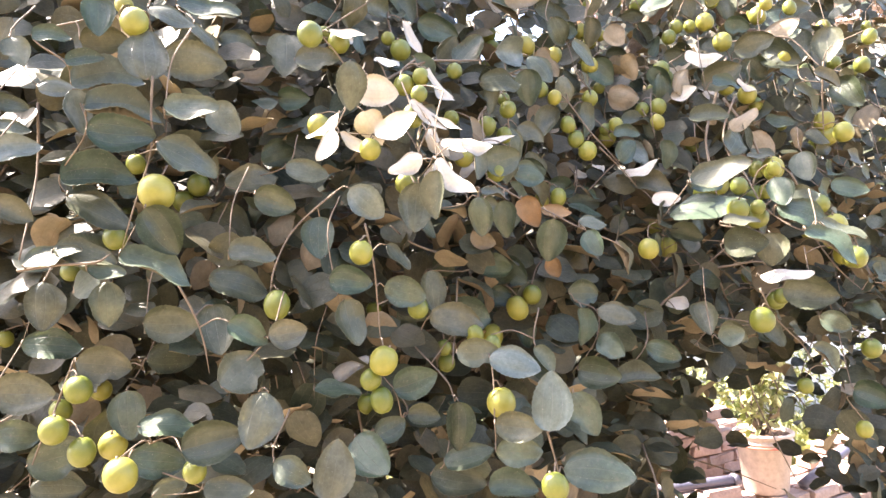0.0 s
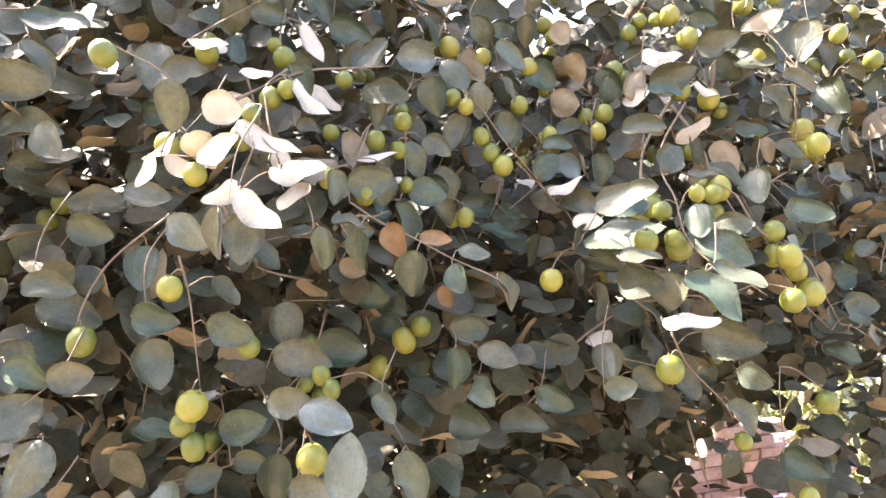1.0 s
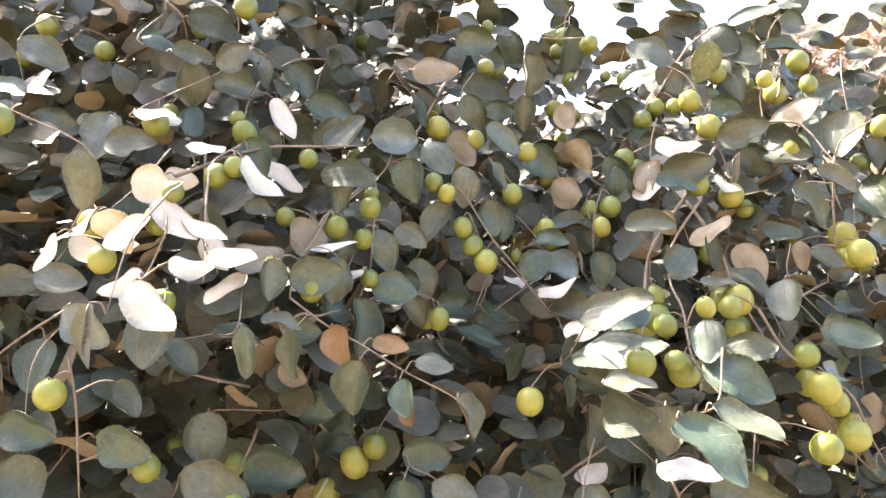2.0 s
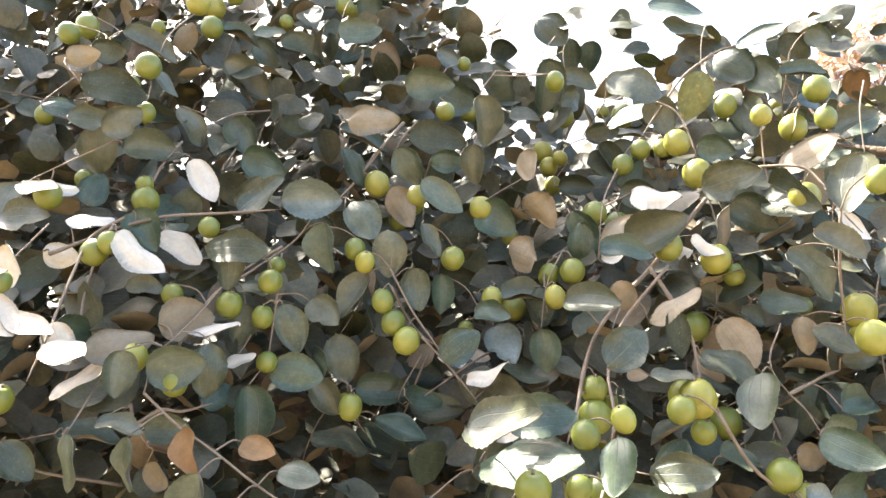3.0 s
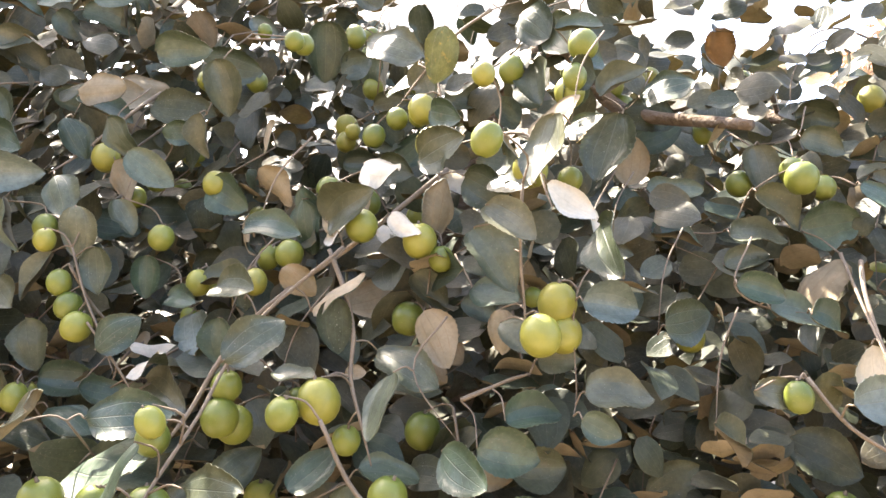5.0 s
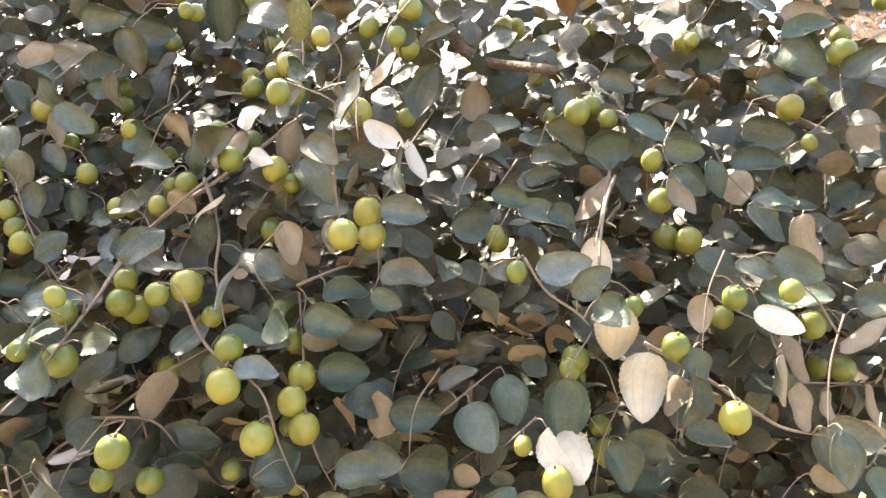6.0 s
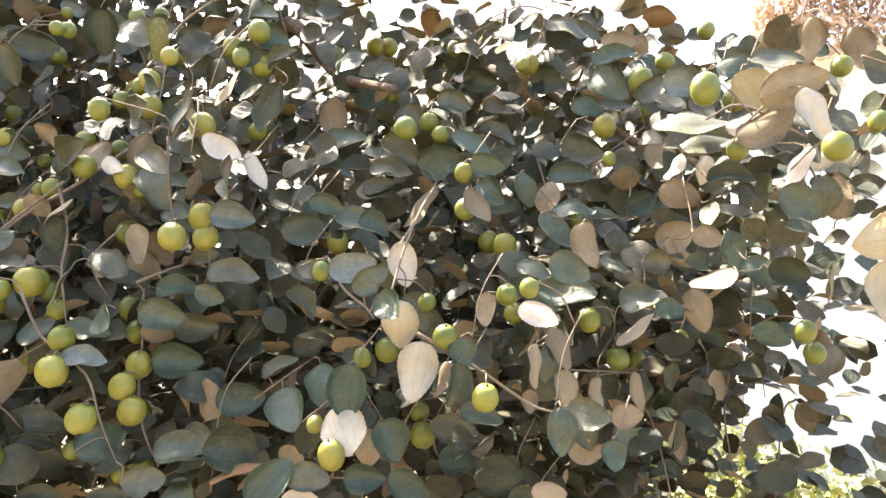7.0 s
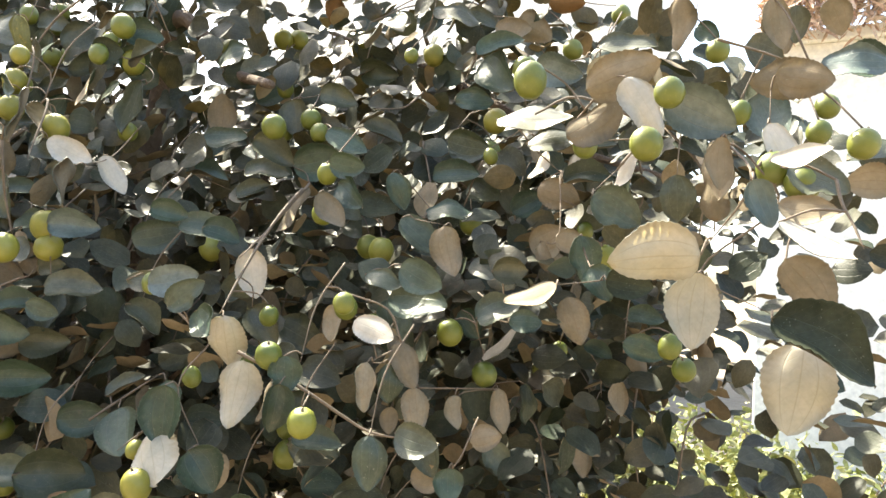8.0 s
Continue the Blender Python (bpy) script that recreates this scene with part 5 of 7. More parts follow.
spray(1.7, [(.649, 1.255, 1.915), (.664, 1.304, 1.912), (.688, 1.298, 1.887), (.636, 1.282, 1.866)],
      [("d", (.649, 1.238, 1.91), 37, 35, 132, 75, 96),
       ("b", (.664, 1.287, 1.907), 52, 34, 61, 62, -49),
       ("g", (.688, 1.282, 1.882), 74, 55, -83, -11, 174),
       ("b", (.636, 1.265, 1.861), 45, 29, 37, 61, -67)],
      [("f", (.653, 1.245, 1.909), 22, 27), ("f", (.634, 1.309, 1.824), 24, 23)])
spray(1.7, [(.843, 1.613, 2.062), (.833, 1.583, 2.017), (.833, 1.563, 1.957)],
      [("b", (.838, 1.547, 1.962), 59, 41, -152, 70, 138)],
      [])
spray(1.7, [(-.424, .692, 1.629), (-.434, .662, 1.584), (-.427, .653, 1.54)],
      [("s", (-.424, .647, 1.582), 46, 29, 41, 64, -23),
       ("b", (-.418, .638, 1.537), 40, 26, -77, 61, -130)],
      [])
spray(1.7, [(-.087, .878, 1.727), (-.097, .848, 1.682), (-.115, .827, 1.649)],
      [("w", (-.095, .831, 1.678), 55, 41, -36, -74, -62),
       ("w", (-.113, .809, 1.645), 48, 31, -133, 23, -69)],
      [("F", (-.143, .841, 1.638), 27, 29)])
spray(1.7, [(.928, 1.679, 2.023), (.918, 1.649, 1.978), (.984, 1.665, 1.964)],
      [("g", (.921, 1.632, 1.973), 67, 50, 173, 72, 89),
       ("d", (.988, 1.648, 1.959), 57, 37, -106, 11, -172)],
      [("F", (.924, 1.621, 1.998), 30, 35)])
spray(1.7, [(-.396, .915, 1.674), (-.406, .885, 1.629), (-.406, .865, 1.569)],
      [("b", (-.399, .849, 1.576), 34, 25, -98, 77, 168)],
      [("f", (-.485, 1.064, 1.564), 26, 28)])
spray(1.7, [(-.246, .699, 1.714), (-.256, .669, 1.669), (-.256, .649, 1.609)],
      [("b", (-.25, .632, 1.615), 51, 33, 4, 60, -67)],
      [])
spray(1.7, [(.444, 1.223, 1.825), (.39, 1.196, 1.784), (.42, 1.203, 1.75), (.412, 1.215, 1.746)],
      [("w", (.444, 1.208, 1.821), 64, 41, -152, -49, 52),
       ("b", (.39, 1.181, 1.78), 59, 37, -102, 6, -173),
       ("t", (.42, 1.187, 1.746), 62, 40, 101, -38, -160),
       ("w", (.412, 1.2, 1.742), 45, 29, 148, -65, 97)],
      [("f", (.401, 1.21, 1.796), 27, 29), ("f", (.422, 1.252, 1.791), 28, 30), ("f", (.434, 1.215, 1.769), 26, 27)])
spray(1.7, [(.576, 1.568, 1.952), (.566, 1.538, 1.907), (.566, 1.518, 1.847)],
      [("b", (.571, 1.501, 1.853), 65, 48, 14, 52, -37)],
      [])
spray(1.7, [(-.011, 1.016, 1.724), (-.021, .986, 1.679), (-.028, .927, 1.67)],
      [("d", (-.008, .974, 1.679), 40, 29, 119, 86, 75),
       ("g", (-.014, .915, 1.669), 39, 25, 6, 57, -35)],
      [])
spray(1.7, [(-.224, .959, 1.708), (-.234, .929, 1.663), (-.234, .909, 1.603)],
      [("g", (-.23, .892, 1.61), 59, 38, 85, 72, 5)],
      [])
spray(1.7, [(-.004, .763, 1.619), (-.02, .765, 1.582), (-.004, .731, 1.571), (-.026, .802, 1.557)],
      [("w", (-.026, .773, 1.648), 54, 35, -129, -30, 72),
       ("w", (.028, .722, 1.587), 36, 23, -165, -54, 105),
       ("w", (-.015, .75, 1.58), 41, 26, -123, 55, -40),
       ("w", (.001, .715, 1.569), 55, 35, -123, -29, 62),
       ("g", (-.021, .786, 1.555), 58, 44, -88, -8, -165)],
      [("f", (-.038, .816, 1.559), 23, 24), ("f", (-.024, .777, 1.63), 21, 26)])
spray(1.7, [(.196, 1.293, 1.81), (.186, 1.263, 1.765), (.186, 1.243, 1.705)],
      [("d", (.193, 1.227, 1.714), 63, 41, 14, 80, -53)],
      [])
spray(1.7, [(.85, 1.494, 1.949), (.84, 1.464, 1.904), (.794, 1.462, 1.897)],
      [("b", (.846, 1.448, 1.899), 53, 34, -67, 76, -132),
       ("g", (.8, 1.446, 1.892), 56, 42, -82, 12, -159)],
      [("f", (.839, 1.441, 1.859), 27, 28), ("f", (.785, 1.45, 1.849), 27, 26), ("f", (.739, 1.495, 1.926), 24, 29)])
spray(1.7, [(.662, 1.491, 1.899), (.652, 1.461, 1.854), (.688, 1.397, 1.831)],
      [("t", (.661, 1.445, 1.85), 60, 45, 86, -2, -148),
       ("b", (.697, 1.382, 1.827), 63, 41, 9, 56, -54)],
      [])
spray(1.7, [(-.174, .86, 1.633), (-.184, .83, 1.588), (-.259, .837, 1.572), (-.203, .762, 1.548)],
      [("b", (-.18, .813, 1.586), 53, 34, -26, 64, -101),
       ("b", (-.255, .819, 1.57), 63, 40, 28, 64, -50),
       ("b", (-.199, .745, 1.545), 47, 35, -110, 69, 176)],
      [])
spray(1.7, [(.687, 1.219, 1.939), (.677, 1.189, 1.894), (.677, 1.169, 1.834)],
      [("g", (.668, 1.154, 1.839), 66, 49, -78, -3, 151)],
      [])
spray(1.7, [(.293, 1.154, 1.707), (.304, 1.154, 1.689), (.283, 1.133, 1.67), (.301, 1.149, 1.654)],
      [("g", (.243, 1.12, 1.71), 46, 30, -91, 5, -136),
       ("d", (.351, 1.153, 1.701), 41, 31, -69, 11, -164),
       ("b", (.308, 1.137, 1.688), 58, 37, 13, 40, -64),
       ("b", (.287, 1.116, 1.669), 44, 28, -12, 62, -114),
       ("s", (.305, 1.132, 1.653), 54, 40, -52, 32, -159)],
      [("f", (.289, 1.175, 1.686), 20, 19), ("F", (.299, 1.142, 1.685), 23, 27), ("f", (.257, 1.174, 1.651), 18, 18)])
spray(1.7, [(1.402, 1.805, 2.153), (1.392, 1.775, 2.108), (1.392, 1.755, 2.048)],
      [("t", (1.393, 1.738, 2.051), 66, 49, -63, -11, -30)],
      [])
spray(1.7, [(-.29, .961, 1.639), (-.3, .931, 1.594), (-.3, .911, 1.534)],
      [("d", (-.295, .894, 1.542), 72, 54, -61, 57, -170)],
      [("f", (-.332, .889, 1.559), 26, 26), ("f", (-.312, .89, 1.58), 27, 29)])
spray(1.7, [(1.068, 1.558, 1.995), (1.058, 1.528, 1.95), (1.06, 1.504, 1.948), (1.032, 1.503, 1.891)],
      [("g", (1.063, 1.512, 1.945), 73, 54, -79, 45, 169),
       ("b", (1.065, 1.488, 1.943), 64, 41, 33, 51, -46),
       ("g", (1.038, 1.487, 1.885), 52, 33, 26, 84, -38)],
      [])
spray(1.7, [(-.262, .667, 1.567), (-.272, .637, 1.522), (-.297, .639, 1.481)],
      [("g", (-.265, .621, 1.521), 52, 38, -95, 32, -160),
       ("b", (-.29, .622, 1.48), 69, 44, -26, 34, -82)],
      [("F", (-.261, .638, 1.537), 31, 30)])
spray(1.7, [(.438, 1.128, 1.827), (.428, 1.098, 1.782), (.428, 1.078, 1.722)],
      [("b", (.431, 1.061, 1.73), 52, 33, -6, 55, -85)],
      [])
spray(1.7, [(.148, 1.113, 1.68), (.138, 1.083, 1.635), (.115, 1.071, 1.603)],
      [("g", (.142, 1.066, 1.635), 55, 41, -75, 19, -145),
       ("b", (.119, 1.054, 1.602), 53, 39, -120, 81, 107)],
      [])
spray(1.7, [(.002, .891, 1.591), (.036, .825, 1.537), (-.009, .856, 1.531), (-.04, .829, 1.522)],
      [("w", (.012, .879, 1.593), 54, 34, -136, 9, -22),
       ("b", (.047, .813, 1.539), 48, 31, -95, 1, 160),
       ("b", (.001, .844, 1.533), 58, 37, -3, 22, -39),
       ("b", (-.029, .817, 1.524), 42, 31, -58, 33, -104)],
      [])
spray(1.7, [(.54, 1.244, 1.734), (.572, 1.225, 1.697), (.555, 1.238, 1.686), (.522, 1.244, 1.668)],
      [("g", (.572, 1.257, 1.757), 51, 33, -96, 0, 144),
       ("b", (.52, 1.199, 1.708), 49, 31, -56, 40, -130),
       ("g", (.578, 1.209, 1.696), 51, 38, -15, 49, -104),
       ("s", (.561, 1.223, 1.685), 40, 26, -56, 70, -101),
       ("t", (.529, 1.229, 1.667), 53, 38, -87, -37, 42)],
      [("f", (.47, 1.275, 1.67), 23, 28), ("f", (.625, 1.245, 1.694), 18, 18)])
spray(1.7, [(-.411, .757, 1.505), (-.421, .727, 1.46), (-.446, .727, 1.395)],
      [("g", (-.412, .711, 1.46), 53, 39, -70, -3, -149),
       ("g", (-.437, .711, 1.396), 58, 37, -11, 64, -70)],
      [("f", (-.357, .754, 1.505), 24, 24), ("f", (-.432, .799, 1.472), 21, 21)])
spray(1.7, [(.533, 1.209, 1.744), (.535, 1.2, 1.673), (.507, 1.224, 1.634), (.506, 1.197, 1.607)],
      [("t", (.542, 1.194, 1.743), 57, 42, 79, -1, -107),
       ("t", (.543, 1.185, 1.672), 59, 42, -91, -33, 1),
       ("t", (.515, 1.209, 1.634), 51, 37, -89, -57, 43),
       ("b", (.515, 1.182, 1.606), 53, 34, -3, 35, -47)],
      [("f", (.514, 1.207, 1.665), 30, 29)])
spray(1.7, [(.921, 1.509, 1.903), (.911, 1.479, 1.858), (.896, 1.419, 1.836)],
      [("b", (.913, 1.462, 1.854), 59, 43, -22, 45, -68),
       ("b", (.899, 1.402, 1.832), 60, 38, -39, 50, -98)],
      [("f", (.867, 1.427, 1.836), 24, 23)])
spray(1.7, [(.8, 1.383, 1.823), (.775, 1.394, 1.784), (.704, 1.358, 1.779), (.772, 1.387, 1.748)],
      [("b", (.808, 1.367, 1.82), 61, 39, -65, 58, -120),
       ("b", (.783, 1.378, 1.78), 62, 40, 4, 50, -63),
       ("b", (.712, 1.342, 1.776), 57, 37, 0, 38, -60),
       ("b", (.78, 1.371, 1.745), 47, 30, 40, 54, -34)],
      [("F", (.749, 1.363, 1.673), 29, 35), ("f", (.848, 1.36, 1.83), 29, 28)])
spray(1.7, [(.088, 1.001, 1.644), (.078, .971, 1.599), (.023, .965, 1.586)],
      [("w", (.084, .955, 1.598), 32, 20, 154, -31, 148),
       ("w", (.029, .95, 1.585), 36, 23, 132, -37, 115)],
      [])
spray(1.7, [(.685, 1.291, 1.826), (.675, 1.261, 1.781), (.697, 1.211, 1.759)],
      [("w", (.676, 1.246, 1.778), 54, 34, -108, -24, 90),
       ("b", (.697, 1.196, 1.756), 65, 49, -78, 39, 140)],
      [])
spray(1.7, [(.157, 1.26, 1.703), (.147, 1.23, 1.658), (.147, 1.21, 1.598)],
      [("g", (.155, 1.194, 1.609), 67, 50, -68, 72, -142)],
      [])
spray(1.7, [(1.438, 1.645, 2.091), (1.428, 1.615, 2.046), (1.428, 1.595, 1.986)],
      [("g", (1.429, 1.578, 1.989), 43, 32, -104, 14, -149)],
      [])
spray(1.7, [(1.335, 1.593, 2.057), (1.325, 1.563, 2.012), (1.325, 1.543, 1.952)],
      [("b", (1.328, 1.526, 1.956), 33, 25, -98, 60, 150)],
      [])
spray(1.7, [(.681, 1.388, 1.851), (.671, 1.358, 1.806), (.671, 1.338, 1.746)],
      [("b", (.669, 1.32, 1.754), 33, 21, -24, 58, -118)],
      [])
spray(1.7, [(.409, 1.295, 1.72), (.399, 1.265, 1.675), (.433, 1.232, 1.607)],
      [("t", (.407, 1.25, 1.675), 73, 47, 138, -54, 170),
       ("w", (.44, 1.217, 1.607), 24, 16, 135, -85, 144)],
      [("F", (.402, 1.309, 1.527), 31, 35)])
spray(1.7, [(.012, .739, 1.648), (.002, .709, 1.603), (.002, .689, 1.543)],
      [("g", (.002, .671, 1.551), 49, 31, -91, -10, 143)],
      [("f", (-.016, .785, 1.658), 18, 18)])
spray(1.7, [(.245, 1.295, 1.716), (.235, 1.265, 1.671), (.235, 1.245, 1.611)],
      [("w", (.241, 1.229, 1.622), 30, 19, -163, -64, 96)],
      [("f", (.254, 1.262, 1.687), 22, 26)])
spray(1.7, [(-.211, .768, 1.579), (-.221, .738, 1.534), (-.221, .718, 1.474)],
      [("b", (-.216, .701, 1.483), 50, 32, -14, 59, -86)],
      [])
spray(1.7, [(1.14, 1.529, 1.933), (1.13, 1.499, 1.888), (1.141, 1.533, 1.837)],
      [("b", (1.131, 1.482, 1.884), 56, 36, 75, 55, -25),
       ("t", (1.142, 1.516, 1.833), 56, 42, -98, -55, -14)],
      [("f", (1.131, 1.496, 1.918), 30, 30), ("f", (1.099, 1.476, 1.805), 17, 21)])
spray(1.7, [(1.34, 1.464, 2.043), (1.33, 1.434, 1.998), (1.33, 1.414, 1.938)],
      [("t", (1.333, 1.397, 1.942), 52, 33, -71, 10, -28)],
      [("f", (1.365, 1.437, 1.896), 22, 21)])
spray(1.7, [(1.241, 1.488, 1.96), (1.231, 1.458, 1.915), (1.173, 1.439, 1.899)],
      [("b", (1.231, 1.441, 1.91), 56, 36, -22, 72, -111),
       ("s", (1.173, 1.422, 1.894), 55, 39, -139, 67, 135)],
      [])
spray(1.7, [(.37, 1.176, 1.745), (.36, 1.146, 1.7), (.36, 1.126, 1.64)],
      [("b", (.366, 1.109, 1.651), 47, 33, -88, 9, -163)],
      [("f", (.382, 1.18, 1.722), 27, 28), ("f", (.354, 1.181, 1.718), 22, 27), ("F", (.37, 1.148, 1.689), 22, 27)])
spray(1.7, [(-.258, .845, 1.554), (-.268, .815, 1.509), (-.268, .795, 1.449)],
      [("g", (-.263, .778, 1.459), 70, 45, -32, 60, -101)],
      [])
spray(1.7, [(1.029, 1.551, 1.882), (1.019, 1.521, 1.837), (1.033, 1.571, 1.795), (1.007, 1.507, 1.789)],
      [("b", (1.022, 1.503, 1.834), 63, 47, -124, 73, 143),
       ("g", (1.036, 1.553, 1.792), 57, 42, -77, 58, 174),
       ("b", (1.01, 1.489, 1.785), 64, 41, 9, 63, -73)],
      [("F", (1.075, 1.537, 1.865), 31, 32), ("f", (1.053, 1.574, 1.831), 27, 33), ("f", (1.051, 1.528, 1.726), 29, 27), ("f", (.931, 1.635, 1.776), 26, 25)])
spray(1.7, [(.225, 1.118, 1.617), (.215, 1.088, 1.572), (.197, 1.143, 1.558)],
      [("b", (.227, 1.076, 1.573), 51, 32, -16, 53, -44),
       ("g", (.209, 1.13, 1.559), 63, 41, -5, 57, -69)],
      [])
spray(1.7, [(-.295, .754, 1.507), (-.305, .724, 1.462), (-.305, .704, 1.402)],
      [("g", (-.299, .687, 1.413), 54, 39, -56, 85, -124)],
      [])
spray(1.7, [(.964, 1.382, 1.826), (.954, 1.352, 1.781), (.962, 1.362, 1.757), (.963, 1.326, 1.739)],
      [("b", (.959, 1.335, 1.778), 44, 32, -140, 76, 147),
       ("b", (.967, 1.345, 1.754), 46, 35, -77, 50, -175),
       ("t", (.968, 1.309, 1.737), 48, 31, -111, -32, 63)],
      [("f", (.957, 1.334, 1.717), 25, 25), ("f", (.941, 1.356, 1.767), 22, 26)])
spray(1.7, [(1.284, 1.367, 1.921), (1.274, 1.337, 1.876), (1.266, 1.359, 1.874), (1.252, 1.37, 1.814)],
      [("b", (1.275, 1.32, 1.871), 54, 35, 9, 50, -71),
       ("c", (1.266, 1.342, 1.869), 56, 42, -43, -25, -12),
       ("w", (1.253, 1.353, 1.809), 39, 25, 132, -66, 127)],
      [])
spray(1.7, [(-.458, .743, 1.392), (-.468, .713, 1.347), (-.487, .737, 1.299)],
      [("b", (-.459, .698, 1.349), 59, 44, -30, 80, -105),
       ("g", (-.477, .722, 1.301), 46, 35, -24, 77, -101)],
      [("f", (-.438, .783, 1.314), 23, 22), ("f", (-.574, .898, 1.391), 19, 22)])
spray(1.7, [(-.114, .793, 1.544), (-.124, .763, 1.499), (-.111, .75, 1.416)],
      [("b", (-.118, .727, 1.45), 47, 32, -90, 79, -172),
       ("g", (-.104, .734, 1.427), 52, 43, -78, 8, -127)],
      [])
spray(1.7, [(.134, 1.091, 1.567), (.124, 1.061, 1.522), (.145, 1.003, 1.464)],
      [("b", (.134, 1.046, 1.525), 67, 43, -3, 29, -59),
       ("o", (.155, .989, 1.468), 32, 24, -84, -20, -16)],
      [("f", (.126, .985, 1.415), 25, 26)])
spray(1.7, [(1.473, 1.467, 2.022), (1.463, 1.437, 1.977), (1.463, 1.417, 1.917)],
      [("t", (1.463, 1.4, 1.921), 36, 27, -50, -18, -7)],
      [])
spray(1.7, [(.694, 1.215, 1.732), (.684, 1.185, 1.687), (.69, 1.184, 1.616), (.695, 1.163, 1.597)],
      [("s", (.695, 1.171, 1.687), 54, 35, -10, 83, -63),
       ("b", (.701, 1.17, 1.616), 61, 39, 5, 53, -50),
       ("b", (.706, 1.149, 1.597), 35, 25, -86, 70, -139)],
      [("F", (.669, 1.186, 1.685), 31, 35), ("F", (.675, 1.188, 1.66), 29, 32)])
spray(1.7, [(.997, 1.429, 1.779), (1.044, 1.436, 1.729), (1.045, 1.382, 1.718), (1.098, 1.386, 1.709)],
      [("g", (.997, 1.412, 1.777), 49, 31, -86, 23, -136),
       ("b", (1.043, 1.419, 1.727), 57, 42, 17, 38, -52),
       ("b", (1.044, 1.365, 1.716), 58, 43, -53, 42, -98),
       ("t", (1.097, 1.368, 1.707), 57, 37, -93, -14, 41)],
      [])
spray(1.7, [(-.329, .812, 1.413), (-.339, .782, 1.368), (-.345, .746, 1.339)],
      [("d", (-.331, .766, 1.37), 53, 38, -43, 83, -111),
       ("g", (-.337, .73, 1.341), 52, 39, -74, 3, -154)],
      [("F", (-.352, .727, 1.285), 27, 28), ("F", (-.403, .806, 1.332), 22, 21)])
spray(1.7, [(.811, 1.268, 1.756), (.801, 1.238, 1.711), (.825, 1.257, 1.695), (.854, 1.265, 1.693)],
      [("b", (.804, 1.22, 1.71), 43, 28, -31, 72, -90),
       ("b", (.828, 1.24, 1.693), 55, 41, -5, 49, -51),
       ("b", (.857, 1.248, 1.691), 44, 35, -21, 57, -61)],
      [])
spray(1.7, [(1.44, 1.304, 1.861), (1.453, 1.309, 1.822), (1.428, 1.28, 1.819), (1.426, 1.262, 1.778)],
      [("t", (1.422, 1.311, 1.893), 43, 27, -79, -20, 35),
       ("s", (1.458, 1.263, 1.819), 47, 30, 6, 65, -87),
       ("t", (1.453, 1.292, 1.817), 44, 34, 5, 69, 94),
       ("t", (1.429, 1.263, 1.814), 41, 30, -40, -71, -56),
       ("w", (1.426, 1.245, 1.773), 52, 39, -111, -24, 60)],
      [("f", (1.488, 1.295, 1.766), 21, 20)])
spray(1.7, [(.926, 1.495, 1.84), (.916, 1.465, 1.795), (.916, 1.445, 1.735)],
      [("d", (.926, 1.43, 1.743), 62, 40, -14, 64, -68)],
      [("F", (.973, 1.434, 1.681), 30, 33), ("f", (.943, 1.448, 1.686), 28, 31)])
spray(1.7, [(.441, 1.175, 1.69), (.431, 1.145, 1.645), (.431, 1.125, 1.585)],
      [("b", (.445, 1.113, 1.596), 41, 26, -83, 10, -100)],
      [("f", (.418, 1.092, 1.56), 30, 30), ("f", (.434, 1.157, 1.579), 25, 25)])
spray(1.7, [(.048, .981, 1.5), (.038, .951, 1.455), (-.023, .884, 1.451), (-.005, .928, 1.393)],
      [("g", (.049, .938, 1.459), 48, 37, -11, 76, -105),
       ("g", (-.012, .871, 1.455), 54, 43, -83, -1, -140),
       ("g", (.006, .915, 1.397), 66, 49, -47, 77, -117)],
      [("f", (-.002, .901, 1.354), 19, 21), ("f", (.003, .904, 1.4), 20, 24), ("f", (-.097, .956, 1.405), 21, 21), ("f", (0, .952, 1.328), 22, 25)])
spray(1.7, [(.355, .98, 1.562), (.336, 1.026, 1.525), (.326, 1.036, 1.512), (.342, 1.045, 1.5)],
      [("g", (.363, .989, 1.564), 67, 43, 27, 65, -47),
       ("g", (.347, .94, 1.56), 79, 51, 21, 49, -97),
       ("b", (.336, 1.01, 1.524), 106, 68, 14, 36, -103),
       ("g", (.326, 1.021, 1.512), 76, 49, 24, 59, -10),
       ("b", (.342, 1.029, 1.5), 49, 31, -35, 65, -141)],
      [("F", (.295, .983, 1.473), 27, 27)])
spray(1.7, [(.748, 1.308, 1.772), (.738, 1.278, 1.727), (.738, 1.258, 1.667)],
      [("g", (.747, 1.242, 1.675), 58, 43, 85, 74, 49)],
      [])
spray(1.7, [(1.197, 1.364, 1.804), (1.201, 1.412, 1.796), (1.21, 1.332, 1.785), (1.233, 1.375, 1.759)],
      [("b", (1.184, 1.303, 1.806), 76, 49, 3, 39, -89),
       ("b", (1.214, 1.391, 1.794), 62, 40, 15, 49, -82),
       ("w", (1.204, 1.395, 1.792), 36, 23, -108, 20, -42),
       ("b", (1.212, 1.315, 1.782), 52, 33, 24, 51, -54),
       ("b", (1.235, 1.357, 1.755), 50, 32, 11, 52, -86)],
      [])
spray(1.7, [(.594, 1.133, 1.666), (.584, 1.103, 1.621), (.629, 1.106, 1.569)],
      [("b", (.575, 1.088, 1.619), 55, 41, -64, 10, 151),
       ("b", (.62, 1.091, 1.567), 55, 35, -43, 64, -159)],
      [])
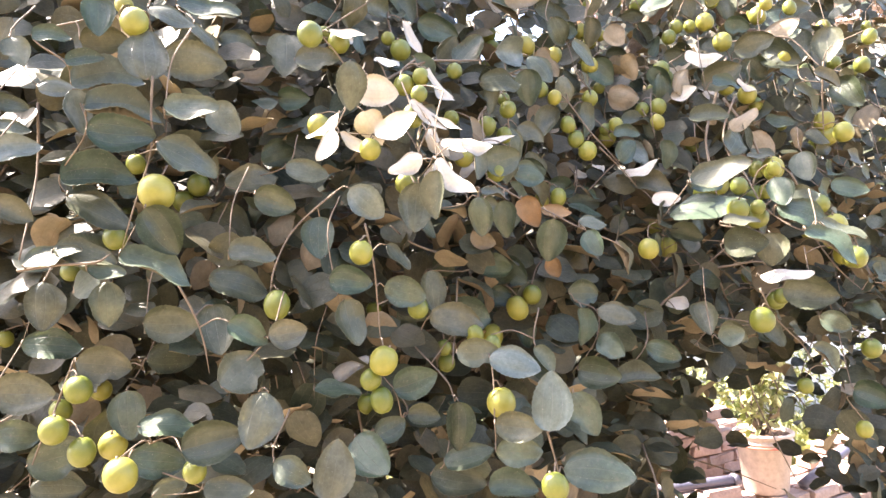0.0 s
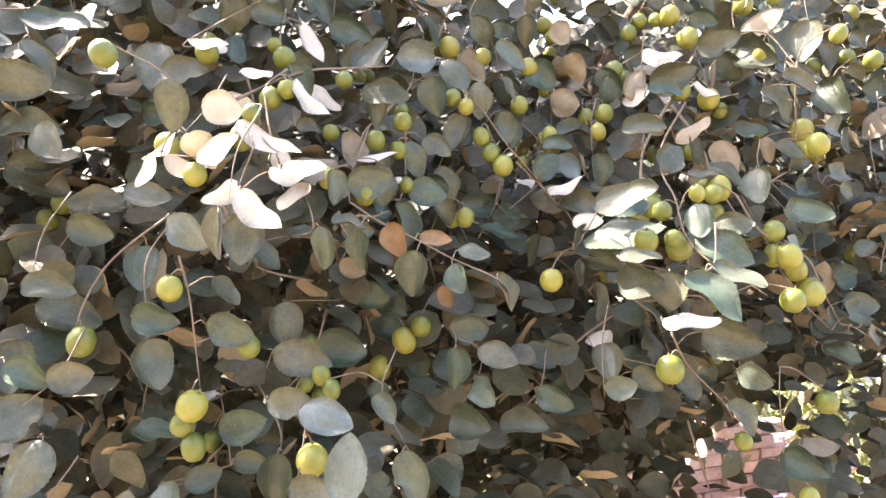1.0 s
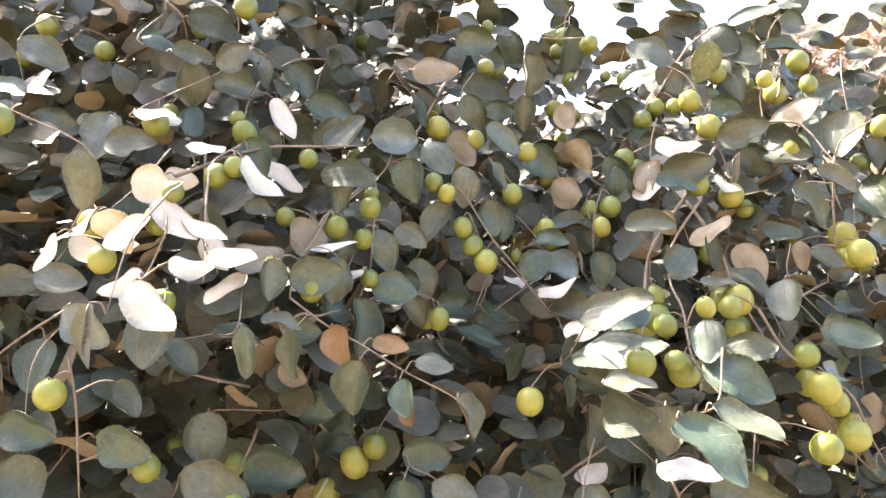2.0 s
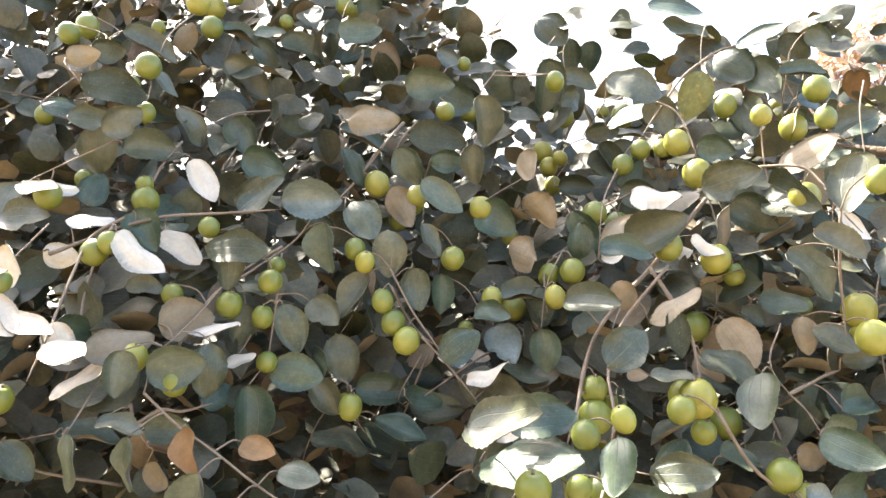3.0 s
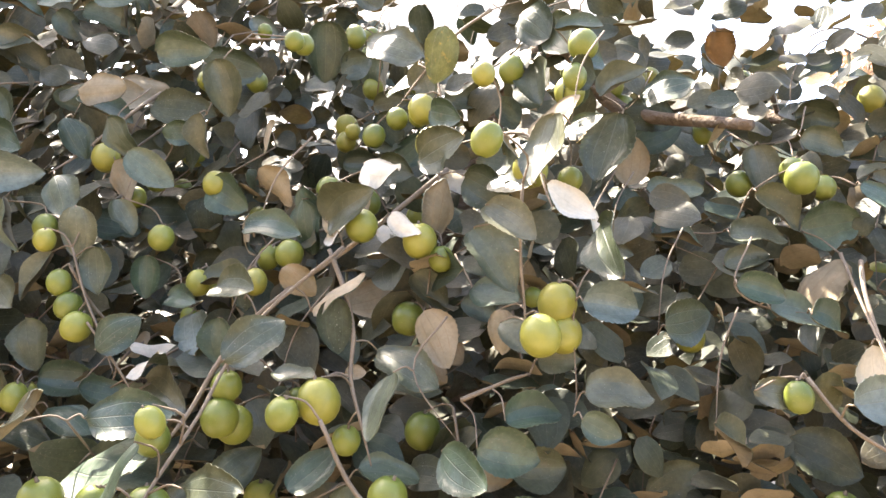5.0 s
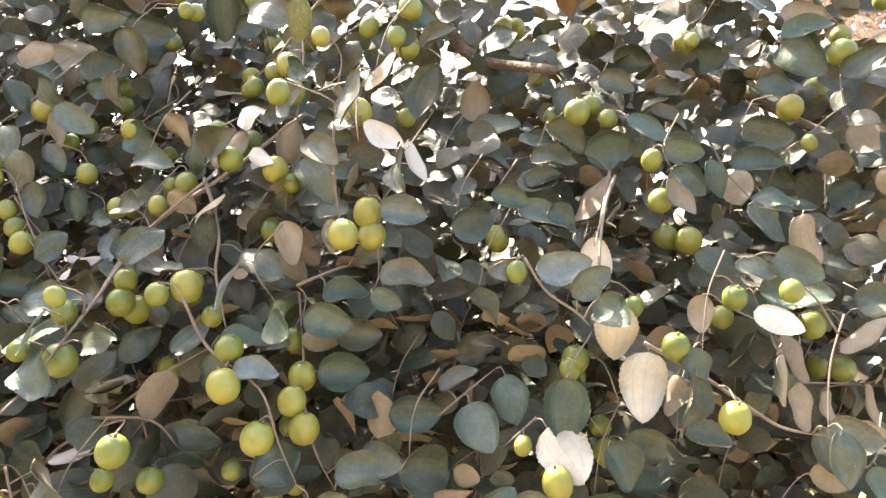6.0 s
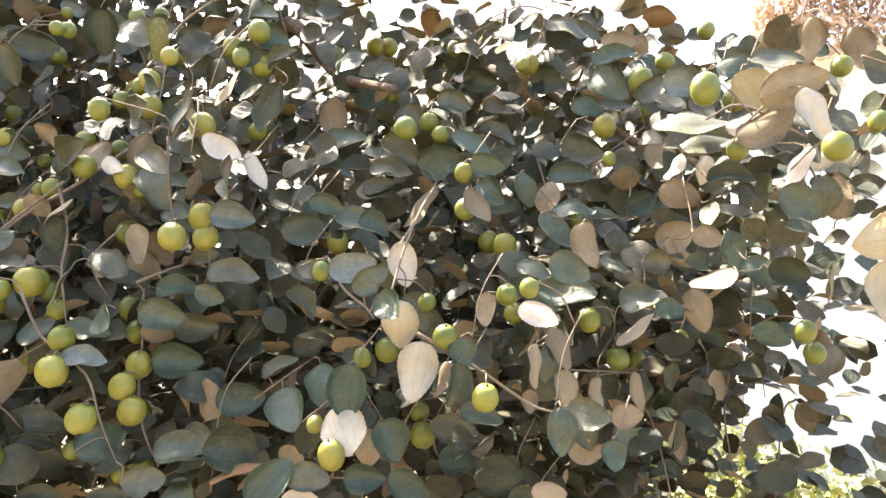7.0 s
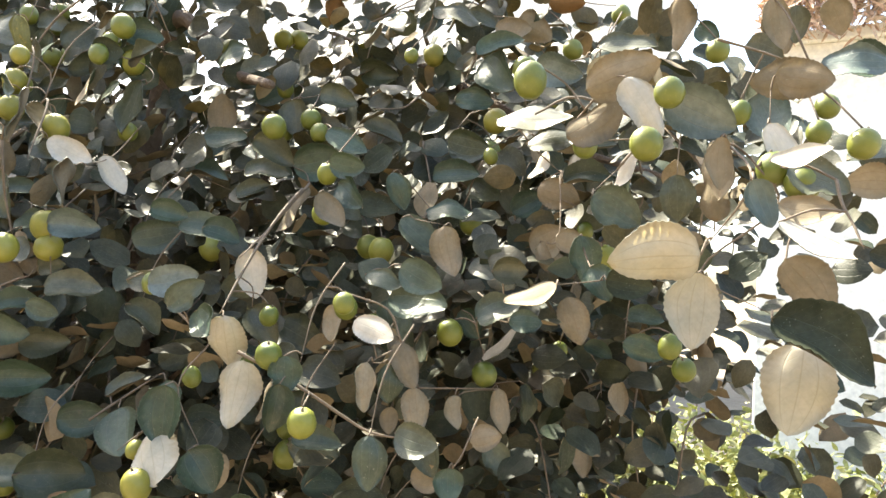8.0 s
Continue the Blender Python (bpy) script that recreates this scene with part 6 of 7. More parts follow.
spray(1.7, [(-.166, .726, 1.438), (-.176, .696, 1.393), (-.211, .658, 1.35), (-.177, .693, 1.339)],
      [("b", (-.172, .678, 1.395), 41, 31, 39, 82, -17),
       ("g", (-.206, .641, 1.352), 58, 44, 44, 52, 8),
       ("b", (-.173, .676, 1.341), 57, 42, -62, -22, -168)],
      [])
spray(1.7, [(1.532, 1.594, 1.999), (1.522, 1.564, 1.954), (1.522, 1.544, 1.894)],
      [("b", (1.521, 1.527, 1.899), 59, 44, 20, -72, 71)],
      [])
spray(1.7, [(.071, .98, 1.458), (.044, 1.012, 1.412), (.098, 1.018, 1.373), (.067, .981, 1.344)],
      [("g", (.075, .965, 1.462), 56, 42, -62, 57, 175),
       ("g", (.049, .996, 1.416), 54, 34, -7, 69, -100),
       ("g", (.103, 1.003, 1.377), 44, 39, -70, 26, -143),
       ("g", (.072, .966, 1.348), 35, 29, -78, -3, -148)],
      [("F", (.104, .983, 1.397), 29, 35), ("F", (.068, .997, 1.358), 28, 34)])
spray(1.7, [(1.195, 1.463, 1.781), (1.216, 1.409, 1.701), (1.18, 1.456, 1.698), (1.168, 1.462, 1.694)],
      [("w", (1.228, 1.427, 1.796), 36, 23, -82, 14, -9),
       ("t", (1.167, 1.464, 1.762), 54, 38, -63, -71, -24),
       ("t", (1.219, 1.392, 1.699), 36, 27, -103, -72, 6),
       ("t", (1.183, 1.439, 1.696), 50, 32, -113, -40, 55),
       ("t", (1.17, 1.445, 1.692), 53, 40, 63, -67, -165)],
      [("f", (1.261, 1.431, 1.681), 26, 25), ("f", (1.226, 1.469, 1.713), 18, 22)])
spray(1.7, [(.143, 1.201, 1.56), (.133, 1.171, 1.515), (.133, 1.151, 1.455)],
      [("g", (.142, 1.136, 1.469), 114, 84, 0, 37, -39)],
      [])
spray(1.7, [(.637, 1.363, 1.708), (.627, 1.333, 1.663), (.627, 1.313, 1.603)],
      [("g", (.633, 1.296, 1.614), 64, 52, -86, -2, -144)],
      [])
spray(1.7, [(1.303, 1.256, 1.816), (1.267, 1.274, 1.776), (1.328, 1.271, 1.77), (1.304, 1.229, 1.722)],
      [("w", (1.325, 1.234, 1.814), 55, 35, -99, -35, 50),
       ("t", (1.29, 1.245, 1.809), 62, 40, 50, -63, -129),
       ("t", (1.272, 1.257, 1.773), 58, 37, 116, -54, 157),
       ("w", (1.333, 1.254, 1.766), 43, 27, -113, 21, -54),
       ("g", (1.309, 1.212, 1.718), 42, 32, -78, 61, -148)],
      [("f", (1.351, 1.197, 1.752), 22, 22), ("f", (1.268, 1.32, 1.779), 21, 20), ("f", (1.243, 1.239, 1.82), 26, 31)])
spray(1.7, [(1.336, 1.619, 1.913), (1.326, 1.589, 1.868), (1.326, 1.569, 1.808)],
      [("w", (1.329, 1.552, 1.815), 44, 33, 172, -79, 102)],
      [("f", (1.239, 1.646, 1.925), 31, 35)])
spray(1.7, [(-.277, .667, 1.302), (-.309, .673, 1.283), (-.238, .668, 1.253), (-.31, .722, 1.232)],
      [("b", (-.297, .664, 1.316), 55, 35, -2, 41, -69),
       ("g", (-.245, .638, 1.297), 57, 42, 37, 75, -33),
       ("g", (-.303, .657, 1.287), 53, 36, -45, 72, -113),
       ("b", (-.231, .652, 1.257), 47, 30, -10, 47, -81),
       ("g", (-.304, .706, 1.236), 36, 23, 39, 71, -27)],
      [("f", (-.241, .659, 1.272), 21, 21), ("F", (-.294, .622, 1.281), 28, 29)])
spray(1.7, [(1.128, 1.57, 1.835), (1.118, 1.54, 1.79), (1.118, 1.52, 1.73)],
      [("g", (1.12, 1.502, 1.738), 47, 35, 80, 57, 17)],
      [])
spray(1.7, [(.368, 1.14, 1.593), (.358, 1.11, 1.548), (.348, 1.083, 1.455)],
      [("b", (.406, 1.085, 1.5), 57, 36, 68, 41, 28),
       ("b", (.334, 1.072, 1.499), 38, 25, -83, -14, -124),
       ("b", (.427, 1.035, 1.48), 34, 22, -49, 56, -142),
       ("b", (.375, 1.052, 1.468), 59, 37, 57, 30, 12),
       ("b", (.359, 1.072, 1.467), 55, 36, -81, -10, -124)],
      [])
spray(1.7, [(.371, .914, 1.498), (.425, .899, 1.482), (.37, .913, 1.472), (.419, .925, 1.427)],
      [("b", (.368, .897, 1.5), 49, 32, 5, 30, -92),
       ("g", (.422, .882, 1.484), 43, 41, -85, 0, 159),
       ("d", (.367, .896, 1.474), 54, 40, -104, 86, 132),
       ("w", (.417, .908, 1.429), 64, 41, 176, -20, 66)],
      [("f", (.405, .935, 1.519), 27, 26)])
spray(1.7, [(.79, 1.584, 1.71), (.78, 1.554, 1.665), (.78, 1.534, 1.605)],
      [("b", (.781, 1.516, 1.616), 51, 38, 5, 53, -47)],
      [])
spray(1.7, [(-.08, .847, 1.332), (-.047, .819, 1.287), (-.101, .762, 1.276), (-.081, .775, 1.272)],
      [("w", (-.096, .861, 1.352), 64, 41, -157, 19, -70),
       ("g", (-.061, .798, 1.319), 54, 39, 63, 71, -23),
       ("g", (-.046, .801, 1.29), 39, 25, -22, 69, -109),
       ("g", (-.1, .744, 1.279), 62, 46, -36, 37, -162),
       ("b", (-.079, .757, 1.275), 39, 29, 44, 62, -18)],
      [("f", (-.1, .86, 1.293), 22, 25)])
spray(1.7, [(-.142, .844, 1.418), (-.152, .814, 1.373), (-.152, .794, 1.313)],
      [("b", (-.149, .777, 1.326), 54, 34, -4, 25, -83)],
      [])
spray(1.7, [(.178, .939, 1.405), (.207, .941, 1.391), (.204, .928, 1.358), (.175, .929, 1.314)],
      [("b", (.17, .938, 1.416), 54, 40, -88, 87, -153),
       ("g", (.181, .906, 1.398), 50, 32, -80, -3, -151),
       ("b", (.205, .924, 1.393), 52, 34, -26, 57, -127),
       ("b", (.201, .91, 1.36), 45, 34, -45, 47, 174),
       ("g", (.173, .912, 1.316), 59, 44, -29, 76, -155)],
      [])
spray(1.7, [(.801, 1.275, 1.696), (.791, 1.245, 1.651), (.791, 1.225, 1.591)],
      [("g", (.793, 1.207, 1.602), 49, 36, -44, 36, -71)],
      [])
spray(1.7, [(.015, .767, 1.36), (.049, .759, 1.355), (.05, .731, 1.289), (.051, .751, 1.256)],
      [("b", (.013, .749, 1.363), 49, 32, -20, 83, -112),
       ("s", (.048, .741, 1.358), 57, 36, -27, 58, -120),
       ("g", (.049, .713, 1.292), 50, 32, -27, 76, -122),
       ("g", (.05, .734, 1.259), 50, 34, -5, 76, -100)],
      [("F", (.059, .747, 1.308), 29, 29)])
spray(1.7, [(.468, .869, 1.536), (.458, .839, 1.491), (.427, .809, 1.482)],
      [("b", (.452, .823, 1.491), 55, 35, -28, 26, -117),
       ("b", (.421, .792, 1.482), 66, 43, -38, 23, -135)],
      [])
spray(1.7, [(1.355, 1.401, 1.851), (1.345, 1.371, 1.806), (1.345, 1.351, 1.746)],
      [("g", (1.348, 1.334, 1.753), 43, 33, -96, 6, -161)],
      [])
spray(1.7, [(1.379, 1.125, 1.763), (1.408, 1.129, 1.739), (1.43, 1.082, 1.706), (1.402, 1.121, 1.672)],
      [("s", (1.381, 1.108, 1.76), 43, 31, -119, 60, 163),
       ("t", (1.411, 1.111, 1.736), 30, 19, -80, -5, 47),
       ("s", (1.432, 1.064, 1.704), 25, 16, -87, 21, -149),
       ("c", (1.404, 1.103, 1.669), 50, 37, -11, 66, 84)],
      [("f", (1.385, 1.096, 1.759), 16, 17)])
spray(1.7, [(1.05, 1.33, 1.655), (1.043, 1.361, 1.626), (1.053, 1.338, 1.623), (1.065, 1.33, 1.595)],
      [("b", (1.075, 1.32, 1.661), 51, 38, -73, 63, -150),
       ("b", (1.039, 1.307, 1.649), 41, 26, -14, 53, -89),
       ("g", (1.05, 1.345, 1.626), 56, 41, -58, 13, -147),
       ("b", (1.06, 1.322, 1.623), 69, 44, -4, 52, -85),
       ("t", (1.071, 1.313, 1.595), 47, 30, -106, -2, 95)],
      [("f", (1.023, 1.351, 1.593), 23, 23)])
spray(1.7, [(.837, 1.465, 1.674), (.827, 1.435, 1.629), (.827, 1.415, 1.569)],
      [("g", (.839, 1.401, 1.581), 70, 53, -46, 62, -131)],
      [("f", (.838, 1.431, 1.502), 29, 28)])
spray(1.7, [(1.418, 1.215, 1.743), (1.435, 1.225, 1.711), (1.389, 1.211, 1.664), (1.435, 1.206, 1.637)],
      [("t", (1.398, 1.18, 1.748), 39, 29, -80, 4, -41),
       ("b", (1.441, 1.214, 1.735), 40, 30, -41, 57, -127),
       ("t", (1.436, 1.207, 1.709), 36, 23, -161, -62, 75),
       ("c", (1.39, 1.193, 1.662), 52, 39, -88, 5, 33),
       ("d", (1.436, 1.188, 1.635), 67, 50, -30, 38, -112)],
      [("f", (1.45, 1.223, 1.726), 22, 21), ("f", (1.432, 1.228, 1.737), 22, 21)])
spray(1.7, [(.119, .863, 1.402), (.109, .833, 1.357), (.145, .794, 1.307)],
      [("b", (.106, .815, 1.359), 37, 24, -61, 26, -145),
       ("b", (.142, .777, 1.31), 53, 36, -77, 27, 175)],
      [("f", (.057, .818, 1.363), 18, 23)])
spray(1.7, [(-.16, .707, 1.318), (-.17, .677, 1.273), (-.126, .71, 1.222)],
      [("b", (-.166, .66, 1.277), 40, 30, -48, 53, -146),
       ("g", (-.122, .693, 1.227), 62, 43, 75, 12, 7)],
      [])
spray(1.7, [(1.255, 1.359, 1.698), (1.277, 1.324, 1.668), (1.296, 1.309, 1.657), (1.271, 1.251, 1.649)],
      [("b", (1.26, 1.342, 1.698), 51, 38, -82, 13, -126),
       ("b", (1.282, 1.307, 1.667), 36, 27, -66, 32, -165),
       ("d", (1.301, 1.291, 1.656), 40, 29, -96, 83, -172),
       ("t", (1.277, 1.234, 1.649), 45, 29, -153, 29, -54)],
      [])
spray(1.7, [(1.374, 1.521, 1.82), (1.364, 1.491, 1.775), (1.364, 1.471, 1.715)],
      [("t", (1.366, 1.453, 1.723), 52, 39, 81, -2, 145)],
      [])
spray(1.7, [(1.03, 1.296, 1.607), (1.08, 1.322, 1.582), (1.081, 1.269, 1.565), (1.079, 1.312, 1.56)],
      [("t", (1.01, 1.296, 1.616), 40, 26, -90, -2, -2),
       ("w", (1.061, 1.262, 1.602), 46, 30, -144, -55, 69),
       ("t", (1.086, 1.306, 1.583), 51, 32, -113, -14, 62),
       ("t", (1.087, 1.252, 1.566), 47, 30, -97, 6, 84),
       ("g", (1.085, 1.295, 1.561), 40, 29, -81, 1, -132)],
      [])
spray(1.7, [(1.136, 1.384, 1.637), (1.182, 1.367, 1.609), (1.143, 1.372, 1.609), (1.13, 1.422, 1.563)],
      [("b", (1.175, 1.332, 1.66), 38, 28, 100, 87, 44),
       ("b", (1.108, 1.402, 1.616), 38, 28, -86, 33, -152),
       ("g", (1.188, 1.35, 1.61), 34, 26, 12, 72, -57),
       ("b", (1.149, 1.355, 1.61), 49, 39, 40, 47, -39),
       ("w", (1.136, 1.405, 1.563), 59, 38, 136, -19, 113)],
      [("f", (1.108, 1.376, 1.591), 27, 25), ("f", (1.138, 1.408, 1.546), 26, 26)])
spray(1.7, [(.726, 1.379, 1.614), (.716, 1.349, 1.569), (.716, 1.329, 1.509)],
      [("b", (.725, 1.313, 1.52), 60, 38, 81, 59, 23)],
      [])
spray(1.7, [(1.523, 1.391, 1.839), (1.513, 1.361, 1.794), (1.513, 1.341, 1.734)],
      [("t", (1.512, 1.323, 1.741), 35, 29, 6, 76, 93)],
      [])
spray(1.7, [(.366, 1.007, 1.375), (.44, .98, 1.36), (.388, 1.006, 1.354), (.365, 1.034, 1.322)],
      [("g", (.358, .98, 1.394), 51, 38, -56, 9, 180),
       ("g", (.388, 1.009, 1.366), 76, 49, 1, 43, -32),
       ("g", (.447, .967, 1.365), 42, 31, -67, 18, -159),
       ("b", (.395, .993, 1.359), 42, 29, -81, 56, 166),
       ("g", (.372, 1.021, 1.326), 76, 49, -6, 24, -37)],
      [])
spray(1.7, [(1.223, 1.523, 1.732), (1.213, 1.493, 1.687), (1.213, 1.473, 1.627)],
      [("t", (1.213, 1.455, 1.637), 56, 36, -96, -19, 19)],
      [("f", (1.2, 1.476, 1.575), 18, 18)])
spray(1.7, [(1.229, 1.644, 1.731), (1.219, 1.614, 1.686), (1.219, 1.594, 1.626)],
      [("d", (1.219, 1.576, 1.636), 51, 38, -83, 70, 176)],
      [])
spray(1.7, [(1.031, 1.282, 1.66), (1.021, 1.252, 1.615), (1.021, 1.232, 1.555)],
      [("g", (1.016, 1.215, 1.567), 36, 33, -81, 4, -130)],
      [("f", (1.043, 1.272, 1.614), 22, 22)])
spray(1.7, [(.287, .99, 1.384), (.277, .96, 1.339), (.234, .958, 1.294)],
      [("g", (.272, .942, 1.341), 49, 32, -73, 67, 179),
       ("g", (.229, .941, 1.297), 59, 38, 13, 40, -95)],
      [])
spray(1.7, [(.922, 1.213, 1.573), (.912, 1.183, 1.528), (.954, 1.179, 1.474)],
      [("g", (.914, 1.166, 1.532), 58, 43, -82, 1, -155),
       ("g", (.956, 1.162, 1.478), 45, 42, -64, 29, -114)],
      [("f", (.904, 1.206, 1.535), 18, 22)])
spray(1.7, [(.708, 1.257, 1.557), (.698, 1.227, 1.512), (.698, 1.207, 1.452)],
      [("g", (.709, 1.193, 1.465), 59, 42, 34, 79, -20)],
      [])
spray(1.7, [(.362, .96, 1.443), (.352, .93, 1.398), (.352, .91, 1.338)],
      [("b", (.351, .892, 1.351), 37, 28, 37, 72, -48)],
      [])
spray(1.7, [(1.45, 1.294, 1.721), (1.44, 1.264, 1.676), (1.454, 1.247, 1.618)],
      [("t", (1.44, 1.246, 1.676), 50, 37, -70, -34, -32),
       ("c", (1.454, 1.229, 1.618), 62, 48, -96, 8, 6)],
      [])
spray(1.7, [(.005, .821, 1.28), (-.005, .791, 1.235), (-.021, .805, 1.218), (.043, .788, 1.208)],
      [("g", (-.006, .774, 1.239), 58, 37, 18, 35, -77),
       ("g", (-.022, .788, 1.222), 64, 41, -17, 47, -106),
       ("g", (.042, .771, 1.213), 56, 36, -1, 48, -96)],
      [])
spray(1.7, [(1.268, 1.528, 1.62), (1.218, 1.537, 1.581), (1.225, 1.561, 1.548), (1.224, 1.578, 1.511)],
      [("g", (1.268, 1.51, 1.621), 42, 27, -6, 57, -99),
       ("b", (1.217, 1.519, 1.581), 36, 23, -29, 49, -114),
       ("d", (1.225, 1.544, 1.548), 45, 33, 82, 84, -34),
       ("d", (1.223, 1.56, 1.511), 36, 27, -66, 10, -179)],
      [])
spray(1.7, [(.42, 1.132, 1.448), (.41, 1.102, 1.403), (.41, 1.082, 1.343)],
      [("g", (.425, 1.072, 1.357), 64, 47, 76, 25, 48)],
      [("F", (.383, 1.177, 1.48), 31, 35), ("f", (.292, 1.347, 1.339), 30, 32)])
spray(1.7, [(1.261, 1.695, 1.599), (1.268, 1.697, 1.578), (1.23, 1.652, 1.527), (1.244, 1.69, 1.487)],
      [("d", (1.261, 1.677, 1.601), 36, 23, -20, 65, -111),
       ("d", (1.269, 1.68, 1.58), 36, 25, -87, 38, 179),
       ("t", (1.23, 1.634, 1.528), 47, 30, -99, 0, 45),
       ("d", (1.245, 1.672, 1.488), 36, 23, -76, 38, -168)],
      [])
spray(1.7, [(.52, .991, 1.465), (.51, .961, 1.42), (.51, .941, 1.36)],
      [("b", (.501, .926, 1.371), 40, 30, -79, 66, 161)],
      [("f", (.493, 1.01, 1.396), 21, 24), ("f", (.574, .958, 1.447), 27, 26)])
spray(1.7, [(1.291, 1.498, 1.687), (1.281, 1.468, 1.642), (1.281, 1.448, 1.582)],
      [("b", (1.284, 1.43, 1.594), 44, 29, -74, 73, -153)],
      [("f", (1.347, 1.422, 1.573), 22, 21), ("f", (1.337, 1.398, 1.596), 21, 25)])
spray(1.7, [(1.094, 1.338, 1.533), (1.156, 1.412, 1.531), (1.119, 1.383, 1.523), (1.136, 1.39, 1.476)],
      [("t", (1.099, 1.321, 1.536), 49, 31, -103, -4, 50),
       ("t", (1.161, 1.395, 1.534), 48, 31, -103, 2, 69),
       ("t", (1.124, 1.366, 1.526), 36, 23, -101, 3, 61),
       ("t", (1.141, 1.373, 1.479), 39, 29, 103, -71, 159)],
      [])
spray(1.7, [(.78, 1.17, 1.525), (.77, 1.14, 1.48), (.786, 1.117, 1.389)],
      [("g", (.78, 1.106, 1.435), 68, 51, -25, 77, -51),
       ("o", (.796, 1.103, 1.403), 60, 38, 22, 0, -50)],
      [])
spray(1.7, [(1.109, 1.504, 1.571), (1.099, 1.474, 1.526), (1.145, 1.514, 1.525), (1.129, 1.446, 1.464)],
      [("d", (1.106, 1.458, 1.529), 54, 40, -66, 3, -154),
       ("b", (1.152, 1.498, 1.528), 48, 31, -75, 0, -110),
       ("g", (1.136, 1.43, 1.467), 45, 33, -65, 28, -131)],
      [])
spray(1.7, [(.78, 1.338, 1.47), (.77, 1.308, 1.425), (.75, 1.271, 1.399), (.781, 1.307, 1.386)],
      [("g", (.779, 1.293, 1.429), 36, 23, -78, -5, -115),
       ("t", (.759, 1.256, 1.403), 34, 25, -111, -68, 68),
       ("g", (.789, 1.292, 1.39), 30, 22, 10, 76, -51)],
      [])
spray(1.7, [(1.046, 1.43, 1.594), (1.036, 1.4, 1.549), (1.036, 1.38, 1.489)],
      [("t", (1.045, 1.365, 1.503), 30, 21, -101, 2, 32)],
      [])
spray(1.7, [(1.007, 1.306, 1.574), (.997, 1.276, 1.529), (.997, 1.256, 1.469)],
      [("b", (1.008, 1.242, 1.483), 51, 32, -5, 43, -56)],
      [])
spray(1.7, [(1.126, 1.948, 1.61), (1.116, 1.918, 1.565), (1.116, 1.898, 1.505)],
      [("b", (1.121, 1.881, 1.517), 62, 58, 11, 50, -69)],
      [("f", (1.056, 1.961, 1.881), 27, 29)])
spray(1.7, [(1.134, 1.255, 1.605), (1.124, 1.225, 1.56), (1.124, 1.205, 1.5)],
      [("b", (1.134, 1.191, 1.514), 45, 30, -75, 2, -146)],
      [("f", (1.094, 1.199, 1.622), 18, 18)])
spray(1.7, [(.937, 1.376, 1.49), (.927, 1.346, 1.445), (.929, 1.372, 1.396), (.986, 1.358, 1.389)],
      [("g", (.93, 1.329, 1.449), 61, 39, -17, 72, -90),
       ("g", (.932, 1.355, 1.4), 50, 40, 8, 60, -50),
       ("d", (.988, 1.341, 1.393), 64, 48, 3, 75, -52)],
      [("f", (.906, 1.359, 1.428), 31, 33), ("f", (.891, 1.374, 1.454), 24, 25)])
spray(1.7, [(1.09, 1.873, 1.589), (1.08, 1.843, 1.544), (1.08, 1.823, 1.484)],
      [("b", (1.086, 1.806, 1.496), 56, 50, 7, 48, -67)],
      [])
spray(1.7, [(.687, 1.225, 1.459), (.677, 1.195, 1.414), (.677, 1.175, 1.354)],
      [("g", (.682, 1.16, 1.372), 53, 39, -24, 40, -130)],
      [])
spray(1.7, [(.567, 1.197, 1.424), (.557, 1.167, 1.379), (.557, 1.147, 1.319)],
      [("g", (.569, 1.135, 1.334), 55, 35, -3, 47, -48)],
      [("f", (.557, 1.229, 1.355), 24, 23), ("f", (.55, 1.128, 1.392), 21, 20), ("f", (.545, 1.204, 1.347), 21, 21), ("f", (.542, 1.23, 1.425), 26, 28)])
spray(1.7, [(.937, 1.139, 1.425), (.881, 1.121, 1.42), (.883, 1.114, 1.397), (.865, 1.095, 1.395)],
      [("b", (.945, 1.123, 1.429), 41, 28, 14, 75, -52),
       ("b", (.889, 1.106, 1.425), 45, 29, -8, 75, -70),
       ("c", (.891, 1.099, 1.402), 40, 29, -164, -73, 127),
       ("b", (.872, 1.079, 1.4), 56, 37, 71, 35, 19)],
      [("F", (.921, 1.136, 1.445), 25, 30)])
spray(1.7, [(.927, 1.314, 1.493), (.917, 1.284, 1.448), (.917, 1.264, 1.388)],
      [("g", (.923, 1.248, 1.402), 53, 35, -51, 65, -124)],
      [("f", (.881, 1.297, 1.537), 28, 29)])
spray(1.7, [(1.108, 2.227, 1.549), (1.098, 2.197, 1.504), (1.098, 2.177, 1.444)],
      [("o", (1.102, 2.16, 1.456), 70, 52, -97, -6, 0)],
      [])
spray(1.7, [(1.169, 1.331, 1.514), (1.159, 1.301, 1.469), (1.106, 1.322, 1.447), (1.076, 1.3, 1.4)],
      [("g", (1.163, 1.284, 1.473), 31, 30, -73, -1, -138),
       ("t", (1.111, 1.305, 1.451), 41, 28, 147, -77, 130),
       ("t", (1.08, 1.284, 1.404), 39, 27, 153, -74, 127)],
      [])
spray(1.7, [(.581, 1.032, 1.358), (.571, 1.002, 1.313), (.571, .982, 1.253)],
      [("g", (.562, .966, 1.266), 52, 38, -47, 67, 173)],
      [("f", (.647, 1.059, 1.308), 27, 25), ("f", (.542, 1.057, 1.256), 22, 24), ("F", (.615, 1.037, 1.192), 22, 25)])
spray(1.7, [(1.183, 1.726, 1.524), (1.173, 1.696, 1.479), (1.173, 1.676, 1.419)],
      [("t", (1.178, 1.659, 1.433), 47, 30, -103, 2, 37)],
      [("f", (1.115, 1.657, 1.527), 27, 33)])
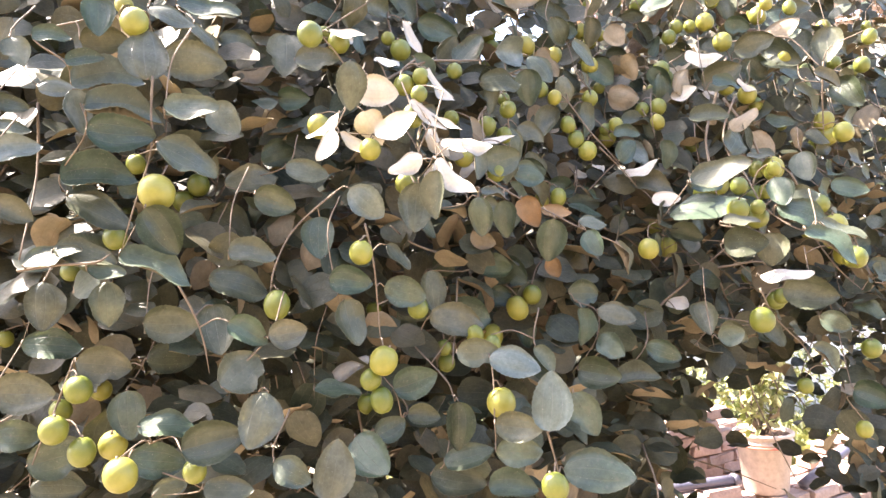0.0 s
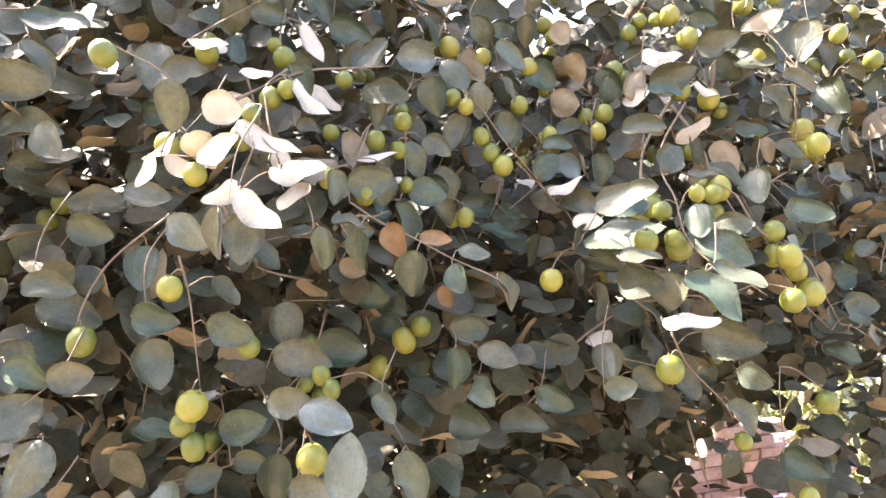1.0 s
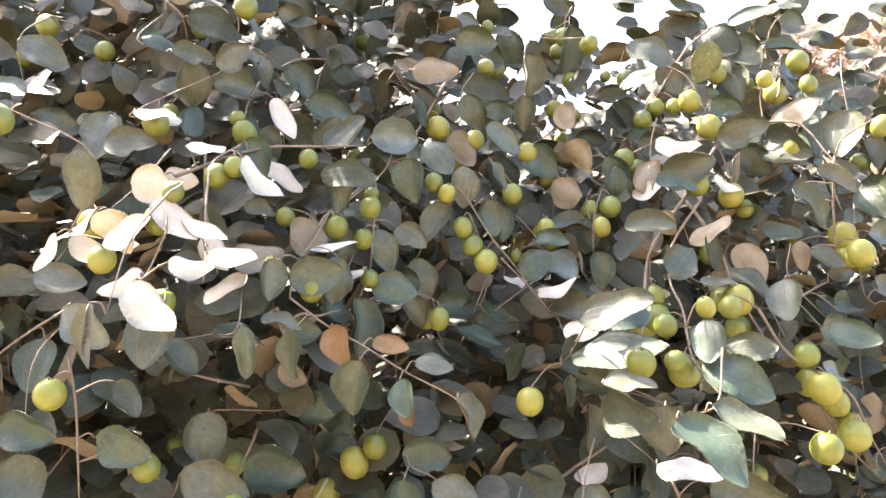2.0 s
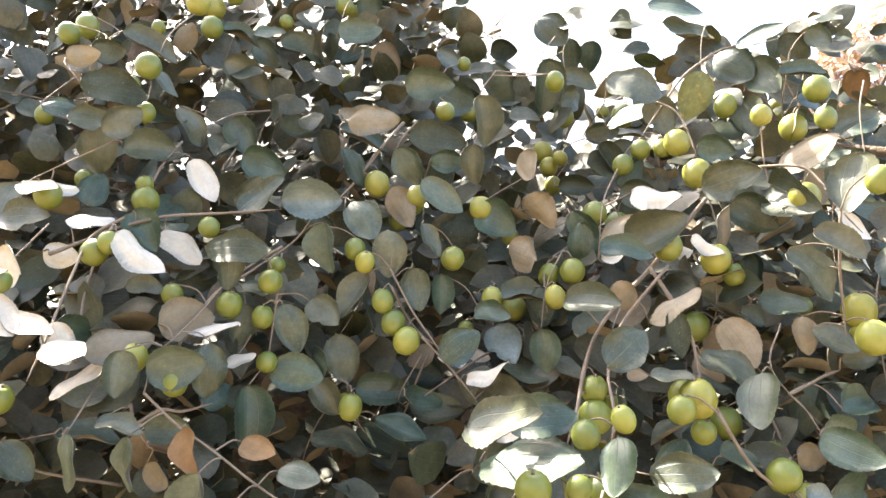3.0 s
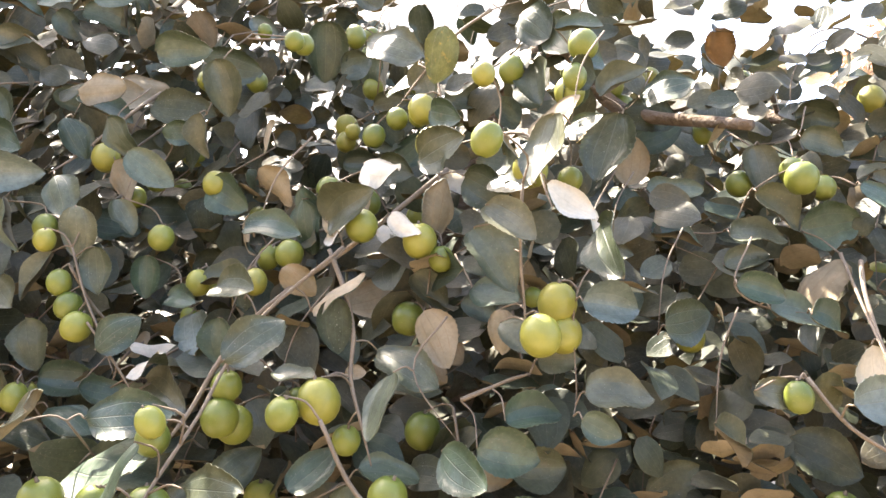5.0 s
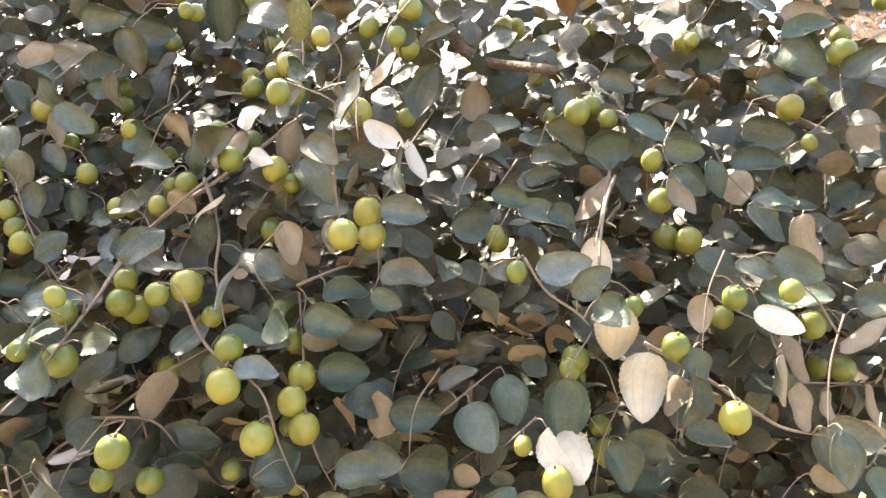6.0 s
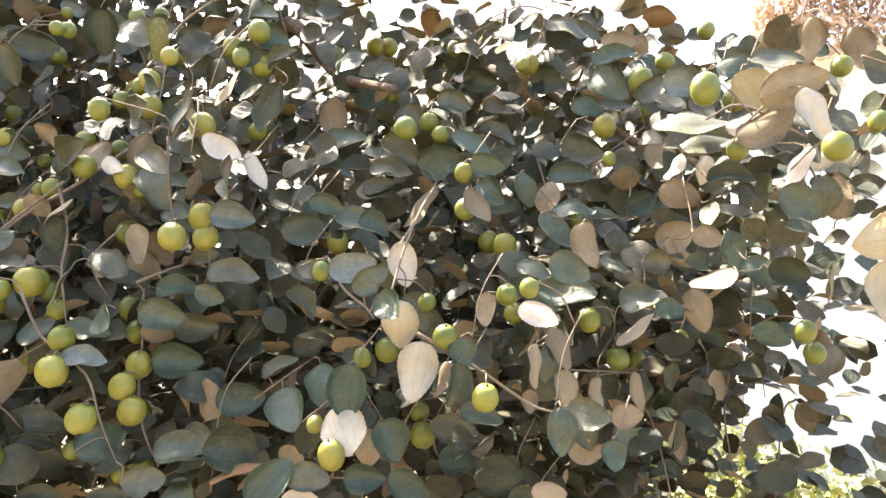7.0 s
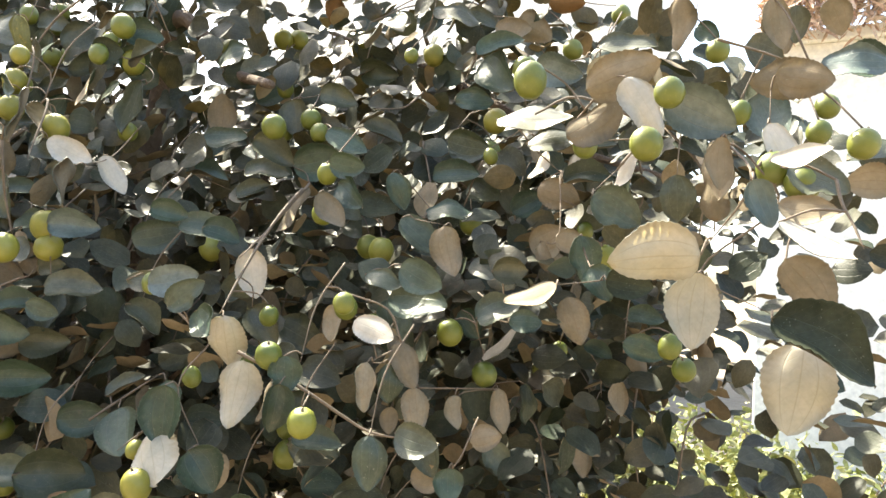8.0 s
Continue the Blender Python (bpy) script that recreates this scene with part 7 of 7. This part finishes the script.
spray(1.7, [(1.033, 1.425, 1.46), (1.023, 1.395, 1.415), (1.023, 1.375, 1.355)],
      [("d", (1.026, 1.358, 1.369), 47, 35, 5, 73, -53)],
      [])
spray(1.7, [(1.173, 1.883, 1.496), (1.163, 1.853, 1.451), (1.163, 1.833, 1.391)],
      [("d", (1.168, 1.816, 1.405), 62, 46, -44, 33, -157)],
      [])
spray(1.7, [(1.081, 2.077, 1.463), (1.071, 2.047, 1.418), (1.071, 2.027, 1.358)],
      [("t", (1.075, 2.01, 1.371), 69, 51, 115, -74, 150)],
      [])


# ---- the body of the crown, behind the foremost sprays ----
def crown_top(x, y):
    """How high the crown reaches."""
    # the step up to 2.7 is added to keep sun off the front sprays
    top = 2.52 if x < -0.3 else 2.7 if x < -0.08 else 2.7 - 2.8 * (x + 0.08) if x < 0.12 else 2.14
    return top + 0.12 * (y - 1.4) - 0.55 * max(0.0, x - 0.95)


def inside(x, y):
    """Whether a place lies within the round of the crown."""
    return ((x + 0.1) / 1.78) ** 2 + ((y - 1.7) / 1.45) ** 2 < 1


def window(x, y, z):
    """How much of the crown is left: its skirt is bare before the bricks and thin elsewhere, and its top has a thin place."""
    across, down = x / y, (z - 1.45) / y
    if 0.31 < across < 0.56 and down < -0.12:
        return 0.008 if 0.355 < across < 0.49 and down < -0.175 else 0.22
    if z > 1.82 and abs(x - 0.3 + 0.26 * (y - 1.4)) < 0.2:
        return 0.5
    return 0.72 if z < 1.36 else 1.0


def build_mass():
    rng = np.random.default_rng(12)
    front = np.array(leaf_places)
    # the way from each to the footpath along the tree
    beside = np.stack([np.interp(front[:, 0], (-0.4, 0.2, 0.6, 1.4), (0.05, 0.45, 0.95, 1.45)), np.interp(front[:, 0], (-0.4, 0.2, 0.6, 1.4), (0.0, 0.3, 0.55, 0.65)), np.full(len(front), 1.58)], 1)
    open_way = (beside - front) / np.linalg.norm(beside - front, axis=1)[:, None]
    shapes = [packed(leaf_shape(8, 2, 90 + s, cup=(0.1, 0.3, -0.1, 0.2)[s], droop=(0.1, 0.3, 0.2, -0.1)[s], teeth=0.0, rim=False)) for s in range(4)]
    poses, tried = [], 0
    origin = np.array(ORIGIN)

    def add(x, y, z, size):
        # those held high hang with their tops to the path
        lift = min(1.0, max(0.0, (z - 1.6) / 0.3))
        if rng.random() < 0.65:
            # held out sideways on the twig
            along = rng.normal(size=3) * 0.45 + (1 if rng.random() < 0.55 else -1, -0.35, -0.25)
            up = rng.normal(size=3) * 0.5 + (0.15, -0.65 - 0.5 * lift, 0.9 - 0.35 * lift)
        else:
            along = rng.normal(size=3) + (0.1, -0.35, -0.5)
            up = rng.normal(size=3) * 0.75 + (0.2, -0.5 - 0.5 * lift, 0.75 - 0.3 * lift)
        poses.append((np.array([x, y, z]) - origin, turned(along, up), size, size * rng.uniform(0.66, 0.82)))

    while len(poses) < 18500 and tried < 110000:
        tried += 1
        x, z = rng.uniform(-1.5, 1.75), rng.uniform(0.95, 2.75)
        # how far back the foremost sprays hang here
        gap = np.hypot(front[:, 0] - x, (front[:, 2] - z))
        w = 1 / (gap + 0.04) ** 3
        face = (w @ front[:, 1]) / w.sum()
        deep = 0.03 + 0.85 * rng.random() ** 1.6
        y = face + deep
        x -= 0.3 * deep
        if z > crown_top(x, y) or (x < 1 and not inside(x, y)):
            continue
        keep = window(x, y, z)
        edge = 1.22 - 0.02 * (y - 1.6) + 0.2 * min(1, max(0, (z - 1.76) / 0.15)) - 0.16 * min(1, max(0, (1.5 - z) / 0.15))
        if x > edge:
            keep *= max(0.1, 1 - (x - edge) / 0.16)
        if z > 1.85:
            keep *= 0.86 if x < 0 else 0.8
        if rng.random() > keep:
            continue
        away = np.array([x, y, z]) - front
        if np.linalg.norm(away, axis=1).min() < 0.022:
            continue
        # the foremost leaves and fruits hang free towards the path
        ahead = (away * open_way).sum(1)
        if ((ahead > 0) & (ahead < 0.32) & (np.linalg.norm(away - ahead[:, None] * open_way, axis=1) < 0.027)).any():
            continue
        small = min(1.0, max(0.0, (x - 0.5) / 0.4))
        add(x, y, z, rng.uniform(0.040 - 0.008 * small, 0.064 - 0.012 * small))
    # the far side of the crown
    far = 0
    while far < 16500:
        x, y, z = rng.uniform(-1.85, 1.95), rng.uniform(1.65, 3.1), rng.uniform(0.85, 2.6)
        keep = window(x, y, z)
        if (x < 1.2 and not inside(x, y)) or z > min(crown_top(x, y), 2.15 if x < 0.1 else 1.62 + 0.3 * (y - 0.45)):
            continue
        if x > 1.18 - 0.14 * min(1, max(0, (1.5 - z) / 0.15)) + 0.06 * noise.noise(Vector((y * 3, z * 4, 0))):
            keep *= 0.12 if y < 2.7 else 0
        if rng.random() < keep:
            add(x, y, z, rng.uniform(0.046, 0.068))
            far += 1
    front_count = len(poses) - far
    plain = [packed(leaf_shape(5, 2, 95 + s, cup=0.1 + 0.1 * s, droop=0.1 * s, teeth=0.0, rim=False)) for s in range(3)]
    for name, some, forms in (("foliage", poses[:front_count], shapes), ("inner_foliage", poses[front_count:], plain)):
        ob = part(name, leaf_mass(name, [mass_top, mass_felt], forms, some), tree, "dense grey-green leaves with tan undersides")
        ob.location, ob.matrix_parent_inverse = (0, 0, 0), Matrix()
        tagged(ob, kind="stuff")
    # thin twigs that carry it
    bm = bmesh.new()
    for _ in range(330):
        place = Vector(poses[rng.integers(front_count)][0])
        way = Vector((rng.normal() * 0.5, -0.4 + rng.normal() * 0.4, -0.7 + rng.normal() * 0.5)).normalized()
        length = rng.uniform(0.08, 0.2)
        line = smooth_path([place, place + way * length * 0.5 + Vector(rng.normal(size=3) * 0.02), place + way * length + Vector((0, 0, -0.03))], 4)
        tube(bm, line, [0.0019 - 0.0011 * k / len(line) for k in range(len(line))], 5)
    ob = part("inner_twig", to_mesh(bm, "inner_twig", twig_bark), tree)
    ob.location, ob.matrix_parent_inverse = (0, 0, 0), Matrix()
    tagged(ob, kind="stuff")


build_mass()
